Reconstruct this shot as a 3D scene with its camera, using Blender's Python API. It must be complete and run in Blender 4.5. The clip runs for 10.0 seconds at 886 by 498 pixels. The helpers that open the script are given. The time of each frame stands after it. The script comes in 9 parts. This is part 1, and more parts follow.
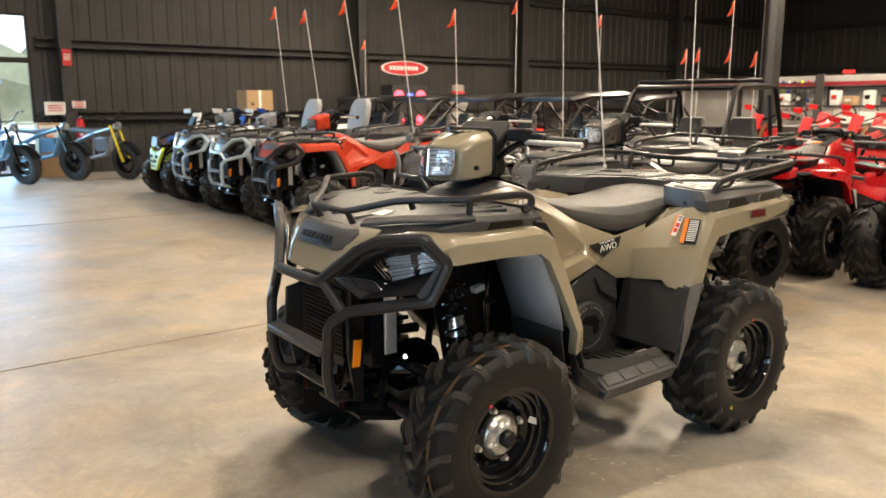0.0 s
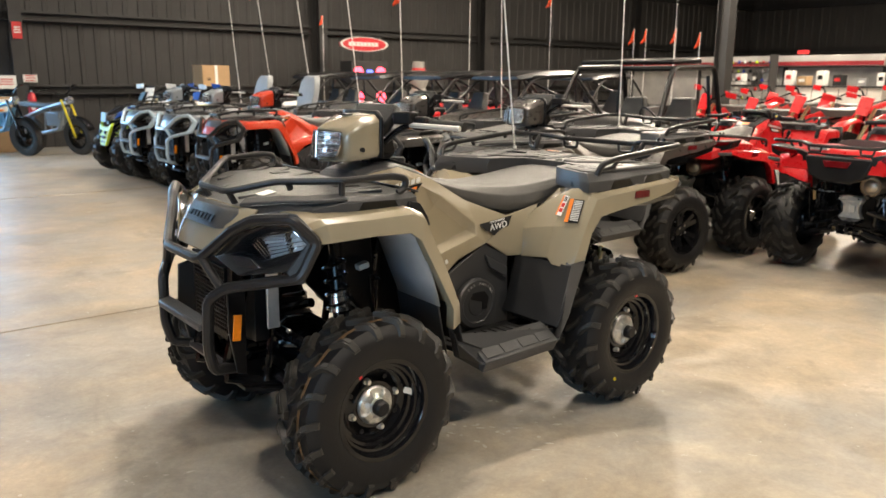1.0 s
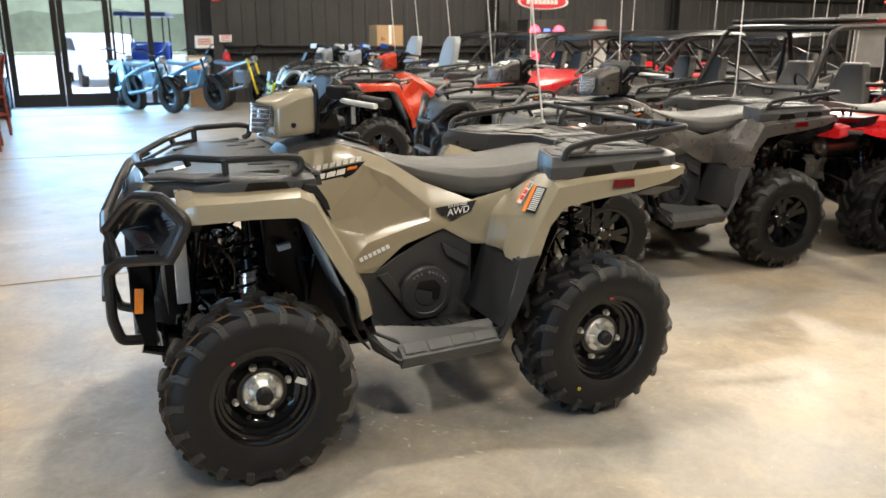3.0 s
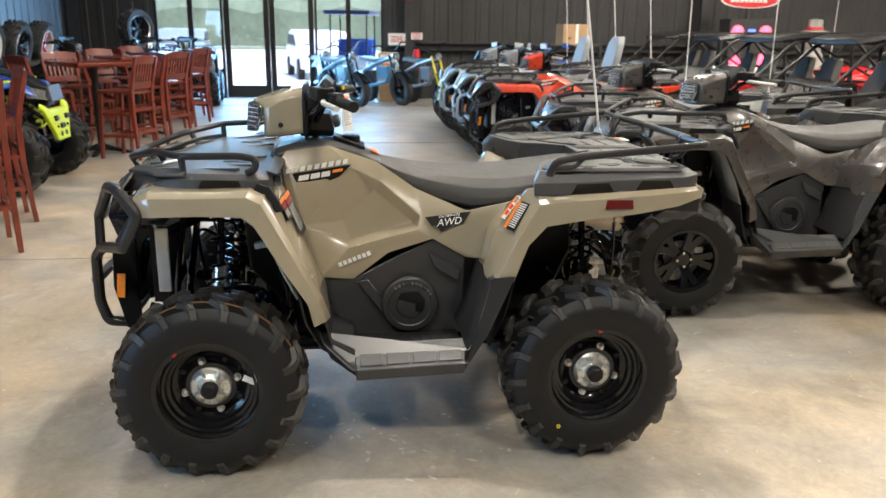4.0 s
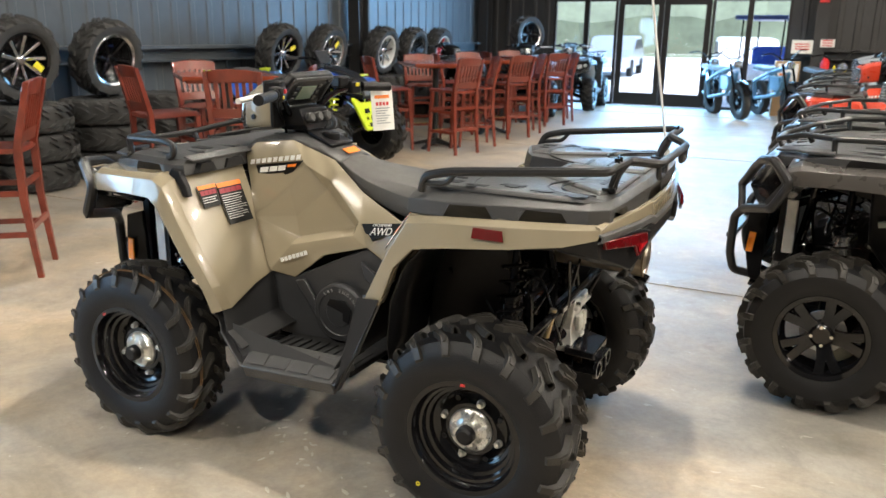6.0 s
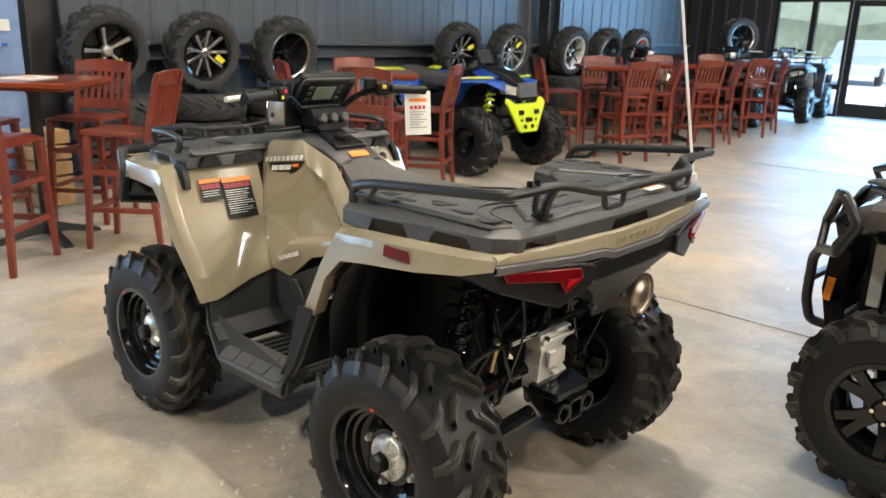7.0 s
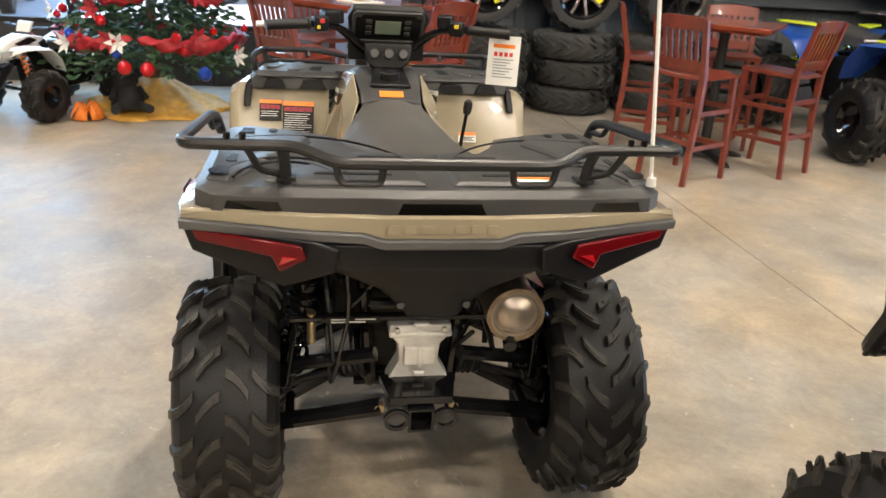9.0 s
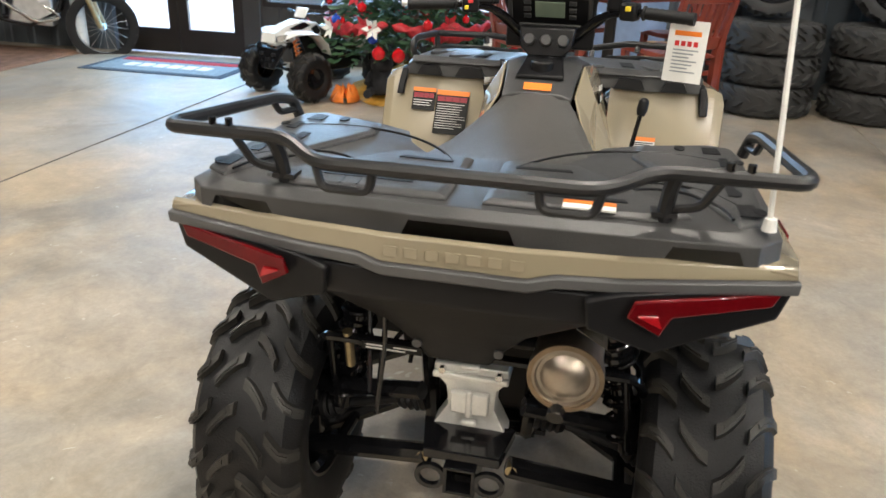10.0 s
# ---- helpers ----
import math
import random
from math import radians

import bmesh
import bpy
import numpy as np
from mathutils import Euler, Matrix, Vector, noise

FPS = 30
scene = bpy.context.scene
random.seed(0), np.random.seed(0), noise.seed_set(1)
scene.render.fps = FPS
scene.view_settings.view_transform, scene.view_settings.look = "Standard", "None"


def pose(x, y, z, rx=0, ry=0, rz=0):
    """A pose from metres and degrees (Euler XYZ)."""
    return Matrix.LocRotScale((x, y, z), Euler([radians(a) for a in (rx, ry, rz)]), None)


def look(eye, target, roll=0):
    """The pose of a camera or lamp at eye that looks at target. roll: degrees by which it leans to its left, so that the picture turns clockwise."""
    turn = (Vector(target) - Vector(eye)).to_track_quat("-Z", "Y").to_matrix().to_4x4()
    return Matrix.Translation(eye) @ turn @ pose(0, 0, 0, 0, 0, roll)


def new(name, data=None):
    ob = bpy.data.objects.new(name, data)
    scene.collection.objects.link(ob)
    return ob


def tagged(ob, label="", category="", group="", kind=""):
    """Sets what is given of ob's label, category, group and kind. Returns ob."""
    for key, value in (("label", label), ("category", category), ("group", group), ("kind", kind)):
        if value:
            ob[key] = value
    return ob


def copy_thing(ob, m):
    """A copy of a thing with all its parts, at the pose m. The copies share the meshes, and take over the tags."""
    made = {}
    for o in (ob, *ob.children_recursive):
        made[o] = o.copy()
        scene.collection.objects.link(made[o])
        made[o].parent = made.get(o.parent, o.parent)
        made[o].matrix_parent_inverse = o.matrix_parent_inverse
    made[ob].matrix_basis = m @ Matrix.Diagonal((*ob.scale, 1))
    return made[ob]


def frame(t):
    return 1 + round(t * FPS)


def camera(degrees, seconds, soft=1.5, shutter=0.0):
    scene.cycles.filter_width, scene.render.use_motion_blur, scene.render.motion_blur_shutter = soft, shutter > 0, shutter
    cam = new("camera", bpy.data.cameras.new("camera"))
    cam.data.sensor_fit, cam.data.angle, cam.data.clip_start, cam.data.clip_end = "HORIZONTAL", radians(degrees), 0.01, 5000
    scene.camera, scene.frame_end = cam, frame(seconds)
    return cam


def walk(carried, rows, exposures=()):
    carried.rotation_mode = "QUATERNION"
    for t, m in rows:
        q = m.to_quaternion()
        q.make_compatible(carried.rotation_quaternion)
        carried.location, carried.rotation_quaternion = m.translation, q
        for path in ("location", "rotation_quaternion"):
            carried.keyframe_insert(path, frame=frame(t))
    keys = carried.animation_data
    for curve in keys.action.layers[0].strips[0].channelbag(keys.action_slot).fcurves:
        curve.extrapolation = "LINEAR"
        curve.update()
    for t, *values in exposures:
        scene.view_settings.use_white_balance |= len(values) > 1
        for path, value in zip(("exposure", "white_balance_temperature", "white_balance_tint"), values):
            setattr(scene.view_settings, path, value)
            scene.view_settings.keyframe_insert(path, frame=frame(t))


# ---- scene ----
cam = camera(59.3, 10.0)
cam.data.dof.use_dof, cam.data.dof.focus_distance, cam.data.dof.aperture_fstop = True, 2.25, 5.6
PATH = [
    (0, (2.163, 2.264, 1.334), (0.984, 0.691, 0.967), -0.1),
    (0.5, (2.092, 2.407, 1.351), (0.87, 0.876, 0.948), 0.2),
    (1, (1.98, 2.549, 1.365), (0.755, 1.027, 0.939), 0.4),
    (1.5, (1.85, 2.615, 1.366), (0.659, 1.074, 0.914), 0.4),
    (2, (1.639, 2.642, 1.387), (0.54, 1.042, 0.907), -0.0),
    (2.5, (1.348, 2.767, 1.387), (0.388, 1.086, 0.885), -0.3),
    (2.7, (1.221, 2.829, 1.407), (0.332, 1.112, 0.895), 0.1),
    (3.8, (0.36, 2.906, 1.43), (0.021, 1.012, 0.883), 0.2),
    (4, (0.19, 2.935, 1.436), (-0.053, 1.024, 0.897), 0.8),
    (4.5, (-0.237, 2.883, 1.421), (-0.245, 0.957, 0.882), 1.6),
    (5, (-0.679, 2.788, 1.416), (-0.378, 0.885, 0.882), 0.5),
    (5.5, (-1.092, 2.649, 1.427), (-0.482, 0.822, 0.888), 0.0),
    (5.7, (-1.235, 2.54, 1.41), (-0.536, 0.745, 0.871), 0.3),
    (6.8, (-1.905, 1.975, 1.425), (-0.697, 0.474, 0.888), 1.7),
    (7, (-1.996, 1.83, 1.438), (-0.703, 0.406, 0.89), 1.7),
    (7.5, (-2.198, 1.45, 1.44), (-0.68, 0.278, 0.871), 2.1),
    (8, (-2.384, 1.042, 1.44), (-0.705, 0.134, 0.842), 2.4),
    (8.5, (-2.479, 0.629, 1.45), (-0.71, -0.041, 0.801), 2.9),
    (9, (-2.53, 0.278, 1.481), (-0.699, -0.063, 0.75), 3.6),
    (9.5, (-2.387, 0.001, 1.478), (-0.551, 0.019, 0.685), 3.5),
    (10, (-2.165, -0.231, 1.428), (-0.364, 0.164, 0.652), 1.9),
]
walk(cam, [(t, look(eye, target, roll)) for t, eye, target, roll in PATH], [(0.0, 2.22, 6850, 13), (1.0, 2.27, 6390, 12), (2.0, 2.26, 6260, 10), (2.5, 2.26, 6180, 10), (4.0, 2.30, 5840, 10), (5.0, 2.45, 5830, 10), (5.5, 2.50, 5960, 10), (7.0, 2.40, 6000, 10), (8.0, 2.34, 6446, 12), (9.0, 2.32, 6212, 12), (9.5, 2.22, 5932, 10), (10.0, 2.19, 5792, 10)])

# ---- world, sun, large lights ----
world = bpy.data.worlds.new("sky")
scene.world = world
world.use_nodes = True
wn = world.node_tree
sky = wn.nodes.new("ShaderNodeTexSky")
sky.sky_type, sky.sun_disc = "NISHITA", False
sky.sun_elevation, sky.sun_rotation = radians(50), radians(340)
wn.nodes["Background"].inputs[1].default_value = 0.11
wn.links.new(sky.outputs[0], wn.nodes["Background"].inputs[0])

sun = new("sun", bpy.data.lights.new("sun", "SUN"))
sun.data.energy, sun.data.angle, sun.data.color = 1.5, radians(3), (1.0, 0.95, 0.88)
sun.matrix_world = look((-14, 40, 50), (0, 0, 0))


def window_light(name, m, w, h, power, colour):
    """Sky light in an opening."""
    ob = new(name, bpy.data.lights.new(name, "AREA"))
    ob.data.shape, ob.data.size, ob.data.size_y = "RECTANGLE", w, h
    ob.data.energy, ob.data.color = power, colour
    ob.matrix_world = m
    return ob


window_light("storefront_daylight", look((1.7, -14.25, 1.6), (1.7, 0, 0.6)), 4.6, 3.0, 88, (0.32, 0.65, 1.0))
window_light("entrance_daylight", look((5.45, 4.4, 1.2), (0, 3.6, 0.6)), 1.7, 2.1, 9, (0.36, 0.70, 1.0))

window_light("side_window_daylight", look((5.45, 1.95, 1.35), (0, 1.6, 0.6)), 2.8, 1.5, 25, (0.48, 0.74, 1.0))

# x, y and power of each high-bay lamp
LAMPS = [(-0.40, -0.65, 30), (1.6, 4.2, 35), (3.9, 2.9, 4), (-4.9, 2.2, 22), (-2.3, 4.6, 37), (2.3, -3.1, 17), (-0.2, -5.3, 8)]
LAMPS += [(x + 1.15 * k, y + 0.7 * k, power * 0.131) for x, y, power in ((-4.6, -3.8, 200), (0.8, -9.6, 40), (-4.6, -9.4, 270), (-10.0, -6.4, 640), (-10.0, 0.5, 320), (-16.5, -5.0, 740)) for k in (-1, 1)]
LAMP_Z, LAMP_COLOUR = 5.3, (1.0, 0.87, 0.67)

# ---- materials ----


def material(name, colour, rough=0.5, metal=0.0, vary=0.12, scale=6.0, bump=0.0, bump_scale=60.0, coat=0.0, spec=0.5, rough_vary=0.1):
    """A surface with two scales of tone and a fine relief."""
    m = bpy.data.materials.new(name)
    m.use_nodes = True
    nt = m.node_tree
    b = nt.nodes["Principled BSDF"]
    tex = nt.nodes.new("ShaderNodeTexCoord")
    big, fine = nt.nodes.new("ShaderNodeTexNoise"), nt.nodes.new("ShaderNodeTexNoise")
    big.inputs["Scale"].default_value, fine.inputs["Scale"].default_value = scale, scale * 9
    big.inputs["Detail"].default_value, fine.inputs["Detail"].default_value = 4, 3
    for n in (big, fine):
        nt.links.new(tex.outputs["Object"], n.inputs["Vector"])
    add = nt.nodes.new("ShaderNodeMath")
    add.operation = "MULTIPLY_ADD"
    add.inputs[1].default_value = 0.35
    nt.links.new(fine.outputs[0], add.inputs[0])
    nt.links.new(big.outputs[0], add.inputs[2])
    ramp = nt.nodes.new("ShaderNodeMapRange")
    ramp.inputs["From Min"].default_value, ramp.inputs["From Max"].default_value = 0.4, 0.95
    ramp.inputs["To Min"].default_value, ramp.inputs["To Max"].default_value = 1 - vary, 1 + vary
    nt.links.new(add.outputs[0], ramp.inputs["Value"])
    mul = nt.nodes.new("ShaderNodeVectorMath")
    mul.operation = "SCALE"
    mul.inputs[0].default_value = colour
    nt.links.new(ramp.outputs[0], mul.inputs["Scale"])
    nt.links.new(mul.outputs[0], b.inputs["Base Color"])
    rr = nt.nodes.new("ShaderNodeMapRange")
    rr.inputs["To Min"].default_value, rr.inputs["To Max"].default_value = max(0.02, rough - rough_vary * rough), min(1, rough + rough_vary * rough)
    nt.links.new(fine.outputs[0], rr.inputs["Value"])
    nt.links.new(rr.outputs[0], b.inputs["Roughness"])
    b.inputs["Metallic"].default_value = metal
    b.inputs["Coat Weight"].default_value = coat
    b.inputs["Coat Roughness"].default_value = 0.03
    b.inputs["Specular IOR Level"].default_value = spec
    if bump:
        bn, bm_ = nt.nodes.new("ShaderNodeTexNoise"), nt.nodes.new("ShaderNodeBump")
        bn.inputs["Scale"].default_value = bump_scale
        nt.links.new(tex.outputs["Object"], bn.inputs["Vector"])
        bm_.inputs["Strength"].default_value, bm_.inputs["Distance"].default_value = bump, 0.004
        nt.links.new(bn.outputs[0], bm_.inputs["Height"])
        nt.links.new(bm_.outputs[0], b.inputs["Normal"])
    return m


def glowing(name, colour, strength):
    m = bpy.data.materials.new(name)
    m.use_nodes = True
    b = m.node_tree.nodes["Principled BSDF"]
    b.inputs["Base Color"].default_value = (*colour, 1)
    b.inputs["Emission Color"].default_value = (*colour, 1)
    b.inputs["Emission Strength"].default_value = strength
    return m


def glassy(name, colour=(1, 1, 1), rough=0.0, ior=1.45):
    m = bpy.data.materials.new(name)
    m.use_nodes = True
    b = m.node_tree.nodes["Principled BSDF"]
    b.inputs["Base Color"].default_value = (*colour, 1)
    b.inputs["Roughness"].default_value, b.inputs["IOR"].default_value = rough, ior
    b.inputs["Transmission Weight"].default_value = 1.0
    return m


def concrete(name):
    """Sealed warehouse slab: cloudy trowel marks, stains, small pale scuffs, a soft sheen."""
    m = bpy.data.materials.new(name)
    m.use_nodes = True
    nt = m.node_tree
    b = nt.nodes["Principled BSDF"]
    tex = nt.nodes.new("ShaderNodeTexCoord")

    def tone(scale, detail, rough, lo, hi, stretch=None):
        n = nt.nodes.new("ShaderNodeTexNoise")
        n.inputs["Scale"].default_value, n.inputs["Detail"].default_value, n.inputs["Roughness"].default_value = scale, detail, rough
        n.inputs["Distortion"].default_value = 0.6
        if stretch:
            mp = nt.nodes.new("ShaderNodeMapping")
            mp.inputs["Scale"].default_value = stretch
            nt.links.new(tex.outputs["Object"], mp.inputs["Vector"])
            nt.links.new(mp.outputs[0], n.inputs["Vector"])
        else:
            nt.links.new(tex.outputs["Object"], n.inputs["Vector"])
        r = nt.nodes.new("ShaderNodeMapRange")
        r.inputs["From Min"].default_value, r.inputs["From Max"].default_value = lo, hi
        nt.links.new(n.outputs[0], r.inputs["Value"])
        return r.outputs[0]

    def blend(fac, a, c, amount):
        mx = nt.nodes.new("ShaderNodeMix")
        mx.data_type = "RGBA"
        k = nt.nodes.new("ShaderNodeMath")
        k.operation = "MULTIPLY"
        k.inputs[1].default_value = amount
        nt.links.new(fac, k.inputs[0])
        nt.links.new(k.outputs[0], mx.inputs["Factor"])
        if isinstance(a, tuple):
            mx.inputs["A"].default_value = (*a, 1)
        else:
            nt.links.new(a, mx.inputs["A"])
        mx.inputs["B"].default_value = (*c, 1)
        return mx.outputs["Result"]

    def gain(c, fac, lo, hi):
        """Scales a colour by a value between lo and hi."""
        r = nt.nodes.new("ShaderNodeMapRange")
        r.inputs["To Min"].default_value, r.inputs["To Max"].default_value = lo, hi
        nt.links.new(fac, r.inputs["Value"])
        v = nt.nodes.new("ShaderNodeVectorMath")
        v.operation = "SCALE"
        nt.links.new(c, v.inputs[0])
        nt.links.new(r.outputs[0], v.inputs["Scale"])
        return v.outputs[0]

    clouds = tone(0.75, 12, 0.68, 0.34, 0.66)
    hue = tone(0.9, 8, 0.62, 0.38, 0.62, (1, 1.25, 1))
    mottle = tone(3.6, 10, 0.74, 0.32, 0.68)
    grain = tone(38, 6, 0.75, 0.30, 0.70)
    stain = tone(1.3, 9, 0.70, 0.56, 0.70)
    pale = tone(17, 3, 0.55, 0.69, 0.72)
    c = blend(hue, (0.322, 0.303, 0.272), (0.388, 0.318, 0.229), 1.0)
    c = gain(c, clouds, 0.76, 1.24)
    c = gain(c, mottle, 0.76, 1.22)
    c = gain(c, grain, 0.90, 1.10)
    c = blend(stain, c, (0.165, 0.142, 0.112), 0.60)
    c = blend(pale, c, (0.60, 0.57, 0.50), 0.45)
    nt.links.new(c, b.inputs["Base Color"])
    r = nt.nodes.new("ShaderNodeMapRange")
    r.inputs["To Min"].default_value, r.inputs["To Max"].default_value = 0.34, 0.54
    nt.links.new(mottle, r.inputs["Value"])
    nt.links.new(r.outputs[0], b.inputs["Roughness"])
    b.inputs["Specular IOR Level"].default_value = 0.36
    bm_ = nt.nodes.new("ShaderNodeBump")
    bm_.inputs["Strength"].default_value, bm_.inputs["Distance"].default_value = 0.05, 0.004
    nt.links.new(mottle, bm_.inputs["Height"])
    nt.links.new(bm_.outputs[0], b.inputs["Normal"])
    return m


PAINT_TAN = material("sand_paint", (0.285, 0.243, 0.165), 0.26, 0, 0.05, 2, 0.012, 160, coat=1.0, spec=0.6)
PAINT_GREY = material("titanium_grey_paint", (0.085, 0.078, 0.072), 0.28, 0.35, 0.06, 3, 0.02, 200, coat=0.8)
PAINT_SILVER = material("silver_paint", (0.34, 0.37, 0.40), 0.30, 0.4, 0.06, 3, 0.02, 200, coat=0.7)
PAINT_ORANGE = material("orange_paint", (0.54, 0.045, 0.012), 0.28, 0, 0.05, 3, 0.02, 200, coat=0.8)
PAINT_RED = material("red_plastic", (0.60, 0.012, 0.016), 0.28, 0, 0.06, 3, 0.03, 200, coat=0.6)
PAINT_BLUE = material("blue_plastic", (0.010, 0.065, 0.38), 0.30, 0, 0.06, 3, 0.03, 200, coat=0.5)
PAINT_LIME = material("lime_plastic", (0.62, 0.78, 0.01), 0.35, 0, 0.05, 3, 0.03, 200, coat=0.4)
PAINT_WHITE = material("white_plastic", (0.75, 0.75, 0.73), 0.35, 0, 0.05, 3, 0.03, 200, coat=0.3)
PAINT_PALEBLUE = material("pale_blue_paint", (0.13, 0.28, 0.42), 0.35, 0.1, 0.06, 3, 0.03, 200, coat=0.4)
PLASTIC_GREY = material("textured_grey_plastic", (0.050, 0.050, 0.051), 0.38, 0, 0.12, 8, 0.22, 420)
PLASTIC_GLOSS = material("gloss_black_plastic", (0.014, 0.014, 0.015), 0.20, 0, 0.12, 8, 0.04, 380, coat=0.4)
POD_MIRROR = material("pod_reflector", (0.55, 0.56, 0.58), 0.16, 0.95, 0.1, 30)
HUB = material("machined_hub_alloy", (0.66, 0.66, 0.64), 0.28, 0.9, 0.2, 30, 0.25, 200)
CAST = material("bare_cast_alloy", (0.78, 0.77, 0.74), 0.42, 0.55, 0.12, 22, 0.3, 160)
BRASS = material("zinc_yellow_bolt", (0.42, 0.34, 0.20), 0.32, 0.9, 0.2, 30)
GLASS_LENS = glassy("clear_lens", (0.96, 0.97, 0.98), 0.0, 1.3)
LENS_STOP = material("bright_red_lens", (0.36, 0.008, 0.012), 0.14, 0, 0.15, 18, coat=1.0)
PLASTIC_BLACK = material("black_plastic", (0.008, 0.008, 0.009), 0.36, 0, 0.15, 8, 0.15, 380, spec=0.26)
MIRROR = material("lamp_reflector", (0.78, 0.79, 0.81), 0.24, 0.6, 0.04, 10)
PAINT_ICE = material("pale_steel_blue_paint", (0.46, 0.58, 0.68), 0.30, 0.2, 0.06, 3, 0.02, 200, coat=0.6)
FOOTWELL = material("matt_black_footwell", (0.020, 0.020, 0.021), 0.52, 0, 0.15, 8, 0.2, 300, spec=0.2)
PLASTIC_SIDE = material("moulded_dark_plastic", (0.033, 0.034, 0.037), 0.36, 0, 0.12, 8, 0.15, 380)
DECAL_GREY = material("grey_decal", (0.28, 0.28, 0.28), 0.40, 0, 0.05, 8)
LINER_GREY = material("grey_fender_liner", (0.31, 0.33, 0.345), 0.45, 0, 0.08, 6, 0.15, 300)
WELD = material("heat_browned_weld", (0.27, 0.20, 0.13), 0.42, 0.8, 0.3, 40, 0.4, 160)
MOULD_BROWN = material("brown_mould_line", (0.14, 0.085, 0.04), 0.7, 0, 0.2, 20)
STEEL_BLACK = material("black_painted_steel", (0.006, 0.006, 0.007), 0.12, 0.0, 0.1, 10, 0.02, 200, coat=0.35, spec=0.30)
STEEL_SATIN = material("satin_black_tube", (0.020, 0.020, 0.021), 0.36, 0.2, 0.12, 10, 0.08, 300)
# Tyre and grip rubber, and the near-black that stands for shade in openings.
RUBBER_AND_SHADE = material("tyre_rubber", (0.007, 0.007, 0.008), 0.48, 0, 0.22, 14, 0.35, 240, spec=0.36)
# Lugs paler than the carcass: lit tops against shaded gaps, put into colour.
RUBBER_LUG = material("worn_tread_rubber", (0.030, 0.028, 0.025), 0.40, 0, 0.25, 14, 0.3, 240, spec=0.42)
TRIM_GREY = material("grey_trim_plastic", (0.085, 0.085, 0.087), 0.34, 0, 0.08, 8, 0.15, 300)
RUBBER_OLD = material("dusty_tyre_rubber", (0.040, 0.040, 0.040), 0.70, 0, 0.25, 9, 0.4, 200)
VINYL = material("seat_vinyl", (0.066, 0.064, 0.061), 0.46, 0, 0.10, 5, 0.45, 700)
ALLOY = material("cast_alloy", (0.60, 0.60, 0.59), 0.36, 0.85, 0.18, 18, 0.3, 160)
CHROME = material("bright_steel", (0.70, 0.69, 0.67), 0.16, 1.0, 0.08, 10)
STEEL_HEAT = material("heat_tinted_steel", (0.42, 0.37, 0.31), 0.36, 1.0, 0.25, 9, 0.1, 120)
LENS_CLEAR = material("clear_lamp_lens", (0.55, 0.57, 0.60), 0.08, 0.75, 0.25, 20, coat=1.0)
LENS_RED = material("red_lamp_lens", (0.10, 0.002, 0.004), 0.18, 0, 0.2, 18, coat=0.1, spec=0.3)
LENS_AMBER = material("amber_reflector", (0.75, 0.22, 0.01), 0.16, 0, 0.12, 60, 0.3, 500, coat=0.8)
DECAL_BLACK = material("black_decal", (0.008, 0.008, 0.008), 0.40, 0, 0.05, 8, spec=0.25)
DECAL_WHITE = material("white_decal", (0.72, 0.72, 0.70), 0.40, 0, 0.05, 8)
DECAL_ORANGE = material("orange_decal", (0.80, 0.21, 0.02), 0.40, 0, 0.05, 8)
DECAL_MAROON = material("maroon_decal", (0.26, 0.015, 0.03), 0.40, 0, 0.05, 8)
DECAL_RED = material("red_decal", (0.55, 0.03, 0.03), 0.40, 0, 0.05, 8)
SWITCH_YELLOW = material("yellow_plastic", (0.75, 0.60, 0.02), 0.45, 0, 0.05, 8)
DISPLAY = material("lcd_display", (0.20, 0.25, 0.19), 0.12, 0, 0.05, 30)
PAPER = material("white_card", (0.76, 0.75, 0.72), 0.7, 0, 0.05, 8)
CARDBOARD = material("cardboard", (0.42, 0.27, 0.14), 0.8, 0, 0.12, 5, 0.15, 60)
WALL_DARK = material("charcoal_metal_panel", (0.033, 0.0315, 0.031), 0.55, 0.0, 0.25, 1.2, 0.1, 40)
WALL_BLUE = material("galvanised_wall_panel", (0.10, 0.115, 0.13), 0.45, 0.3, 0.18, 1.0, 0.1, 30)
STEEL_DARK = material("dark_structural_steel", (0.035, 0.034, 0.034), 0.5, 0.2, 0.2, 2, 0.1, 40)
CEILING = material("dark_roof_insulation", (0.19, 0.19, 0.185), 0.8, 0, 0.15, 1)
FLOOR = concrete("sealed_concrete")
JOINT_OLD = material("dirty_control_joint", (0.11, 0.10, 0.09), 0.8, 0, 0.25, 3)
JOINT = material("saw_cut_joint", (0.33, 0.285, 0.22), 0.7, 0, 0.25, 3)
ALUMINIUM = material("bronze_door_frame", (0.028, 0.024, 0.022), 0.4, 0.5, 0.1, 5)
GLASS = glassy("window_glass", (0.95, 0.98, 1.0))
WOOD_RED = material("cherry_stained_wood", (0.165, 0.030, 0.016), 0.30, 0, 0.35, 9, 0.08, 90, coat=0.4)
IRON = material("black_cast_iron", (0.02, 0.02, 0.02), 0.45, 0.3, 0.15, 8, 0.2, 80)

# ---- building helpers ----


def finish(bm, sharp=32):
    bmesh.ops.remove_doubles(bm, verts=bm.verts, dist=1e-5)
    bmesh.ops.recalc_face_normals(bm, faces=bm.faces)
    me = bpy.data.meshes.new("mesh")
    bm.to_mesh(me)
    bm.free()
    for p in me.polygons:
        p.use_smooth = True
    me.set_sharp_from_angle(angle=radians(sharp))
    return me


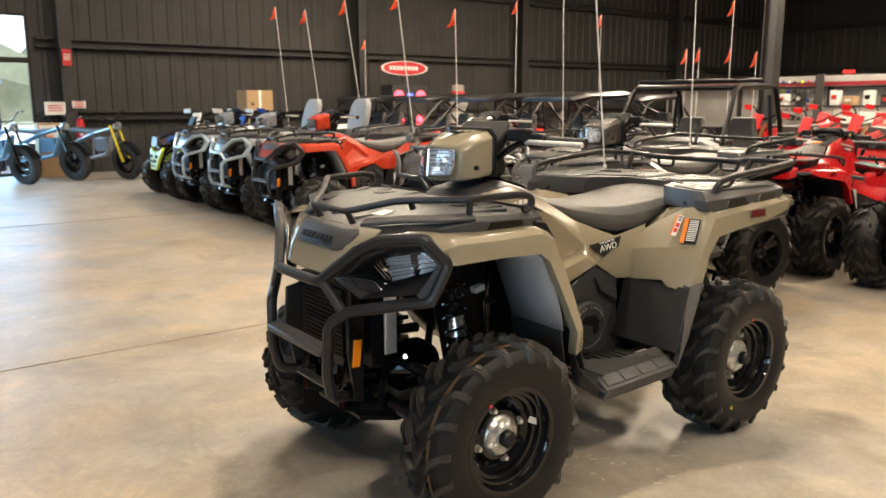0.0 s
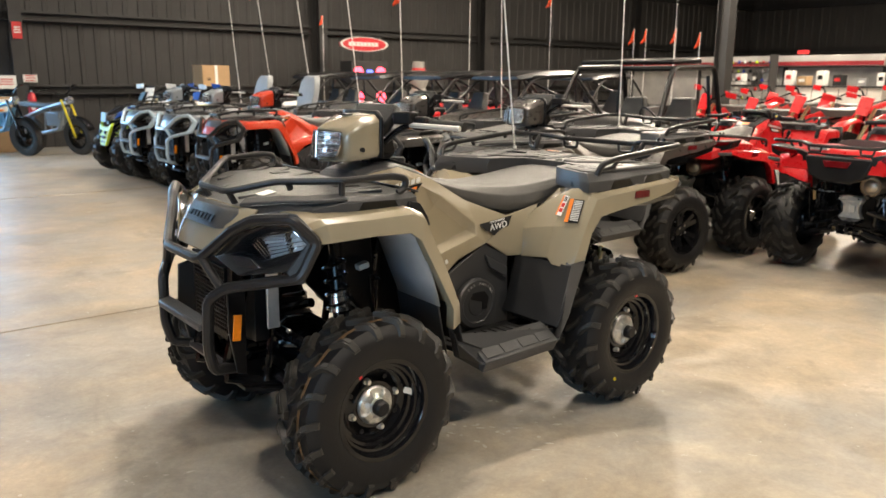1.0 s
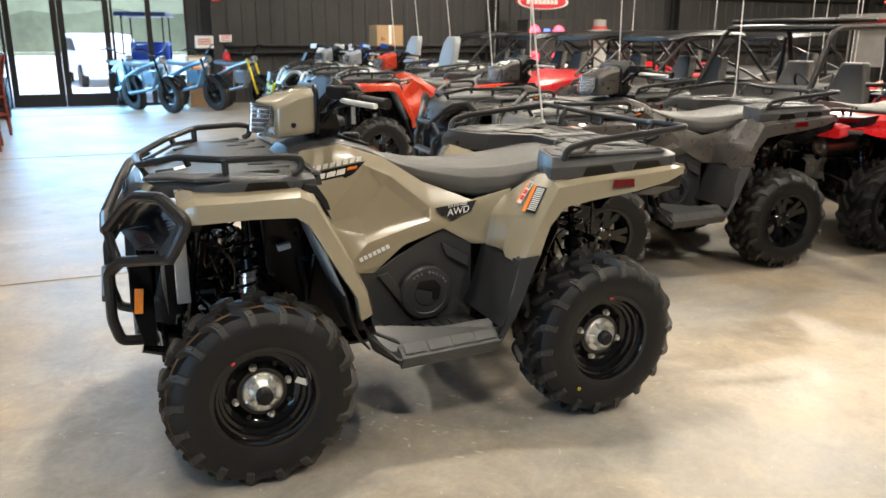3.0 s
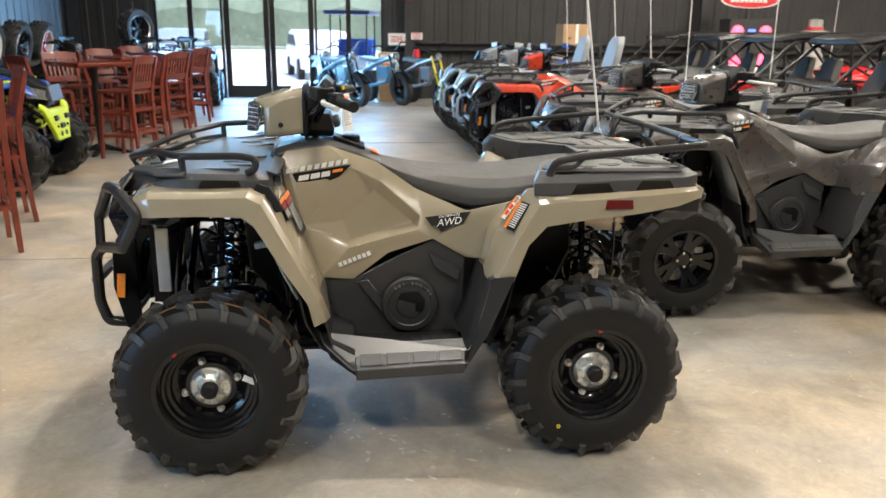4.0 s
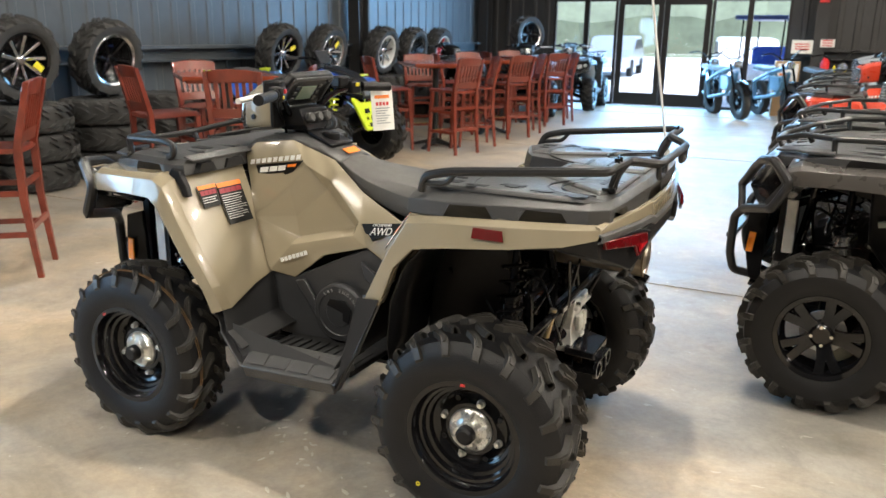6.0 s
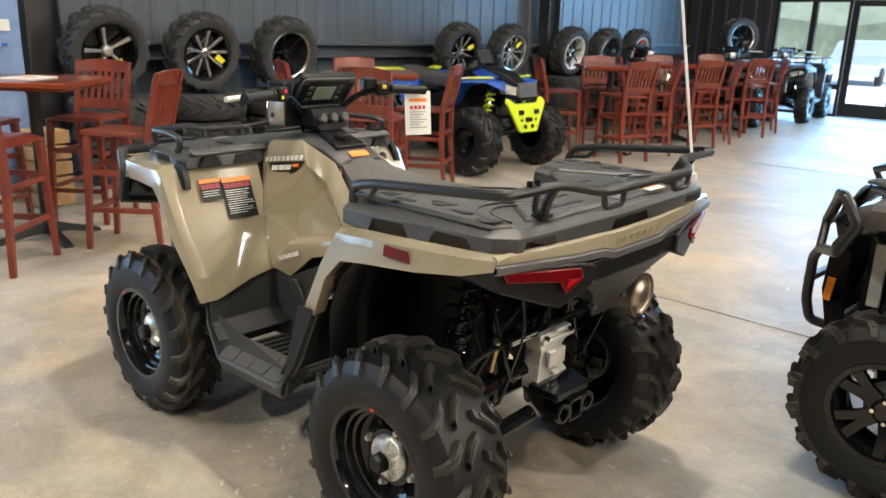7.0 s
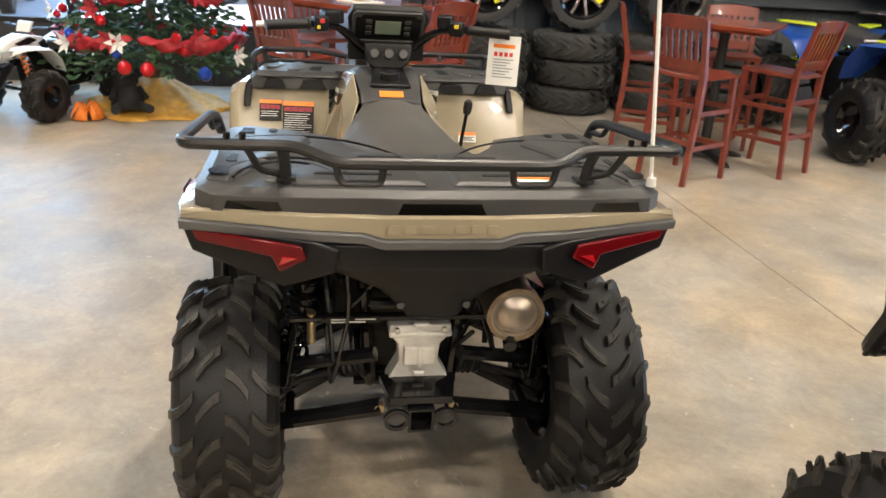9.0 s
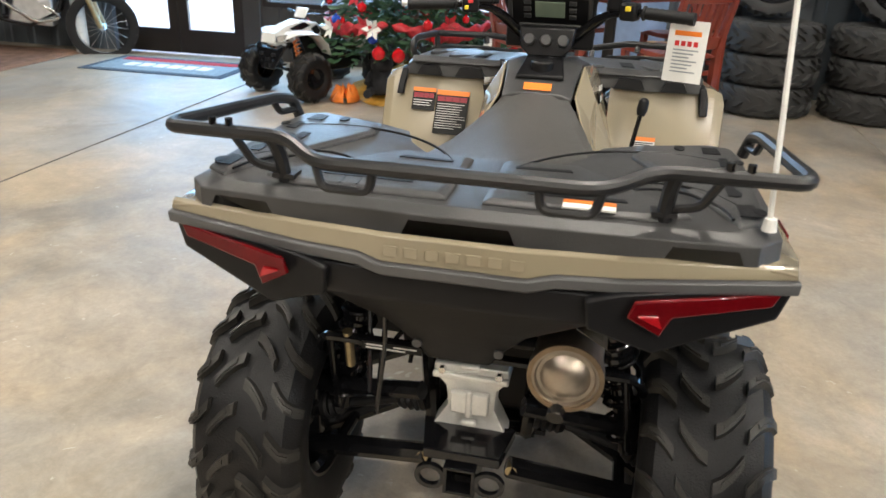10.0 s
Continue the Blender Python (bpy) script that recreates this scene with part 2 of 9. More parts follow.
def part(name, bm, mat, parent, label="", bevel=0.0, sharp=32, thick=0.0, at=None, rounds=2):
    """Links a bmesh as one mesh object under a thing or a part."""
    me = finish(bm, sharp)
    me.materials.append(mat)
    ob = new(name, me)
    ob.parent = parent
    if at is not None:
        ob.matrix_basis = at
    if label:
        tagged(ob, label)
    if thick:
        s = ob.modifiers.new("solid", "SOLIDIFY")
        s.thickness, s.offset = thick, -1
    if bevel:
        b = ob.modifiers.new("bevel", "BEVEL")
        b.width, b.segments, b.limit_method, b.angle_limit = bevel, rounds, "ANGLE", radians(22 if rounds == 2 else 10)
        b.harden_normals = False
    return ob


def share(name, like, parent, at):
    """Another part on the same mesh."""
    ob = new(name, like.data)
    ob.parent = parent
    ob.matrix_basis = at
    return ob


def thing(name, m, label, category, group="", kind=""):
    ob = new(name)
    ob.empty_display_size = 0.1
    ob.matrix_world = m
    return tagged(ob, label, category, group, kind)


def structure(name, bm, mat, label, category, bevel=0.0, sharp=32):
    ob = part(name, bm, mat, None, "", bevel, sharp)
    return tagged(ob, label, category, kind="structure")


def BM():
    return bmesh.new()


def box(bm, c, s, m=None):
    """A box with its centre and size, turned by m about its centre."""
    t = Matrix.Translation(c) @ (m or Matrix()) @ Matrix.Diagonal((*s, 1))
    bmesh.ops.create_cube(bm, size=1, matrix=t)
    return bm


def slab(bm, pts, vec):
    """A flat or nearly flat outline pushed along vec."""
    a = [bm.verts.new(p) for p in pts]
    b = [bm.verts.new(Vector(p) + Vector(vec)) for p in pts]
    n = len(pts)
    bm.faces.new(a)
    bm.faces.new(b[::-1])
    for i in range(n):
        bm.faces.new((a[i], b[i], b[(i + 1) % n], a[(i + 1) % n]))
    return bm


def sheet(bm, rows):
    """A grid of points as quads."""
    v = [[bm.verts.new(p) for p in r] for r in rows]
    for r0, r1 in zip(v, v[1:]):
        for i in range(len(r0) - 1):
            bm.faces.new((r0[i], r0[i + 1], r1[i + 1], r1[i]))
    return bm


def loft(bm, loops, caps=True):
    """Closed loops joined into a skin."""
    v = [[bm.verts.new(p) for p in l] for l in loops]
    n = len(v[0])
    for r0, r1 in zip(v, v[1:]):
        for i in range(n):
            bm.faces.new((r0[i], r0[(i + 1) % n], r1[(i + 1) % n], r1[i]))
    if caps:
        bm.faces.new(v[0][::-1])
        bm.faces.new(v[-1])
    return bm


def rounded(pts, radius, steps=4):
    pts = [Vector(p) for p in pts]
    out = [pts[0]]
    for a, b, c in zip(pts, pts[1:], pts[2:]):
        r = min(radius, (a - b).length * 0.45, (c - b).length * 0.45)
        p, q = b + (a - b).normalized() * r, b + (c - b).normalized() * r
        for i in range(steps + 1):
            t = i / steps
            out.append((1 - t) ** 2 * p + 2 * t * (1 - t) * b + t * t * q)
    out.append(pts[-1])
    return out


def tube(bm, pts, r, seg=8, corner=0.03, taper=1.0):
    """A bent tube through pts."""
    pts = rounded(pts, corner) if len(pts) > 2 else [Vector(p) for p in pts]
    side = None
    loops = []
    for i, p in enumerate(pts):
        d = (pts[min(i + 1, len(pts) - 1)] - pts[max(i - 1, 0)]).normalized()
        if side is None:
            side = d.orthogonal().normalized()
        side = (side - d * side.dot(d)).normalized()
        up = d.cross(side)
        k = r * (1 + (taper - 1) * i / (len(pts) - 1))
        loops.append([p + k * (math.cos(a) * side + math.sin(a) * up) for a in (2 * math.pi * j / seg for j in range(seg))])
    return loft(bm, loops)


def lathe(bm, prof, seg=24, m=None, closed=False):
    """A profile of (radius, height) turned about the y axis, then moved by m."""
    m = m or Matrix()
    rings = []
    for r, h in prof:
        if r < 1e-6:
            rings.append([bm.verts.new(m @ Vector((0, h, 0)))])
        else:
            rings.append([bm.verts.new(m @ Vector((r * math.cos(2 * math.pi * j / seg), h, r * math.sin(2 * math.pi * j / seg)))) for j in range(seg)])
    pairs = list(zip(rings, rings[1:])) + ([(rings[-1], rings[0])] if closed else [])
    for a, b in pairs:
        for j in range(seg):
            k = (j + 1) % seg
            if len(a) == 1 and len(b) == 1:
                continue
            if len(a) == 1:
                bm.faces.new((a[0], b[j], b[k]))
            elif len(b) == 1:
                bm.faces.new((a[j], b[0], a[k]))
            else:
                bm.faces.new((a[j], b[j], b[k], a[k]))
    return bm


def coil(bm, a, b, radius, wire, turns, seg=6):
    a, b = Vector(a), Vector(b)
    d = (b - a).normalized()
    s = d.orthogonal().normalized()
    u = d.cross(s)
    n = int(turns * 12)
    pts = [a + (b - a) * i / n + radius * (math.cos(2 * math.pi * i / 12) * s + math.sin(2 * math.pi * i / 12) * u) for i in range(n + 1)]
    loops = []
    for i, p in enumerate(pts):
        t = (pts[min(i + 1, n)] - pts[max(i - 1, 0)]).normalized()
        o = (p - (a + d * (p - a).dot(d))).normalized()
        w = t.cross(o)
        loops.append([p + wire * (math.cos(x) * o + math.sin(x) * w) for x in (2 * math.pi * j / seg for j in range(seg))])
    return loft(bm, loops)


def axis_y_to(a, b):
    """The turn and place that lay the y axis from a to b."""
    a, b = Vector(a), Vector(b)
    q = Vector((0, 1, 0)).rotation_difference((b - a).normalized())
    return Matrix.Translation(a) @ q.to_matrix().to_4x4()


def rod(bm, a, b, r, seg=10, r2=None):
    L = (Vector(b) - Vector(a)).length
    return lathe(bm, [(0, 0), (r, 0), (r2 or r, L), (0, L)], seg, axis_y_to(a, b))


def flip(pts, s):
    """Mirrors points to the other side where s is -1."""
    return [(p[0], p[1] * s, p[2]) for p in pts]


def lettering(name, text, size, m, mat, parent, slant=0.0, depth=0.0008):
    cu = bpy.data.curves.new("letters", "FONT")
    cu.body, cu.size, cu.extrude, cu.shear = text, size, depth, slant
    cu.align_x, cu.align_y = "CENTER", "CENTER"
    tmp = bpy.data.objects.new("tmp", cu)
    me = bpy.data.meshes.new_from_object(tmp)
    bpy.data.objects.remove(tmp)
    me.materials.clear()
    me.materials.append(mat)
    ob = new(name, me)
    ob.parent = parent
    ob.matrix_basis = m
    return ob


def frame_at(o, right, up):
    """A pose whose x axis points along right and y along up."""
    x = Vector(right).normalized()
    z = x.cross(Vector(up)).normalized()
    y = z.cross(x)
    m = Matrix((x, y, z)).transposed().to_4x4()
    m.translation = o
    return m


def bars(bm, m, rows, h=0.006, depth=0.0012):
    """Writing that cannot be read, as plain bars: rows of (x0, x1, y) in the plane of m."""
    for x0, x1, y in rows:
        t = m @ Matrix.Translation(((x0 + x1) / 2, y, depth / 2)) @ Matrix.Diagonal((x1 - x0, h, depth, 1))
        bmesh.ops.create_cube(bm, size=1, matrix=t)
    return bm


def recolour(top, swap):
    """Gives the parts of a copy other finishes, by material."""
    for o in (top, *top.children_recursive):
        if o.type == "MESH" and o.material_slots:
            new_mat = swap.get(o.material_slots[0].material.name)
            if new_mat:
                o.material_slots[0].link = "OBJECT"
                o.material_slots[0].material = new_mat
    return top

# ---- the hall ----
NORTH, WEST, EAST, SOUTH, TOP = -14.4, 5.65, -27.0, 9.0, 6.0
fl = BM()
box(fl, ((WEST + EAST) / 2, (NORTH + SOUTH) / 2, -0.1), (WEST - EAST, SOUTH - NORTH, 0.2))
structure("floor", fl, FLOOR, "sealed tan concrete warehouse slab with scuffs", "floor")
for y, n in ((-2.1, "one"), (3.1, "two"), (-7.4, "three"), (-12.7, "four")):
    structure("floor_joint", box(BM(), ((WEST + EAST) / 2, y, 0.002), (WEST - EAST, 0.009 if n == "two" else 0.003, 0.004)), JOINT_OLD if n == "two" else JOINT, "dark saw-cut joint in the concrete slab", "floor joint")
structure("ceiling", box(BM(), ((WEST + EAST) / 2, (NORTH + SOUTH) / 2, TOP + 0.1), (WEST - EAST, SOUTH - NORTH, 0.2)), CEILING, "dark insulated metal warehouse roof", "ceiling")


def ribbed_wall(name, x0, x1, z0, z1, place, mat, label, pitch=0.30):
    """Ribbed metal cladding from x0 to x1 in its own plane, facing its -y, with thickness."""
    bm = BM()
    prof = []
    x = x0
    while x < x1 - 1e-6:
        for dx, dy in ((0, 0), (pitch * 0.62, 0), (pitch * 0.68, -0.014), (pitch * 0.94, -0.014)):
            if x + dx < x1:
                prof.append((x + dx, dy))
        x += pitch
    prof.append((x1, 0))
    outline = prof + [(x1, 0.15), (x0, 0.15)]
    slab(bm, [place @ Vector((px, py, z0)) for px, py in outline], (0, 0, z1 - z0))
    return structure(name, bm, mat, label, "wall", sharp=20)


face_north = Matrix.Translation((0, NORTH, 0)) @ Matrix.Rotation(math.pi, 4, "Z")
face_west = Matrix.Translation((WEST, 0, 0)) @ Matrix.Rotation(-math.pi / 2, 4, "Z")
face_east = Matrix.Translation((EAST, 0, 0)) @ Matrix.Rotation(math.pi / 2, 4, "Z")
face_south = Matrix.Translation((0, SOUTH, 0))
WTOP = 3.0
ribbed_wall("wall_north", 0.66, 27.0, 0, TOP, face_north, WALL_DARK, "charcoal ribbed metal wall of the showroom")
ribbed_wall("wall_north_end", -5.65, -4.06, 0, TOP, face_north, WALL_DARK, "charcoal ribbed metal wall beside the glazing")
ribbed_wall("wall_north_head", -4.06, 0.66, WTOP, TOP, face_north, WALL_DARK, "charcoal ribbed metal wall over the glazing")
ribbed_wall("wall_west", -0.45, 14.4, 0, TOP, face_west, WALL_BLUE, "grey ribbed metal wall behind the wheel display")
ribbed_wall("wall_west_sill", -3.50, -0.45, 0, 0.55, face_west, WALL_DARK, "charcoal low wall under the side window")
ribbed_wall("wall_west_lintel", -3.50, -0.45, 2.15, TOP, face_west, WALL_BLUE, "grey ribbed metal wall over the side window")
ribbed_wall("wall_west_pier", -3.72, -3.50, 0, TOP, face_west, WALL_DARK, "charcoal pier beside the entrance")
ribbed_wall("wall_west_end", -9.0, -5.28, 0, TOP, face_west, WALL_BLUE, "grey ribbed metal wall beside the entrance")
ribbed_wall("wall_west_head", -5.28, -3.72, 2.15, TOP, face_west, WALL_BLUE, "grey ribbed metal wall over the entrance")
ribbed_wall("wall_east", -14.4, 9.0, 0, TOP, face_east, WALL_DARK, "charcoal ribbed metal wall at the far end")
ribbed_wall("wall_south", -27.0, 5.65, 0, TOP, face_south, WALL_DARK, "charcoal ribbed metal wall at the back")


def steel_column(x, y, w, d, z1=TOP):
    """An H column."""
    bm = BM()
    t = 0.014
    box(bm, (x, y - d / 2, z1 / 2), (w, t, z1))
    box(bm, (x, y + d / 2, z1 / 2), (w, t, z1))
    box(bm, (x, y, z1 / 2), (t, d - t, z1))
    box(bm, (x, y, 0.012), (w + 0.1, d + 0.1, 0.024))
    return structure("column", bm, STEEL_DARK, "dark painted steel column of the hall", "column")


for x in (-1.2, -7.7, -12.9, -19.7):
    steel_column(x, NORTH + 0.22, 0.22, 0.30)
steel_column(-12.6, -6.55, 0.26, 0.26)
for y in (-8.7, -13.9, -1.0):
    steel_column(WEST - 0.2, y, 0.20, 0.28)


def girt(a, b, z, out):
    """A horizontal channel rail on a wall."""
    bm = BM()
    (x0, y0), (x1, y1) = a, b
    ox, oy = out
    d = 0.16
    slab(bm, [(x0, y0, z - 0.09), (x0, y0, z + 0.09), (x0 + ox * d, y0 + oy * d, z + 0.09), (x0 + ox * d, y0 + oy * d, z + 0.055), (x0 + ox * 0.015, y0 + oy * 0.015, z + 0.075), (x0 + ox * 0.015, y0 + oy * 0.015, z - 0.075), (x0 + ox * d, y0 + oy * d, z - 0.09)], (x1 - x0, y1 - y0, 0))
    return bm


for z in (1.12, 2.48, 4.1):
    for a, b in ((-0.75, -7.5), (-7.9, -12.7), (-13.1, -26.9)):
        structure("wall_rail", girt((a, NORTH + 0.04), (b, NORTH + 0.04), z, (0, 1)), STEEL_DARK, "dark steel rail along the metal wall", "wall rail")
    structure("wall_rail", girt((EAST + 0.04, -14.2), (EAST + 0.04, 8.8), z, (1, 0)), STEEL_DARK, "dark steel rail along the metal wall", "wall rail")
for a, b in ((-13.7, -8.85), (-8.5, -1.2), (-0.8, 0.4)):
    for z in (1.14, 2.6):
        structure("wall_rail", girt((WEST - 0.04, a), (WEST - 0.04, b), z, (-1, 0)), WALL_BLUE, "galvanised steel rail along the metal wall", "wall rail")


def glazed(name, x0, x1, z0, z1, parent, at, w=0.05):
    """A framed pane in the plane of at (x across, y through, z up)."""
    fr = BM()
    for cx, cz, sx, sz in (((x0 + x1) / 2, z0 + w / 2, x1 - x0, w), ((x0 + x1) / 2, z1 - w / 2, x1 - x0, w), (x0 + w / 2, (z0 + z1) / 2, w, z1 - z0 - 2 * w), (x1 - w / 2, (z0 + z1) / 2, w, z1 - z0 - 2 * w)):
        bmesh.ops.create_cube(fr, size=1, matrix=at @ Matrix.Translation((cx, 0, cz)) @ Matrix.Diagonal((sx, 0.10, sz, 1)))
    f = part(name, fr, ALUMINIUM, parent)
    pn = BM()
    bmesh.ops.create_cube(pn, size=1, matrix=at @ Matrix.Translation(((x0 + x1) / 2, 0, (z0 + z1) / 2)) @ Matrix.Diagonal((x1 - x0 - 2 * w, 0.008, z1 - z0 - 2 * w, 1)))
    p = part("pane", pn, GLASS, f)
    p.visible_shadow = False
    return f


def glass_door(name, x0, x1, z1, at, sign=0):
    top = tagged(thing(name, Matrix(), "bronze-framed glass entrance door, closed", "door", "entrance doors", "structure"))
    f = BM()
    w, foot = 0.11, 0.25
    for cx, cz, sx, sz in (((x0 + x1) / 2, foot / 2 + 0.01, x1 - x0, foot), ((x0 + x1) / 2, z1 - w / 2, x1 - x0, w), (x0 + w / 2, (z1 + foot - w) / 2, w, z1 - foot - w), (x1 - w / 2, (z1 + foot - w) / 2, w, z1 - foot - w)):
        bmesh.ops.create_cube(f, size=1, matrix=at @ Matrix.Translation((cx, 0, cz)) @ Matrix.Diagonal((sx, 0.05, sz, 1)))
    part("door_frame", f, ALUMINIUM, top)
    pn = BM()
    bmesh.ops.create_cube(pn, size=1, matrix=at @ Matrix.Translation(((x0 + x1) / 2, 0, (foot + z1 - w) / 2)) @ Matrix.Diagonal((x1 - x0 - 2 * w, 0.008, z1 - foot - w, 1)))
    p = part("pane", pn, GLASS, top)
    p.visible_shadow = False
    h = BM()
    hx = x1 - 0.08 if sign < 0 else x0 + 0.08
    rod(h, at @ Vector((hx, -0.07, 0.85)), at @ Vector((hx, -0.07, 1.25)), 0.014)
    rod(h, at @ Vector((hx, -0.02, 0.88)), at @ Vector((hx, -0.07, 0.88)), 0.01)
    rod(h, at @ Vector((hx, -0.02, 1.22)), at @ Vector((hx, -0.07, 1.22)), 0.01)
    part("door_handle", h, ALUMINIUM, top)
    return top


at_n = Matrix.Translation((0, NORTH - 0.06, 0)) @ Matrix.Rotation(math.pi, 4, "Z")
win = thing("window_1", Matrix(), "bronze-framed showroom glazing beside the doors", "window", "", "structure")
for x0, x1 in ((-4.06, -3.34), (-3.34, -2.68)):
    for z0, z1 in ((0.0, 0.55), (0.55, 2.15), (2.15, 3.0)):
        glazed("window_frame", x0, x1, z0, z1, win, at_n)
win2 = thing("window_2", Matrix(), "bronze-framed showroom glazing beside the doors", "window", "", "structure")
for x0, x1 in ((-0.79, -0.08), (-0.08, 0.66)):
    for z0, z1 in ((0.0, 0.55), (0.55, 2.15), (2.15, 3.0)):
        glazed("window_frame", x0, x1, z0, z1, win2, at_n)
win3 = thing("window_3", Matrix(), "bronze-framed transom glazing over the doors", "window", "", "structure")
for x0, x1 in ((-2.68, -1.735), (-1.735, -0.79)):
    glazed("window_frame", x0, x1, 2.15, 3.0, win3, at_n)
glass_door("door_1", -2.66, -1.74, 2.14, at_n, -1)
glass_door("door_2", -1.73, -0.81, 2.14, at_n, 1)
at_ww = Matrix.Translation((WEST + 0.06, 0, 0)) @ Matrix.Rotation(-math.pi / 2, 4, "Z")
win4 = thing("window_4", Matrix(), "bronze-framed side window behind the fir tree", "window", "", "structure")
for x0, x1 in ((-3.50, -2.48), (-2.48, -1.46), (-1.46, -0.45)):
    glazed("window_frame", x0, x1, 0.55, 2.15, win4, at_ww)
at_w = Matrix.Translation((WEST + 0.06, 0, 0)) @ Matrix.Rotation(-math.pi / 2, 4, "Z")
glass_door("door_3", -5.26, -4.505, 2.14, at_w, -1)
glass_door("door_4", -4.495, -3.74, 2.14, at_w, 1)


def bay_lamp(x, y, power):
    """A round high-bay lamp on a rod."""
    top = thing("bay_lamp", Matrix.Translation((x, y, LAMP_Z)), "round black high-bay lamp hung from the roof", "lamp", "high-bay lamps")
    up = Matrix.Rotation(math.pi / 2, 4, "X")
    part("housing", lathe(BM(), [(0, 0.16), (0.05, 0.16), (0.06, 0.10), (0.17, 0.03), (0.18, 0.0), (0.165, 0.0), (0.15, 0.03), (0, 0.03)], 28, up), STEEL_BLACK, top)
    part("diffuser", lathe(BM(), [(0, 0.012), (0.15, 0.012), (0.15, 0.02), (0, 0.02)], 28, up), glow_bay, top)
    part("rod", rod(BM(), (0, 0, 0.15), (0, 0, TOP - LAMP_Z), 0.01), STEEL_BLACK, top)
    ob = new("bay_light", bpy.data.lights.new("bay_light", "AREA"))
    ob.data.shape, ob.data.size, ob.data.energy, ob.data.color = "DISK", 0.22, power, LAMP_COLOUR
    ob.matrix_world = look((x, y, LAMP_Z - 0.02), (x, y, 0))


glow_bay = glowing("lamp_glow", (1.0, 0.88, 0.72), 30)
for x, y, power in LAMPS:
    bay_lamp(x, y, power)

# ---- outside the glazing ----
structure("ground", box(BM(), (0, -60, -0.22), (400, 400, 0.2)), material("pale_forecourt", (0.74, 0.73, 0.70), 0.85, 0, 0.10, 0.4, 0.2, 20), "pale concrete forecourt outside the showroom", "ground")

# ---- wheels ----


def tyre_pair(R, hw, rim, n, lug_h=0.018, seg=48, chunky=1.0):
    """An off-road tyre about the y axis: the carcass and, apart, its angled lugs."""
    bm = BM()
    rc = R - lug_h
    prof = [(rim - 0.006, -0.72), (rim, -0.84), (rim + 0.018, -0.93), (rim + 0.05, -1.0), (rim + 0.085, -0.985), (rc - 0.032, -0.92), (rc - 0.012, -0.78), (rc - 0.003, -0.45), (rc, 0)]
    prof = prof + [(r, -h) for r, h in prof[-2::-1]]
    lathe(bm, [(r, h * hw) for r, h in prof], seg)
    carcass, bm = bm, BM()
    half = [(abs(h), r) for r, h in prof if h <= 0][::-1]

    def base(h):
        h = abs(h)
        for (h0, r0), (h1, r1) in zip(half, half[1:]):
            if h0 <= h <= h1 + 1e-9:
                return r0 + (r1 - r0) * (h - h0) / max(1e-6, h1 - h0)
        return half[-1][1]

    def lug(stations, wid, high):
        rows = []
        for h, a, k in stations:
            r0 = base(h)
            over = max(0.0, abs(h) - 0.80) * 0.6
            r1 = r0 + high * k
            w0, w1 = wid / R, wid * 0.72 / R
            y0, y1 = h * hw, (h + math.copysign(over, h) * 0.4) * hw
            rows.append([(r * math.cos(a + d), y, r * math.sin(a + d)) for r, d, y in ((r0 - 0.003, -w0, y0), (r1, -w1, y1), (r1, w1, y1), (r0 - 0.003, w0, y0))])
        loft(bm, rows)

    step = 2 * math.pi / n
    for i in range(n):
        for s in (-1, 1):
            a = step * (i + (0.5 if s > 0 else 0))
            w = 0.0168 * chunky
            for st in (((0.05, 0.0, 1), (0.17, 0.08, 1), (0.32, 0.26, 1), (0.47, 0.52, 1)), ((0.53, 1.00, 1), (0.66, 1.20, 1), (0.78, 1.34, 1), (0.88, 1.42, 0.95), (0.975, 1.45, 0.42))):
                lug([(s * h, a + step * k, z) for h, k, z in st], w, lug_h)
                mid = st[1:4]
                c = sum(h for h, _, _ in mid) / 3, sum(k for _, k, _ in mid) / 3
                lug([(s * (c[0] + (h - c[0]) * 1.0), a + step * (c[1] + (k - c[1]) * 1.0), 1) for h, k, z in mid], w * 0.42, lug_h + 0.004)
    return carcass, bm


def fit_tyre(parent, R, hw, rim, n, lug_h=0.018, seg=48, chunky=1.0, rubber=None, like=None):
    """Puts a tyre and its tread on a wheel; like: a pair to share."""
    if like:
        for o, nm in zip(like, ("tyre", "tread")):
            c = share(nm, o, parent, Matrix())
            if nm == "tread":
                tagged(c, kind="stuff")
        return like
    carcass, lugs = tyre_pair(R, hw, rim, n, lug_h, seg, chunky)
    a = part("tyre", carcass, rubber or RUBBER_AND_SHADE, parent, "black off-road tyre carcass")
    b = tagged(part("tread", lugs, rubber or RUBBER_LUG, parent), "angled rubber tread lugs", kind="stuff")
    return a, b


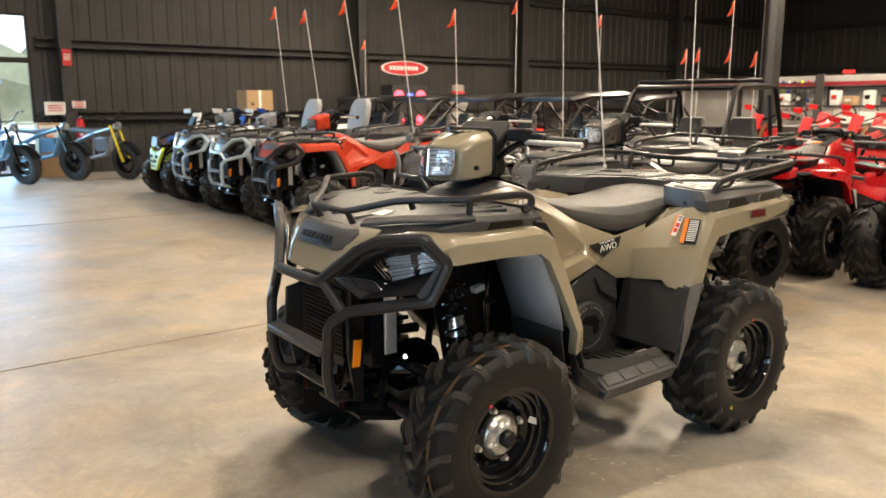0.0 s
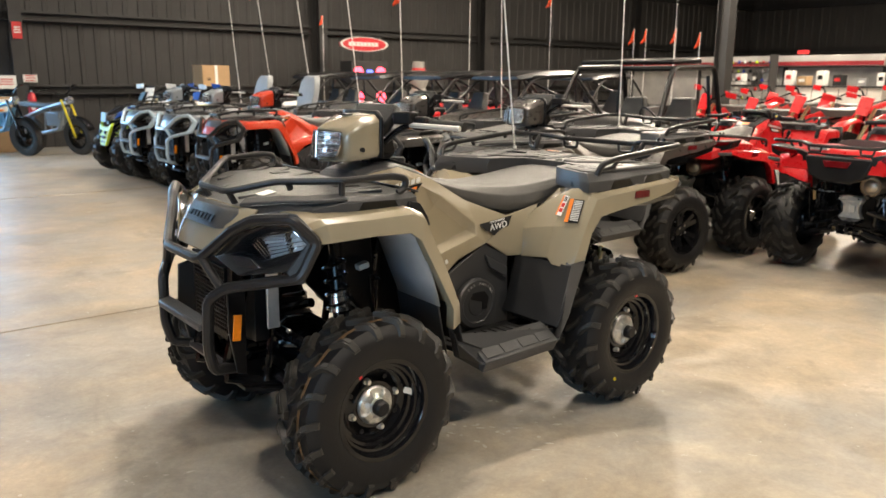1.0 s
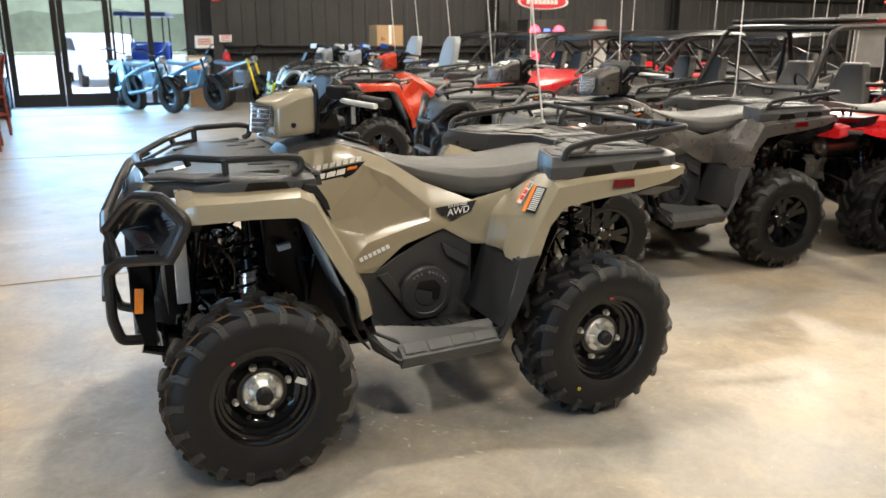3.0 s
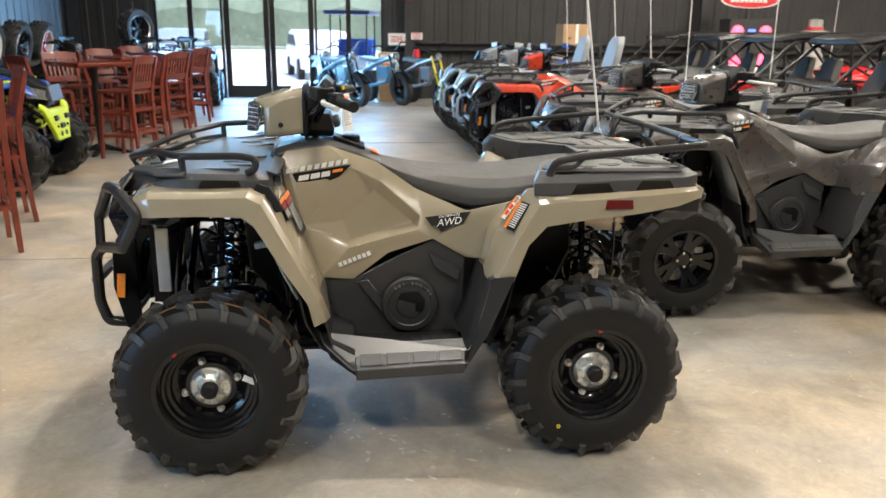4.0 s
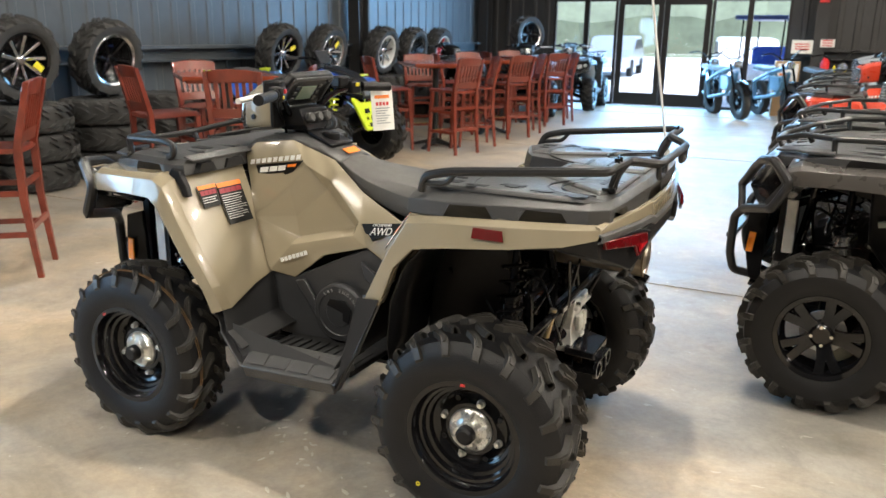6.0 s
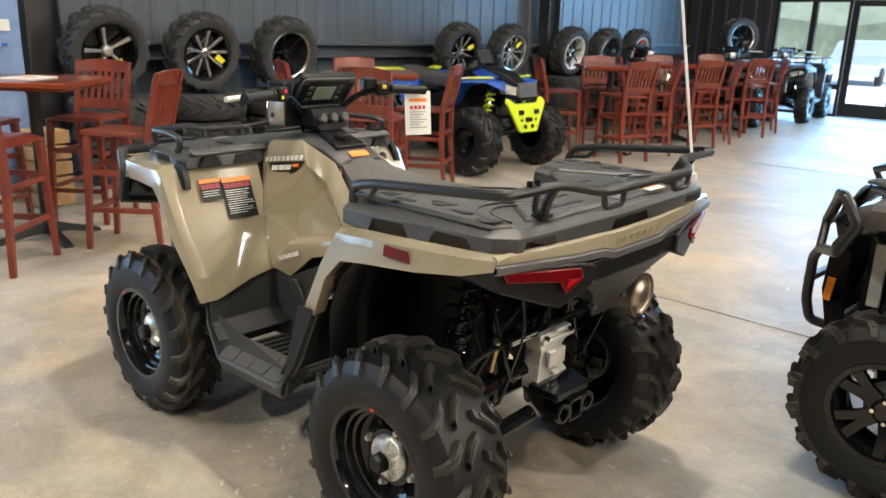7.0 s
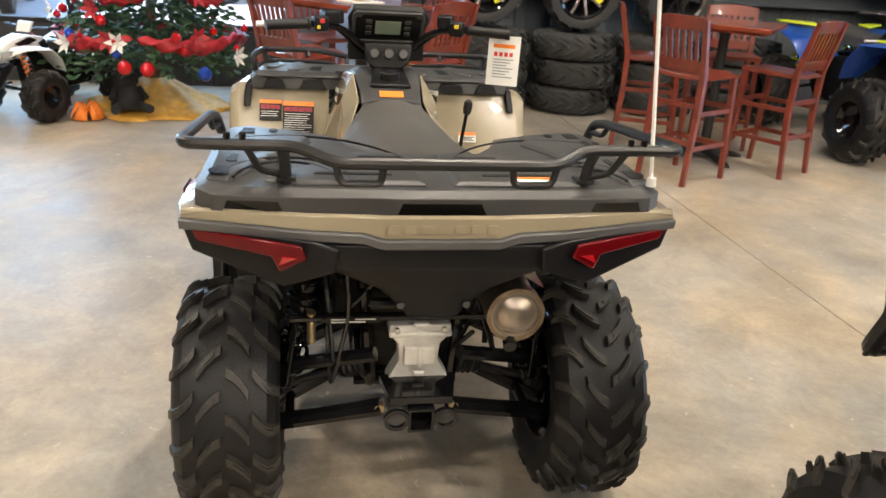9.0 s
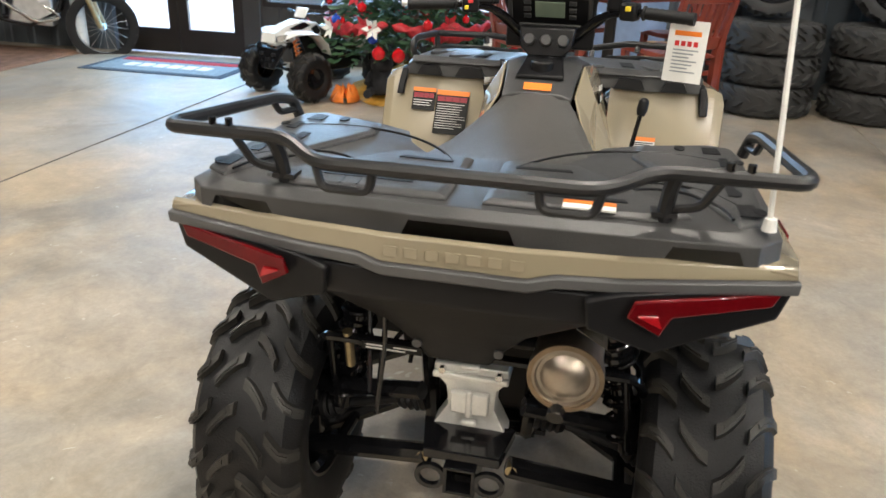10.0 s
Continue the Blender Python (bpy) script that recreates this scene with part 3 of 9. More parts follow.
def steel_wheel(hw, R, rim, parent, at, tyre_like=None):
    """A black pressed-steel wheel with tyre, cast hub cover and nuts; +y is its outer face."""
    o = hw * 0.84
    bm = BM()
    lathe(bm, [(rim - 0.004, -o), (rim + 0.012, -o - 0.004), (rim + 0.012, -o + 0.006), (rim - 0.02, -o + 0.03), (rim - 0.026, 0), (rim - 0.014, o - 0.035), (rim - 0.006, o - 0.012), (rim + 0.012, o + 0.002), (rim + 0.013, o + 0.008), (rim - 0.002, o + 0.008), (rim - 0.008, o - 0.004), (rim - 0.012, o - 0.022), (rim - 0.020, o - 0.024), (rim - 0.024, o - 0.042), (rim - 0.034, o - 0.045), (rim - 0.038, o - 0.062), (rim - 0.047, o - 0.066), (rim - 0.056, o - 0.074), (0.094, o - 0.070), (0.080, o - 0.058), (0.0, o - 0.058)], 40)
    wheel = part("wheel", bm, STEEL_BLACK, parent, "glossy black pressed-steel wheel", at=at)
    f = o - 0.058
    tyre = fit_tyre(wheel, R, hw, rim, 18, 0.017, chunky=1.0, like=tyre_like)
    cap = BM()
    seg = 48
    rings = []
    for r, h, rise in ((0.066, -0.004, 0), (0.066, 0.008, 0), (0.062, 0.012, 0.0), (0.056, 0.013, 0.006), (0.044, 0.016, 0.008), (0.036, 0.020, 0.004), (0.031, 0.022, 0.0), (0.030, 0.030, 0.0), (0.024, 0.030, 0.0)):
        rings.append([(r * math.cos(a), f + h + rise * (1 if math.cos(4 * a + 0.6) > 0.1 else -0.4), r * math.sin(a)) for a in (2 * math.pi * j / seg for j in range(seg))])
    loft(cap, rings)
    part("hub_cover", cap, HUB, wheel, "cast silver hub cover with four raised pads", sharp=18)
    ax = BM()
    lathe(ax, [(0, f + 0.058), (0.020, f + 0.058), (0.027, f + 0.050), (0.028, f + 0.025), (0, f + 0.025)], 20)
    part("axle_cap", ax, PLASTIC_BLACK, wheel)
    for k in range(4):
        a = math.pi / 2 * k + math.pi / 4 * 0.4
        c = Vector((0.088 * math.cos(a), f - 0.008, 0.088 * math.sin(a)))
        nut = lathe(BM(), [(0, 0.020), (0.007, 0.020), (0.0095, 0.016), (0.0095, 0.008), (0.0125, 0.007), (0.013, 0.0), (0, 0.0)], 12, Matrix.Translation(c))
        part("lug_nut", nut, HUB, wheel)
        # Hole shade put in as a near-black disc.
        hb = Vector((0.098 * math.cos(a + 0.78), f - 0.0075, 0.098 * math.sin(a + 0.78)))
        part("vent_hole", lathe(BM(), [(0, 0.004), (0.008, 0.004), (0.008, 0), (0, 0)], 10, Matrix.Translation(hb)), RUBBER_AND_SHADE, wheel)
    part("paint_mark", box(BM(), (0.0, o + 0.009, rim + 0.003), (0.013, 0.002, 0.007)), DECAL_RED, wheel, "red paint mark on the rim edge")
    part("disc_brake", lathe(BM(), [(0.05, -0.02), (0.085, -0.02), (0.085, -0.026), (0.05, -0.026)], 28, closed=True), ALLOY, wheel)
    return wheel, tyre


def alloy_wheel(hw, R, rim, parent, at, tyre_like=None):
    """A black five-spoke cast wheel with tyre."""
    o = hw * 0.84
    bm = BM()
    lathe(bm, [(rim - 0.004, -o), (rim + 0.012, -o), (rim - 0.012, -o + 0.03), (rim - 0.018, o - 0.03), (rim + 0.012, o), (rim + 0.008, o + 0.008), (rim - 0.010, o + 0.004), (rim - 0.022, o - 0.03), (rim - 0.026, 0)], 36)
    lathe(bm, [(0, o - 0.03), (0.034, o - 0.03), (0.05, o - 0.04), (0.052, o - 0.075), (0, o - 0.075)], 20)
    wheel = part("wheel", bm, STEEL_BLACK, parent, "black five-spoke cast wheel", at=at)
    sp = BM()
    slab(sp, [(r * math.cos(t), y, r * math.sin(t)) for r, t, y in ((0.032, -0.95, o - 0.040), (0.056, -0.52, o - 0.036), (0.085, -0.36, o - 0.028), (rim - 0.012, -0.34, o - 0.010), (rim - 0.012, -0.10, o - 0.010), (0.098, 0.0, o - 0.028), (rim - 0.012, 0.10, o - 0.010), (rim - 0.012, 0.34, o - 0.010), (0.085, 0.36, o - 0.028), (0.056, 0.52, o - 0.036), (0.032, 0.95, o - 0.040))], (0, -0.024, 0))
    spoke = part("spoke", sp, STEEL_BLACK, wheel, bevel=0.003)
    for k in range(1, 5):
        share("spoke", spoke, wheel, Matrix.Rotation(2 * math.pi * k / 5, 4, "Y"))
    for k in range(4):
        a = math.pi / 2 * k + 0.5
        part("lug_nut", lathe(BM(), [(0, 0.012), (0.007, 0.012), (0.009, 0), (0, 0)], 6, Matrix.Translation((0.036 * math.cos(a), o - 0.034, 0.036 * math.sin(a)))), CHROME, wheel)
    tyre = fit_tyre(wheel, R, hw, rim, 16, 0.024, chunky=1.05, like=tyre_like)
    part("disc_brake", lathe(BM(), [(0.05, 0.0), (0.085, 0.0), (0.085, -0.006), (0.05, -0.006)], 24, closed=True), ALLOY, wheel)
    return wheel, tyre


# ---- utility all-terrain vehicle ----
WB = 0.642
HALF_TURN = Matrix.Rotation(math.pi, 4, "Z")


def atv_body(top, paint, wheels="steel", decals=True):
    """A utility quad in its own frame: x ahead, y to its left, z up, base between the axles on the floor."""
    # wheels
    make = steel_wheel if wheels == "steel" else alloy_wheel
    rear_hw, front_hw = 0.128, 0.106
    first, t_rear = make(rear_hw, 0.315, 0.162, top, Matrix.Translation((-WB, 0.478, 0.312)))
    make(rear_hw, 0.315, 0.162, top, Matrix.Translation((-WB, -0.478, 0.312)) @ HALF_TURN, t_rear)
    _, t_front = make(front_hw, 0.313, 0.162, top, Matrix.Translation((WB, 0.497, 0.310)) @ Matrix.Rotation(0.6, 4, "Y"))
    make(front_hw, 0.313, 0.162, top, Matrix.Translation((WB, -0.497, 0.310)) @ HALF_TURN, t_front)

    # engine, frame and floor pan
    bm = BM()
    slab(bm, [(0.38, -0.13, 0.32), (0.44, -0.13, 0.62), (0.36, -0.13, 0.80), (-0.45, -0.13, 0.74), (-0.60, -0.13, 0.60), (-0.52, -0.13, 0.30)], (0, 0.26, 0))
    part("engine", bm, PLASTIC_BLACK, top, bevel=0.02)
    bm = BM()
    for s in (-1, 1):
        tube(bm, flip([(0.98, 0.13, 0.36), (0.80, 0.13, 0.30), (-0.50, 0.12, 0.29), (-0.66, 0.11, 0.34), (-0.66, 0.13, 0.60), (-0.60, 0.16, 0.82)], s), 0.018)
        tube(bm, flip([(0.98, 0.13, 0.40), (0.90, 0.14, 0.70), (0.55, 0.16, 0.86), (0.0, 0.10, 0.84), (-0.9, 0.16, 0.84)], s), 0.017)
        tube(bm, flip([(0.45, 0.14, 0.30), (0.36, 0.16, 0.84)], s), 0.015)
        tube(bm, flip([(0.84, 0.14, 0.32), (0.76, 0.16, 0.82)], s), 0.013)
        tube(bm, flip([(-0.48, 0.13, 0.30), (-0.52, 0.18, 0.84)], s), 0.015)
    for x, z in ((0.90, 0.33), (0.5, 0.30), (-0.45, 0.29), (-0.64, 0.34), (-0.66, 0.58)):
        tube(bm, [(x, -0.13, z), (x, 0.13, z)], 0.016)
    part("frame", bm, STEEL_BLACK, top)
    part("skid_plate", slab(BM(), [(0.92, -0.14, 0.30), (0.78, -0.15, 0.265), (-0.55, -0.15, 0.265), (-0.55, 0.15, 0.265), (0.78, 0.15, 0.265), (0.92, 0.14, 0.30)], (0, 0, 0.012)), PLASTIC_BLACK, top)
    part("radiator", box(BM(), (0.86, 0, 0.62), (0.05, 0.34, 0.28)), PLASTIC_BLACK, top, "black finned radiator")
    part("gearcase", loft(BM(), [[(x, r * math.cos(a), 0.40 + r * math.sin(a)) for a in (2 * math.pi * j / 14 for j in range(14))] for x, r in ((0.52, 0.05), (0.57, 0.085), (0.68, 0.095), (0.74, 0.05))]), STEEL_BLACK, top)

    # Added black masses fill the wheel wells so that they stay dark.
    for s in (-1, 1):
        gd = BM()
        slab(gd, flip([(-0.34, 0.13, 0.42), (-0.36, 0.13, 0.84), (-0.62, 0.13, 0.85), (-0.64, 0.13, 0.66), (-0.54, 0.13, 0.44)], s), (0, 0.085 * s, 0))
        part("airbox", gd, PLASTIC_BLACK, top, bevel=0.012)
        gd = BM()
        slab(gd, flip([(0.40, 0.13, 0.44), (0.42, 0.13, 0.86), (0.56, 0.13, 0.88), (0.54, 0.13, 0.60)], s), (0, 0.06 * s, 0))
        part("inner_guard", gd, PLASTIC_BLACK, top, bevel=0.012)
    # Added black slab that closes and darkens the underside of the tail.
    part("tail_tray", slab(BM(), [(-0.60, -0.22, 0.80), (-0.60, 0.22, 0.80), (-0.96, 0.24, 0.84), (-0.96, -0.24, 0.84)], (0, 0, 0.04)), PLASTIC_BLACK, top, bevel=0.006)

    # suspension
    for s in (-1, 1):
        for x0, nm in ((WB, "front"), (-WB, "rear")):
            sgn = 1 if x0 > 0 else -1
            arm = BM()
            tube(arm, flip([(x0 + 0.17, 0.09, 0.345), (x0 + 0.04, 0.41, 0.232)], s), 0.024)
            tube(arm, flip([(x0 - 0.15, 0.09, 0.345), (x0 - 0.04, 0.41, 0.232)], s), 0.024)
            rod(arm, (x0 + 0.075, 0.33 * s, 0.262), (x0 - 0.07, 0.33 * s, 0.262), 0.014)
            part("lower_arm", arm, STEEL_BLACK, top)
            arm = BM()
            tube(arm, flip([(x0 + 0.13, 0.11, 0.49), (x0 + 0.02, 0.41, 0.395)], s), 0.020)
            tube(arm, flip([(x0 - 0.13, 0.11, 0.49), (x0 - 0.02, 0.41, 0.395)], s), 0.020)
            part("upper_arm", arm, STEEL_BLACK, top)
            for dx in (0.17, -0.15):
                part("arm_bolt", rod(BM(), (x0 + dx * 1.0 + 0.016, 0.098 * s, 0.345), (x0 + dx - 0.016, 0.098 * s, 0.345), 0.013, 10), BRASS, top)
            kn = BM()
            box(kn, (x0, 0.41 * s, 0.33), (0.06, 0.035, 0.19))
            box(kn, (x0 + 0.05 * sgn, 0.41 * s, 0.33), (0.09, 0.03, 0.05))
            part("knuckle", kn, STEEL_BLACK, top, bevel=0.008)
            sh = BM()
            rod(sh, (x0, 0.10 * s, 0.40), (x0, 0.40 * s, 0.315), 0.012)
            lathe(sh, [(0, 0), (0.034, 0), (0.034, 0.012), (0.028, 0.018), (0.033, 0.026), (0.026, 0.034), (0.030, 0.042), (0.022, 0.05), (0.026, 0.058), (0.018, 0.07), (0, 0.07)], 16, axis_y_to((x0, 0.13 * s, 0.39), (x0, 0.40 * s, 0.315)))
            lathe(sh, [(0, 0), (0.034, 0), (0.034, 0.012), (0.028, 0.018), (0.033, 0.026), (0.026, 0.034), (0.030, 0.042), (0.018, 0.06), (0, 0.06)], 16, axis_y_to((x0, 0.39 * s, 0.318), (x0, 0.13 * s, 0.39)))
            part("drive_shaft", sh, RUBBER_AND_SHADE, top)
            a, b = Vector((x0 - 0.02, 0.235 * s, 0.86)), Vector((x0 - 0.01, 0.345 * s, 0.33))
            rod_ = BM()
            rod(rod_, a, b, 0.012)
            rod(rod_, a + (b - a) * 0.40, a + (b - a) * 0.60, 0.024, 14)
            rod(rod_, a + (b - a) * 0.60, a + (b - a) * 0.98, 0.024, 14)
            shock = part("shock", rod_, STEEL_BLACK, top, "black shock absorber")
            part("spring", coil(BM(), a + (b - a) * 0.20, a + (b - a) * 0.92, 0.040, 0.0058, 8.5), STEEL_BLACK, shock)
            col = BM()
            lathe(col, [(0.026, 0), (0.033, 0.002), (0.033, 0.014), (0.029, 0.016), (0.029, 0.024), (0.034, 0.026), (0.034, 0.050), (0.029, 0.052), (0.029, 0.060), (0.036, 0.062), (0.036, 0.076), (0.026, 0.078)], 18, axis_y_to(a + (b - a) * 0.40, b))
            part("shock_top", rod(BM(), a, a + (b - a) * 0.16, 0.010, 10), CHROME, shock)
            part("collar", col, CHROME if x0 > 0 else STEEL_BLACK, shock, "bright threaded collar" if x0 > 0 else "")
    for s in (-1, 1):
        part("steering_link", tube(BM(), flip([(0.83, 0.36, 0.43), (0.62, 0.36, 0.46), (0.52, 0.16, 0.52)], s), 0.010), STEEL_BLACK, top)
    bm = BM()
    rng = random.Random(5)
    for i in range(22):
        x0, s = rng.choice((0.45, 0.70, -0.50, -0.72)), rng.choice((-1, 1))
        p = [(x0 + rng.uniform(-0.12, 0.12), s * rng.uniform(0.10, 0.24), rng.uniform(0.36, 0.80)) for _ in range(4)]
        tube(bm, p, rng.uniform(0.004, 0.008), 6, 0.08)
    for x0 in (WB,):
        for s in (-1, 1):
            for dx, y, z in ((0.13, 0.20, 0.50), (-0.11, 0.21, 0.60), (-0.20, 0.24, 0.74), (0.05, 0.27, 0.43)):
                part("clip", rod(BM(), (x0 + dx, y * s, z), (x0 + dx + 0.012, (y + 0.014) * s, z + 0.012), 0.009, 8), CHROME, top)
            part("connector", box(BM(), (x0 - 0.15, 0.235 * s, 0.705), (0.045, 0.03, 0.022), Matrix.Rotation(0.2, 4, "Y")), PAPER, top, "white wiring connector", bevel=0.003)
    tagged(part("cabling", bm, PLASTIC_GLOSS, top), "black hoses and cables", kind="stuff")

    # rear running gear
    pl = BM()
    slab(pl, [(-0.80, 0.078, 0.585), (-0.80, 0.080, 0.560), (-0.79, 0.054, 0.525), (-0.785, 0.050, 0.475), (-0.80, 0.080, 0.428), (-0.80, 0.080, 0.410), (-0.80, -0.080, 0.410), (-0.80, -0.080, 0.428), (-0.785, -0.050, 0.475), (-0.79, -0.054, 0.525), (-0.80, -0.080, 0.560), (-0.80, -0.078, 0.585)], (0.06, 0, 0))
    box(pl, (-0.805, 0, 0.562), (0.014, 0.160, 0.014))
    box(pl, (-0.803, 0, 0.500), (0.016, 0.082, 0.052))
    box(pl, (-0.810, 0, 0.500), (0.012, 0.014, 0.066))
    box(pl, (-0.808, 0, 0.590), (0.018, 0.040, 0.012))
    box(pl, (-0.806, 0, 0.452), (0.014, 0.032, 0.014))
    final = part("final_drive", pl, CAST, top, "bare cast-alloy final drive housing", bevel=0.004)
    for y, z in ((0.060, 0.574), (-0.060, 0.574), (0.064, 0.420), (-0.064, 0.420), (0.0, 0.408)):
        part("bolt", rod(BM(), (-0.80, y, z), (-0.814, y, z), 0.008, 6), CHROME, final)
    bm = BM()
    tube(bm, [(-0.70, 0.37, 0.50), (-0.79, 0.33, 0.605), (-0.79, -0.33, 0.605), (-0.70, -0.37, 0.50)], 0.011)
    for s in (-1, 1):
        rod(bm, (-0.79, 0.31 * s, 0.60), (-0.68, 0.34 * s, 0.36), 0.008)
    part("sway_bar", bm, STEEL_BLACK, top)
    slv = part("sway_bar_sleeve", rod(BM(), (-0.79, 0.245, 0.605), (-0.79, 0.125, 0.605), 0.0135, 16), STEEL_BLACK, top)
    rod(bm := BM(), (-0.79, 0.272, 0.622), (-0.77, 0.272, 0.53), 0.011, 10)
    part("link_bolt", bm, BRASS, slv)
    lb = BM()
    box(lb, (-0.8055, 0.17, 0.605), (0.003, 0.13, 0.016))
    lab = part("label", lb, DECAL_BLACK, top, "small black label with unreadable print")
    part("print", bars(BM(), frame_at((-0.8072, 0.17, 0.605), (0, -1, 0), (0, 0, 1)), [(-0.055, -0.01, 0.003), (0.005, 0.055, 0.003), (-0.055, 0.03, -0.004)], 0.003), DECAL_WHITE, lab)
    hitch = part("hitch_receiver", lathe(BM(), [(0.048, -0.05), (0.048, 0.05), (0.036, 0.05), (0.036, -0.05)], 4, Matrix.Translation((-0.84, 0, 0.360)) @ Matrix.Rotation(math.pi / 2, 4, "Z") @ Matrix.Rotation(math.pi / 4, 4, "Y"), closed=True), STEEL_BLACK, top, "black steel tow hitch receiver", bevel=0.003)
    for s in (-1, 1):
        part("hitch_gusset", loft(BM(), [[(x, (0.062 + r * 1.1 * math.cos(a)) * s, 0.362 + r * math.sin(a)) for x, r in ((-0.888, 0.030), (-0.888, 0.021), (-0.876, 0.021), (-0.876, 0.030))] for a in (2 * math.pi * q / 20 for q in range(21))], caps=False), STEEL_BLACK, hitch)
    part("hitch_bar", slab(BM(), [(-0.875, -0.08, 0.398), (-0.875, 0.08, 0.398), (-0.78, 0.10, 0.412), (-0.78, -0.10, 0.412)], (0, 0, 0.024)), STEEL_BLACK, hitch, bevel=0.003)
    m = BM()
    ax = axis_y_to((-0.52, -0.196, 0.70), (-0.962, -0.196, 0.688))
    lathe(m, [(0, 0), (0.03, 0), (0.06, 0.03), (0.064, 0.06), (0.064, 0.40), (0.068, 0.405), (0.068, 0.44), (0.055, 0.442), (0.052, 0.436), (0.045, 0.436), (0.036, 0.446), (0.020, 0.452), (0, 0.453)], 32, ax)
    muf = part("muffler", m, STEEL_HEAT, top, "heat-tinted steel muffler with a domed end")
    part("weld_ring", lathe(BM(), [(0.060, 0.4405), (0.067, 0.4405), (0.0685, 0.437), (0.0685, 0.4430), (0.060, 0.4440)], 32, ax, closed=True), WELD, muf, "brown heat-stained weld ring")
    part("tailpipe", rod(BM(), (-0.93, -0.19, 0.628), (-0.975, -0.185, 0.612), 0.016), STEEL_BLACK, muf)
    hs = BM()
    slab(hs, [(-0.62, -0.262, 0.77), (-0.95, -0.262, 0.75), (-0.95, -0.196, 0.79), (-0.62, -0.196, 0.80)], (0, 0.004, 0.003))
    part("heat_shield", hs, CHROME, muf)

    # nose
    nose = BM()
    sheet(nose, [[(0.905, -0.27, 0.955), (0.925, -0.14, 0.955), (0.925, 0.14, 0.955), (0.905, 0.27, 0.955)], [(0.955, -0.245, 0.895), (0.978, -0.12, 0.895), (0.978, 0.12, 0.895), (0.955, 0.245, 0.895)], [(1.018, -0.150, 0.815), (1.032, -0.10, 0.810), (1.032, 0.10, 0.810), (1.018, 0.150, 0.815)], [(0.990, -0.150, 0.790), (1.000, -0.10, 0.785), (1.000, 0.10, 0.785), (0.990, 0.150, 0.790)]])
    part("nose_panel", nose, paint, top, thick=0.006, bevel=0.006, sharp=30)
    grille = BM()
    box(grille, (0.945, 0, 0.64), (0.03, 0.34, 0.31))
    for i in range(16):
        box(grille, (0.965, 0, 0.52 + i * 0.015), (0.012, 0.26, 0.004))
    for i in range(18):
        box(grille, (0.965, -0.128 + i * 0.015, 0.632), (0.012, 0.004, 0.23))
    part("grille", grille, PLASTIC_BLACK, top)
    for s in (-1, 1):
        b = BM()
        rim_ = [(0.968, 0.250, 0.885), (0.925, 0.365, 0.928), (0.868, 0.470, 0.936), (0.818, 0.495, 0.876), (0.860, 0.482, 0.788), (0.965, 0.240, 0.738), (1.012, 0.165, 0.800)]
        cup_ = [(0.925, 0.262, 0.868), (0.895, 0.340, 0.898), (0.855, 0.440, 0.912), (0.832, 0.480, 0.876), (0.850, 0.462, 0.838), (0.888, 0.285, 0.780), (0.925, 0.210, 0.815)]
        back_ = [(x - 0.06, y, z) for x, y, z in cup_]
        loft(b, [flip(r, s) for r in (rim_, cup_, back_)], caps=False)
        bez = part("headlight_bezel", b, PLASTIC_GLOSS, top, thick=0.008, bevel=0.004, sharp=25)
        edge = BM()
        outer = [Vector(rim_[i]) + Vector((0.004, 0, 0)) for i in (6, 0, 1, 2)]
        inner = [Vector(rim_[i]).lerp(Vector(cup_[i]), 0.22) + Vector((0.008, 0, 0)) for i in (6, 0, 1, 2)]
        sheet(edge, [flip([tuple(p) for p in outer], s), flip([tuple(p) for p in inner], s)])
        part("bezel_edge", edge, paint, bez, thick=0.005)
        q = [(0.918, 0.224, 0.838), (0.905, 0.280, 0.872), (0.862, 0.430, 0.905), (0.838, 0.474, 0.874), (0.850, 0.452, 0.848), (0.888, 0.282, 0.790)]
        l = BM()
        slab(l, flip(q, s), (-0.008, 0, 0))
        lens = part("headlight", l, GLASS_LENS, bez, "clear polygonal headlight lens", bevel=0.002)
        lens.visible_shadow = False
        rng = random.Random(8)
        ins = BM()
        TL, TR, BL, BR = Vector((0.908, 0.246, 0.872)), Vector((0.846, 0.464, 0.902)), Vector((0.886, 0.268, 0.790)), Vector((0.846, 0.458, 0.850))
        cells = [(0.02, 0.50, r_ / 7 + 0.01, (r_ + 1) / 7 - 0.012) for r_ in range(7)]
        cells += [(0.66 + c_ * 0.085, 0.74 + c_ * 0.085, r_ / 4 + 0.015, (r_ + 1) / 4 - 0.02) for c_ in range(4) for r_ in range(4)]
        for f0, f1, g0, g1 in cells:
            # long ribs on the inner half of the bowl, small facets on the outer half
            tilt, lean = 0.006 + 0.008 * rng.random(), 0.006 * rng.random()
            corners = []
            for f_, g_, d_ in ((f0, g0, tilt), (f1, g0, tilt + lean), (f1, g1, lean), (f0, g1, 0)):
                corners.append(TL.lerp(TR, f_).lerp(BL.lerp(BR, f_), g_) - Vector((0.008 + 0.010 * abs(f_ - 0.55) / 0.5 + d_, 0, 0)))
            slab(ins, flip(corners, s), (-0.004, 0, 0))
        part("reflector", ins, MIRROR, lens, "bright stepped lamp reflector", sharp=5)
        for k_ in range(3):
            a_, b_ = Vector((0.914 - k_ * 0.004, 0.232 + k_ * 0.012, 0.846 + k_ * 0.006)), Vector((0.889 - k_ * 0.004, 0.276 + k_ * 0.012, 0.796 + k_ * 0.006))
            part("edge_strip", tube(BM(), flip([tuple(a_), tuple(b_)], s), 0.0022, 6), CHROME, lens)
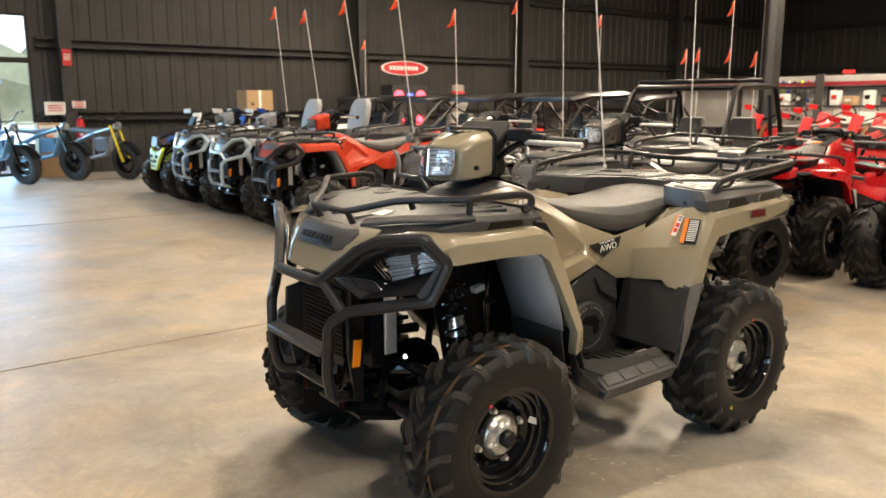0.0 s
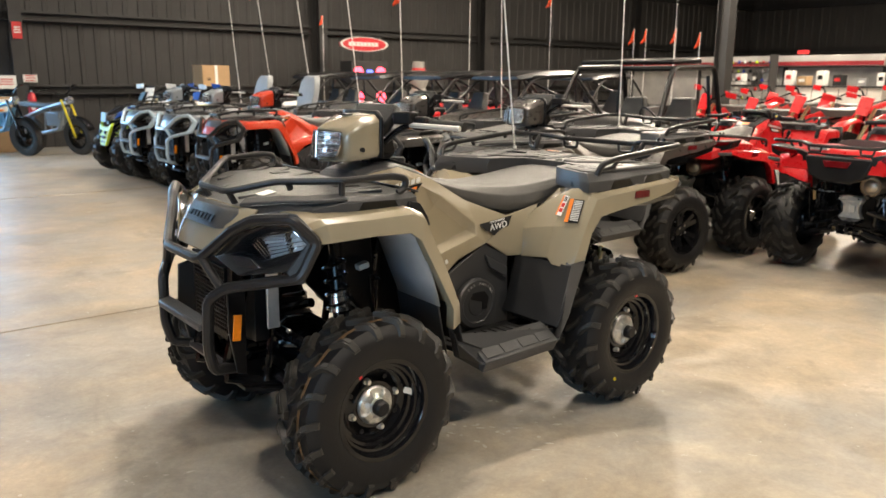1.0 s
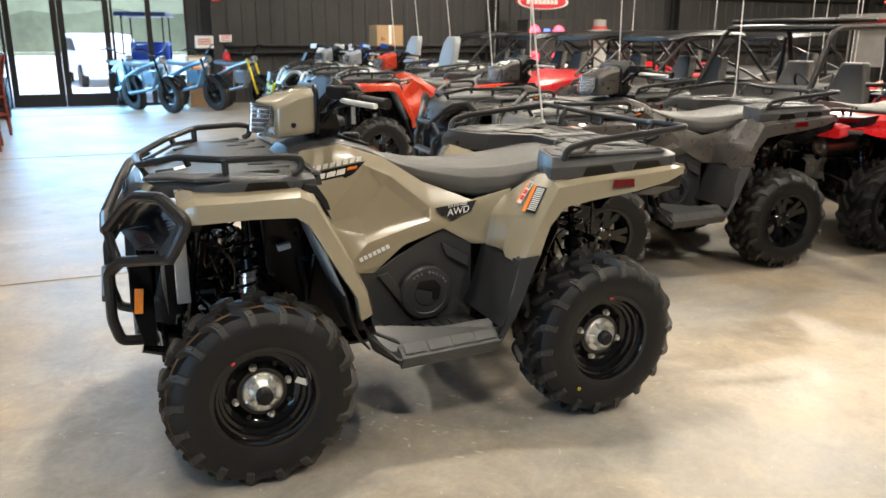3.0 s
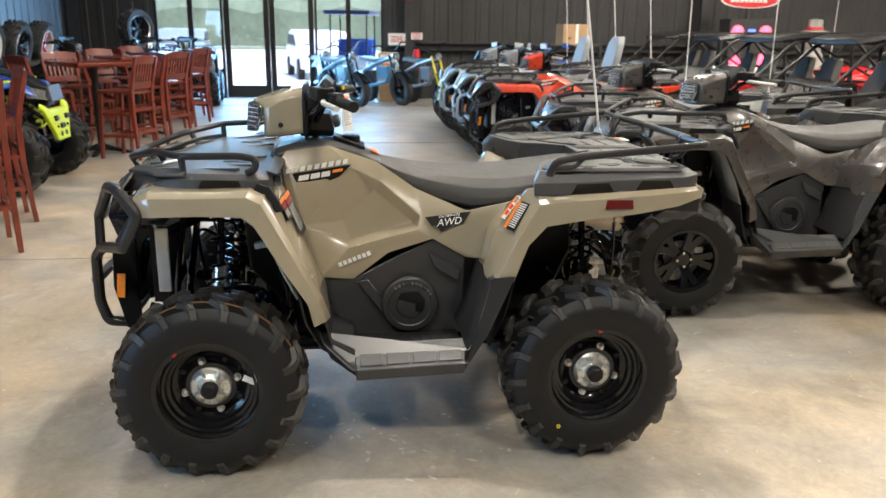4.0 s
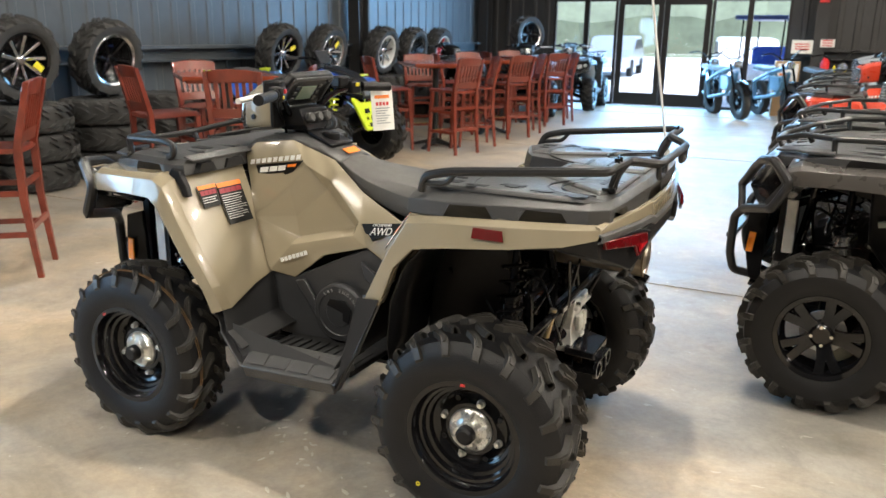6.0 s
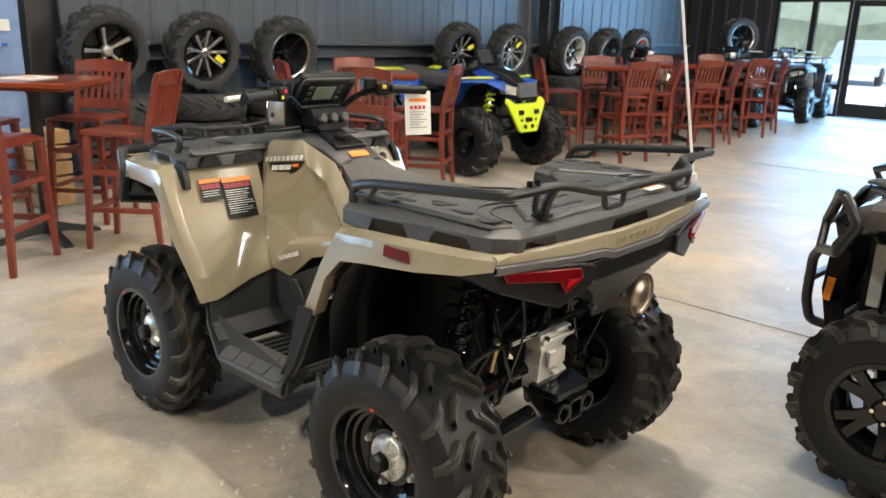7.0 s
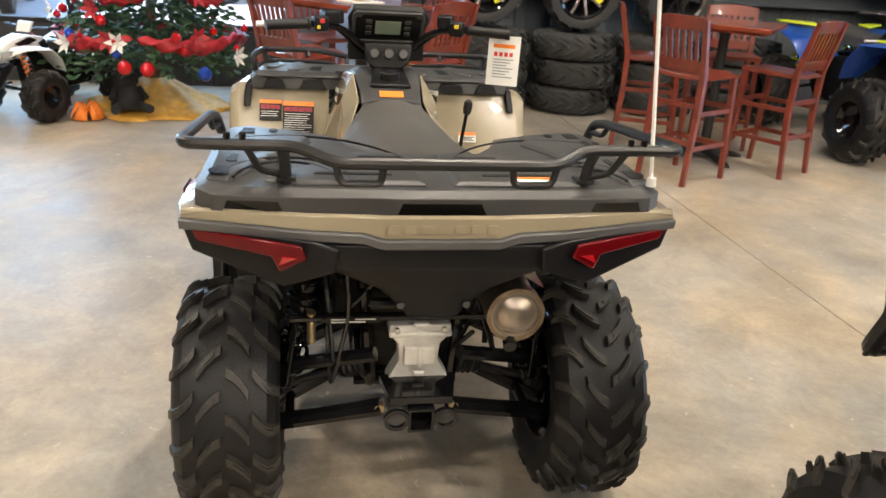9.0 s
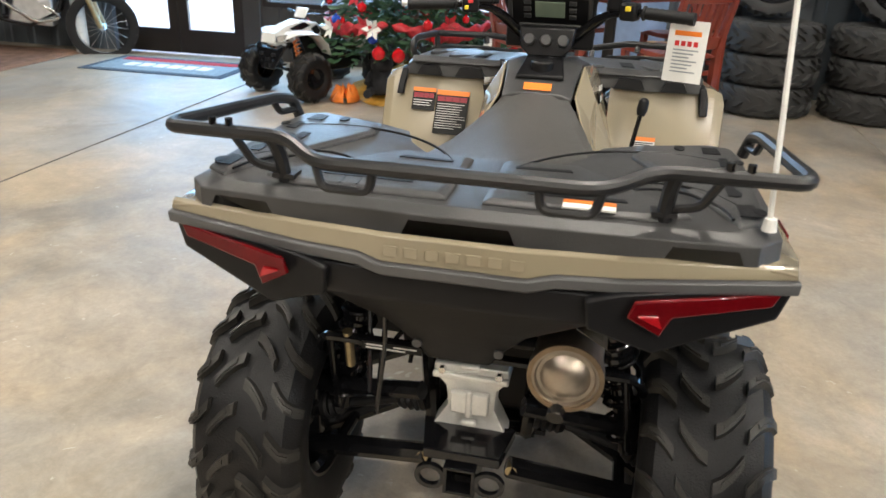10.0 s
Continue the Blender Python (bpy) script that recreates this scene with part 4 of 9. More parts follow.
        part("edge_strip", tube(BM(), flip([(0.909, 0.282, 0.872), (0.866, 0.430, 0.904), (0.842, 0.472, 0.874)], s), 0.0022, 6, 0.004), CHROME, lens)
        bulb = BM()
        rod(bulb, (0.852, 0.372 * s, 0.852), (0.838, 0.375 * s, 0.852), 0.016, 12)
        part("lamp_bulb", bulb, CHROME, lens)
        bk = BM()
        slab(bk, flip([(x - 0.045, y, z) for x, y, z in q], s), (-0.006, 0, 0))
        part("reflector", bk, PLASTIC_GLOSS, lens)
        fl = BM()
        slab(fl, flip([(0.965, 0.225, 0.765), (0.985, 0.215, 0.81), (0.930, 0.262, 0.80), (0.915, 0.300, 0.762)], s), (-0.03, 0, 0))
        part("bezel_fin", fl, PLASTIC_GLOSS, bez, bevel=0.004)
        fin = BM()
        slab(fin, flip([(0.93, 0.19, 0.72), (1.0, 0.205, 0.70), (1.005, 0.215, 0.56), (0.975, 0.20, 0.40), (0.93, 0.17, 0.38)], s), (0, 0.016 * s, 0))
        part("side_fin", fin, PLASTIC_BLACK, top, bevel=0.004)
        am = BM()
        box(am, (0.978, 0.232 * s, 0.565), (0.028, 0.008, 0.088), Matrix.Rotation(radians(-6), 4, "Y"))
        part("side_reflector", am, LENS_AMBER, top, "amber side reflector", bevel=0.002)
        sv = BM()
        box(sv, (0.835, 0.205 * s, 0.645), (0.045, 0.012, 0.23))
        part("radiator_tank", sv, CAST, top, bevel=0.004)

    # front bumper
    R = 0.0185
    bm = BM()
    tube(bm, [(0.990, -0.262, 0.897), (1.050, -0.150, 0.797), (1.058, -0.125, 0.790), (1.058, 0.125, 0.790), (1.050, 0.150, 0.797), (0.990, 0.262, 0.897)], R * 0.95, 10, 0.012)
    main = part("bumper", bm, STEEL_SATIN, top, "satin black tubular front bumper")
    for s in (-1, 1):
        bm = BM()
        tube(bm, flip([(1.052, 0.150, 0.797), (0.985, 0.268, 0.900), (0.955, 0.345, 0.938), (0.893, 0.482, 0.955), (0.827, 0.508, 0.876), (0.882, 0.498, 0.772), (1.020, 0.255, 0.712), (1.060, 0.205, 0.665), (1.065, 0.197, 0.500), (1.045, 0.190, 0.420), (0.93, 0.15, 0.395)], s), R, 10, 0.022)
        part("bumper_tube", bm, STEEL_SATIN, main)
        part("bumper_tube", tube(BM(), flip([(1.052, 0.155, 0.795), (1.030, 0.238, 0.712)], s), R * 0.85, 10), STEEL_SATIN, main)
        pl = BM()
        slab(pl, flip([(0.900, 0.475, 0.972), (0.880, 0.490, 0.968), (0.812, 0.514, 0.878), (0.872, 0.506, 0.756), (0.890, 0.485, 0.752), (0.906, 0.462, 0.790), (0.850, 0.492, 0.872), (0.895, 0.465, 0.935)], s), (0.010, 0.006 * s, 0))
        part("bumper_plate", pl, STEEL_SATIN, main, bevel=0.004)
    step = BM()
    slab(step, [(1.045, -0.205, 0.595), (1.09, -0.19, 0.583), (1.09, 0.19, 0.583), (1.045, 0.205, 0.595)], (0, 0, -0.022))
    part("bumper_step", step, PLASTIC_GREY, main, bevel=0.005)
    tube_low = BM()
    tube(tube_low, [(0.985, -0.17, 0.407), (0.985, 0.17, 0.407)], R * 0.8)
    part("lower_tube", tube_low, STEEL_SATIN, main)

    # front fenders
    for s in (-1, 1):
        secs = [  # x, z of the crown; x, z of the lip; half width; x, z of the inner edge
            ((0.850, 0.925), (0.832, 0.868), 0.500, (0.845, 0.945)),
            ((0.800, 0.945), (0.785, 0.872), 0.520, (0.80, 0.960)),
            ((0.640, 0.948), (0.645, 0.880), 0.545, (0.64, 0.960)),
            ((0.490, 0.955), (0.515, 0.878), 0.560, (0.49, 0.965)),
            ((0.445, 0.935), (0.478, 0.850), 0.565, (0.43, 0.975)),
            ((0.345, 0.740), (0.395, 0.700), 0.560, (0.355, 0.775)),
            ((0.275, 0.600), (0.325, 0.585), 0.545, (0.30, 0.62)),
            ((0.250, 0.520), (0.310, 0.500), 0.525, (0.275, 0.585)),
        ]
        rows = []
        for (px, pz), (qx, qz), w, (ix, iz) in secs:
            ri = 0.20 if pz < 0.98 else 0.2
            rows.append(flip([(ix, ri, iz), ((ix * 0.55 + px * 0.45), ri * 0.5 + w * 0.5 - 0.02, iz * 0.5 + pz * 0.5 + 0.012), (px, w - 0.035, pz), (px * 0.78 + qx * 0.22, w - 0.004, pz * 0.80 + qz * 0.20), (qx * 0.9 + px * 0.1, w + 0.004, qz), (qx * 1.0, w - 0.03, qz + 0.004)], s))
        f = part("front_fender", sheet(BM(), rows), paint, top, thick=0.006, bevel=0.009, sharp=60, rounds=3)
        lin = BM()
        sheet(lin, [flip([(x, 0.30, z), (x, w, z - 0.012)], s) for x, z, w in ((0.82, 0.895, 0.49), (0.55, 0.900, 0.52))])
        part("fender_liner", lin, PLASTIC_GREY, f, "dark inner fender lip", thick=0.006)
        lin = BM()
        sheet(lin, [flip([(x, 0.27, z), (x, w, z - 0.006)], s) for x, z, w in ((0.505, 0.900, 0.535), (0.45, 0.84, 0.54), (0.395, 0.70, 0.535), (0.352, 0.60, 0.515))])
        part("fender_liner", lin, LINER_GREY, f, "grey inner fender liner", thick=0.006)
        lin = BM()
        sheet(lin, [flip([(x, 0.25, z), (x, w, z)], s) for x, z, w in ((0.356, 0.61, 0.50), (0.335, 0.50, 0.50), (0.29, 0.40, 0.47), (0.245, 0.345, 0.42))])
        part("splash_guard", lin, PLASTIC_SIDE, f, thick=0.008, bevel=0.004)
        inn = BM()
        slab(inn, flip([(0.82, 0.18, 0.92), (0.42, 0.18, 0.92), (0.38, 0.18, 0.80), (0.50, 0.18, 0.78), (0.80, 0.18, 0.83)], s), (0, -0.01 * s, 0))
        part("inner_panel", inn, PLASTIC_BLACK, f)
        cl = BM()
        slab(cl, flip([(0.468, 0.470, 0.972), (0.430, 0.478, 0.962), (0.400, 0.482, 0.915), (0.390, 0.484, 0.882), (0.412, 0.486, 0.882), (0.424, 0.486, 0.912), (0.452, 0.482, 0.940), (0.480, 0.476, 0.950)], s), (0, 0.024 * s, 0))
        part("rack_latch", cl, PLASTIC_BLACK, f, bevel=0.004)

    # front rack
    zt = lambda x: 0.996 - max(0.0, x - 0.70) * 0.20
    half = [(0.962, 0.125, 0), (0.940, 0.175, 0), (0.845, 0.300, 0), (0.790, 0.420, 0), (0.70, 0.462, 0), (0.655, 0.469, 0), (0.635, 0.472, 1), (0.525, 0.488, 1), (0.505, 0.491, 0), (0.50, 0.492, 0), (0.425, 0.478, 0), (0.405, 0.30, 0), (0.43, 0.14, 0)]
    out = half + [(x, -y, k) for x, y, k in half[::-1]]
    bm = BM()
    lo = [(x + (0.03 if x > 0.93 else 0.0), y, zt(x) - (0.018 if k else 0.062 if x > 0.93 else 0.050)) for x, y, k in out]
    md = [(x + 0.004, y, zt(x) - 0.016) for x, y, k in out]
    hi = [(0.66 + (x - 0.66) * 0.96, y * 0.955, zt(x)) for x, y, k in out]
    tp = [(0.66 + (x - 0.66) * 0.80, y * 0.80, zt(0.66 + (x - 0.66) * 0.8) + 0.004) for x, y, k in out]
    loft(bm, [lo, md, hi, tp])
    rack = part("front_rack", bm, PLASTIC_GREY, top, "textured grey plastic front cargo rack", bevel=0.004, sharp=25)
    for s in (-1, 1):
        # Near-black slab behind the notch stands in for the shade inside.
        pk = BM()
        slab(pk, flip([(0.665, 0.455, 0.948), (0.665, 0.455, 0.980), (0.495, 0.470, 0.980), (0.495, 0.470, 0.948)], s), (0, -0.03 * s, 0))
        part("pocket", pk, RUBBER_AND_SHADE, rack, "dark tie-down pocket")
        edge = BM()
        slab(edge, flip([(0.93, 0.185, 0.955), (0.845, 0.305, 0.972), (0.79, 0.425, 0.982), (0.69, 0.468, 0.986), (0.69, 0.440, 1.000), (0.775, 0.395, 0.992), (0.825, 0.290, 0.986), (0.90, 0.165, 0.968)], s), (0, 0, 0.012))
        part("rack_edge", edge, PLASTIC_GREY, rack, bevel=0.004)
        for x0, y0, x1, y1, w in ((0.88, 0.15, 0.48, 0.34, 0.030), (0.88, 0.07, 0.47, 0.16, 0.030), (0.79, 0.30, 0.53, 0.42, 0.024)):
            d = Vector((x1 - x0, y1 - y0, 0)).normalized()
            n = Vector((-d.y, d.x, 0)) * w / 2
            rib = BM()
            a, b = Vector((x0, y0, zt(x0))), Vector((x1, y1, zt(x1)))
            slab(rib, flip([a - n, a + n, b + n, b - n], s), (0, 0, 0.013))
            part("rack_rib", rib, PLASTIC_GREY, rack, bevel=0.004)
        # Slot shade as a thin near-black plate laid on the rack.
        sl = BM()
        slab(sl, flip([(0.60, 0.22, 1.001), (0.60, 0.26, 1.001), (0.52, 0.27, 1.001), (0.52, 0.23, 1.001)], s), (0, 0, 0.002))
        part("rack_slot", sl, RUBBER_AND_SHADE, rack)
        # Near-black inserts take the place of shade in the rear recesses.
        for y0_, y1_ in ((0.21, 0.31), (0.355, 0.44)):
            part("rear_pocket", slab(BM(), flip([(0.398, y0_, 0.952), (0.398, y1_, 0.952), (0.400, y1_ - 0.016, 0.982), (0.400, y0_ + 0.016, 0.982)], s), (0.03, 0, 0)), RUBBER_AND_SHADE, rack)
        part("rack_lip", slab(BM(), flip([(0.404, 0.16, 0.990), (0.404, 0.46, 0.990), (0.440, 0.465, 1.003), (0.440, 0.16, 1.003)], s), (0, 0, 0.006)), PLASTIC_GREY, rack, bevel=0.003)
    r = 0.0115
    bm = BM()
    L = [(0.500, 0.468, 1.000), (0.472, 0.474, 1.012), (0.470, 0.474, 1.045), (0.52, 0.472, 1.055), (0.698, 0.448, 1.050), (0.824, 0.240, 1.036), (0.936, 0.112, 0.998)]
    tube(bm, L + [(x, -y, z) for x, y, z in L[::-1]], r, 10, 0.022)
    rail = part("front_rail", bm, STEEL_SATIN, top, "satin black tubular front rack rail")
    for s in (-1, 1):
        for pts in ([(0.699, 0.446, 1.048), (0.697, 0.440, 0.985)], [(0.932, 0.112, 0.998), (0.897, 0.107, 0.935)], [(0.80, 0.280, 1.036), (0.79, 0.275, 1.012)]):
            part("rail_post", tube(BM(), flip(pts, s), r * 0.95, corner=0.02), STEEL_SATIN, rail)

    # tank cover and side panels
    secs = [(0.475, 0.985, 0.150, 0.960), (0.435, 1.030, 0.140, 0.985), (0.36, 1.050, 0.128, 1.010), (0.25, 1.055, 0.115, 1.020), (0.15, 1.025, 0.105, 0.995), (0.065, 0.985, 0.100, 0.955)]
    bm = BM()
    loft(bm, [[(x, -w, zs), (x, -w, (zt + zs) / 2), (x, -w * 0.72, zt - 0.004), (x, 0, zt), (x, w * 0.72, zt - 0.004), (x, w, (zt + zs) / 2), (x, w, zs)] for x, zt, w, zs in secs])
    cover = part("tank_cover", bm, PLASTIC_GREY, top, bevel=0.004, sharp=25)
    well = BM()
    slab(well, [(0.235, -0.055, 1.052), (0.12, -0.07, 1.012), (0.12, 0.07, 1.012), (0.235, 0.055, 1.052)], (0, 0, 0.012))
    part("key_well", well, PLASTIC_BLACK, cover, bevel=0.004)
    part("filler_cap", lathe(BM(), [(0, 0.03), (0.03, 0.03), (0.034, 0.024), (0.034, 0), (0, 0)], 20, Matrix.Translation((0.17, 0, 1.03)) @ Matrix.Rotation(math.pi / 2, 4, "X")), PLASTIC_BLACK, cover)
    wl = BM()
    slab(wl, [(0.095, -0.04, 1.004), (0.070, -0.04, 0.991), (0.070, 0.04, 0.991), (0.095, 0.04, 1.004)], (0.001, 0, 0.003))
    part("label", wl, DECAL_ORANGE, cover, "orange and white warning label")
    V = [(0.43, 0.165, 0.980), (0.40, 0.142, 1.022), (0.25, 0.122, 1.038), (0.08, 0.112, 0.978), (-0.06, 0.158, 0.885), (-0.24, 0.212, 0.812), (-0.40, 0.236, 0.85),
         (0.355, 0.228, 0.768), (0.165, 0.166, 0.960), (0.068, 0.160, 0.912), (-0.072, 0.206, 0.792),
         (0.092, 0.146, 0.878), (-0.045, 0.182, 0.766), (0.180, 0.196, 0.706), (0.205, 0.178, 0.775),
         (0.188, 0.242, 0.688), (-0.062, 0.228, 0.748), (0.285, 0.246, 0.580), (0.17, 0.246, 0.570), (-0.115, 0.231, 0.712), (-0.235, 0.226, 0.640), (-0.30, 0.28, 0.645), (0.045, 0.246, 0.668), (0.235, 0.172, 0.872)]
    F = [(0, 1, 2, 8, 23, 7), (2, 3, 9, 8), (3, 4, 10, 9), (8, 9, 11), (8, 11, 14, 23), (7, 23, 14), (7, 14, 13), (9, 10, 12, 11), (11, 12, 13, 14), (13, 12, 16, 15), (10, 16, 12), (7, 13, 15, 17),
         (15, 16, 19, 22), (17, 15, 22, 18), (4, 5, 19, 10), (10, 19, 16), (5, 6, 21, 20, 19)]
    for s in (-1, 1):
        bm = BM()
        vv = [bm.verts.new(p) for p in flip(V, s)]
        for f in F:
            bm.faces.new([vv[i] for i in f])
        side = part("side_panel", bm, paint, top, thick=0.008, bevel=0.007, sharp=60, rounds=3)
        for x, z, y in ((-0.290, 0.795, 0.216), (-0.240, 0.690, 0.226)):
            part("screw", rod(BM(), (x, (y - 0.004) * s, z), (x, (y + 0.004) * s, z), 0.008, 10), PLASTIC_BLACK, side)
        # footwell
        lp = BM()
        slab(lp, flip([(0.285, 0.232, 0.585), (0.17, 0.240, 0.575), (-0.12, 0.214, 0.712), (-0.235, 0.232, 0.640), (-0.225, 0.25, 0.355), (0.235, 0.25, 0.355)], s), (0, -0.012 * s, 0))
        low = part("engine_panel", lp, PLASTIC_SIDE, top, bevel=0.005)
        part("panel_rib", slab(BM(), flip([(0.16, 0.250, 0.565), (0.12, 0.250, 0.575), (0.02, 0.256, 0.43), (0.06, 0.256, 0.43)], s), (0, 0.012 * s, 0)), PLASTIC_SIDE, low, bevel=0.004)
        part("panel_rib", slab(BM(), flip([(-0.10, 0.232, 0.665), (-0.215, 0.24, 0.60), (-0.205, 0.25, 0.56), (-0.12, 0.24, 0.61)], s), (0, 0.014 * s, 0)), PLASTIC_SIDE, low, bevel=0.004)
        cv = BM()
        lathe(cv, [(0.098, 0), (0.104, 0.006), (0.104, 0.024), (0.097, 0.032), (0.080, 0.035), (0.076, 0.032), (0.050, 0.032), (0.046, 0.036), (0, 0.037)], 40, Matrix.Translation((-0.03, 0.246 * s, 0.478)) @ (Matrix() if s > 0 else Matrix.Rotation(math.pi, 4, "Z")))
        eng = part("clutch_cover", cv, PLASTIC_SIDE, low, "round black clutch cover", sharp=25)
        part("cover_blade", slab(BM(), [(x, y * s, z) for x, y, z in ((-0.085, 0.281, 0.50), (-0.06, 0.281, 0.53), (0.0, 0.281, 0.53), (0.015, 0.281, 0.505), (-0.05, 0.281, 0.485), (-0.05, 0.281, 0.455), (-0.075, 0.281, 0.45))], (0, 0.005 * s, 0)), PLASTIC_BLACK, eng, bevel=0.002)
        if s > 0 and decals:
            for i, ch in enumerate("EBS ENGINE"):
                a = radians(128 - i * 11)
                m = frame_at((-0.03 - 0.083 * math.cos(a), 0.2815, 0.478 + 0.083 * math.sin(a)), (-math.sin(a), 0, -math.cos(a)), (-math.cos(a), 0, math.sin(a)))
                if ch != " ":
                    lettering("lettering", ch, 0.016, m, DECAL_GREY, eng)
        bd = BM()
        slab(bd, flip([(0.180, 0.25, 0.362), (0.180, 0.475, 0.372), (-0.205, 0.480, 0.378), (-0.205, 0.25, 0.370)], s), (0, 0, -0.02))
        board = part("footboard", bd, FOOTWELL, top, "black plastic footboard", bevel=0.004)
        stp = BM()
        slab(stp, flip([(0.178, 0.465, 0.416), (0.170, 0.556, 0.352), (-0.192, 0.572, 0.372), (-0.205, 0.470, 0.424)], s), (0, -0.02 * s, -0.045))
        stepp = part("step_edge", stp, PLASTIC_GREY, board, "grey ribbed step edge", bevel=0.004)
        for i in range(4):
            u0, u1 = 0.04 + i * 0.24, 0.04 + i * 0.24 + 0.20
            A, B = Vector((0.174, 0.482, 0.4065)), Vector((-0.203, 0.488, 0.4165))
            C, D = Vector((0.170, 0.545, 0.362)), Vector((-0.194, 0.560, 0.381))
            part("tread", slab(BM(), flip([A.lerp(B, u0), A.lerp(B, u1), C.lerp(D, u1), C.lerp(D, u0)], s), (0, 0.0018 * s, 0.0026)), PLASTIC_GREY, stepp, bevel=0.001)
        for i in range(10):
            x = 0.15 - i * 0.036
            part("peg_tooth", slab(BM(), flip([(x, 0.30, 0.364), (x, 0.455, 0.371), (x - 0.010, 0.455, 0.371), (x - 0.010, 0.30, 0.364)], s), (0, 0, 0.010)), FOOTWELL, board)
        lip = BM()
        slab(lip, flip([(0.298, 0.515, 0.505), (0.272, 0.525, 0.44), (0.180, 0.548, 0.352), (-0.200, 0.568, 0.372), (-0.262, 0.566, 0.47), (-0.345, 0.555, 0.66), (-0.282, 0.55, 0.655), (-0.225, 0.556, 0.40), (-0.195, 0.545, 0.335), (0.155, 0.525, 0.305), (0.255, 0.50, 0.375)], s), (0, -0.03 * s, 0))
        part("sill", lip, PLASTIC_SIDE, board, bevel=0.005)
        up = BM()
        sheet(up, [flip([(x, 0.235, z), (x, w, z)], s) for x, z, w in ((-0.20, 0.415, 0.562), (-0.235, 0.47, 0.562), (-0.285, 0.648, 0.55))])
        part("footwell_riser", up, FOOTWELL, board, thick=0.008, bevel=0.004)
        up = BM()
        sheet(up, [flip([(x, 0.235, z), (x, w, z)], s) for x, z, w in ((0.175, 0.40, 0.54), (0.255, 0.44, 0.52), (0.285, 0.58, 0.51))])
        part("footwell_riser", up, FOOTWELL, board, thick=0.008, bevel=0.004)

        # rear fenders
        front = BM()
        sheet(front, [
            flip([(-0.44, 0.225, 0.850), (-0.48, 0.28, 0.915), (-0.49, 0.38, 0.930), (-0.49, 0.45, 0.932), (-0.49, 0.50, 0.920)], s),
            flip([(-0.350, 0.240, 0.815), (-0.385, 0.300, 0.866), (-0.418, 0.405, 0.930), (-0.432, 0.450, 0.938), (-0.430, 0.508, 0.920)], s),
            flip([(-0.305, 0.240, 0.752), (-0.306, 0.330, 0.772), (-0.308, 0.418, 0.788), (-0.332, 0.462, 0.792), (-0.362, 0.530, 0.797)], s),
            flip([(-0.275, 0.262, 0.640), (-0.272, 0.340, 0.652), (-0.268, 0.425, 0.664), (-0.266, 0.452, 0.642), (-0.280, 0.530, 0.636)], s)])
        rf = part("rear_fender", front, paint, top, thick=0.006, bevel=0.006, sharp=60, rounds=3)
        pts = [  # x, z of the crown; x, z of the lip; half width
            ((-0.280, 0.650), (-0.350, 0.645), 0.548),
            ((-0.360, 0.805), (-0.395, 0.765), 0.545),
            ((-0.425, 0.916), (-0.455, 0.828), 0.540),
            ((-0.520, 0.926), (-0.56, 0.846), 0.548),
            ((-0.72, 0.938), (-0.74, 0.868), 0.556),
            ((-0.90, 0.948), (-0.89, 0.893), 0.552),
            ((-0.985, 0.950), (-0.975, 0.918), 0.535),
        ]
        rows = []
        for (px, pz), (qx, qz), w in pts:
            rows.append(flip([(px, 0.24 if pz > 0.93 else w - 0.07, pz - 0.004), (px, w - 0.035, pz), (px * 0.8 + qx * 0.2, w - 0.004, pz * 0.82 + qz * 0.18), (qx, w + 0.002, qz), (qx, w - 0.04, qz + 0.004)], s))
        part("fender_flare", sheet(BM(), rows), paint, rf, thick=0.006, bevel=0.009, sharp=60, rounds=3)
        lin = BM()
        sheet(lin, [flip([(x, 0.20, z), (x, w, z)], s) for x, z, w in ((-0.30, 0.36, 0.40), (-0.335, 0.50, 0.48), (-0.36, 0.645, 0.505), (-0.405, 0.765, 0.50), (-0.47, 0.832, 0.49), (-0.75, 0.862, 0.50), (-0.97, 0.885, 0.49))])
        part("fender_liner", lin, PLASTIC_BLACK, rf, "black inner fender liner", thick=0.006)
        rl = BM()
        slab(rl, flip([(-0.645, 0.556, 0.918), (-0.730, 0.560, 0.918), (-0.734, 0.559, 0.888), (-0.640, 0.556, 0.888)], s), (0, 0.004 * s, 0))
        part("side_reflector", rl, LENS_RED, rf, "red side reflector", bevel=0.0015)

    # seat
    secs = [(0.070, 0.985, 0.972, 0.066, 0.094, 0.948), (0.02, 0.972, 0.950, 0.085, 0.118, 0.905), (-0.06, 0.955, 0.925, 0.112, 0.150, 0.868), (-0.16, 0.942, 0.905, 0.138, 0.180, 0.836), (-0.26, 0.936, 0.892, 0.162, 0.206, 0.818),
            (-0.36, 0.938, 0.893, 0.180, 0.226, 0.825), (-0.47, 0.946, 0.905, 0.185, 0.232, 0.850), (-0.60, 0.962, 0.926, 0.188, 0.225, 0.885), (-0.66, 0.972, 0.940, 0.175, 0.205, 0.905), (-0.705, 0.975, 0.950, 0.150, 0.175, 0.915)]
    bm = BM()
    loops = []
    for x, zt, ze, wt, we, zb in secs:
        halfp = [(0, zt), (wt * 0.6, zt - 0.003), (wt, zt - 0.014), (we * 0.97, ze), (we, ze - 0.03 * (zt - zb) / 0.1), (we * 0.97, zb + 0.010), (we * 0.90, zb)]
        loops.append([(x, y, z) for y, z in halfp] + [(x, -y, z) for y, z in halfp[:0:-1]])
    loft(bm, loops)
    seat = part("seat", bm, VINYL, top, "grey textured vinyl seat", bevel=0.003, sharp=60)

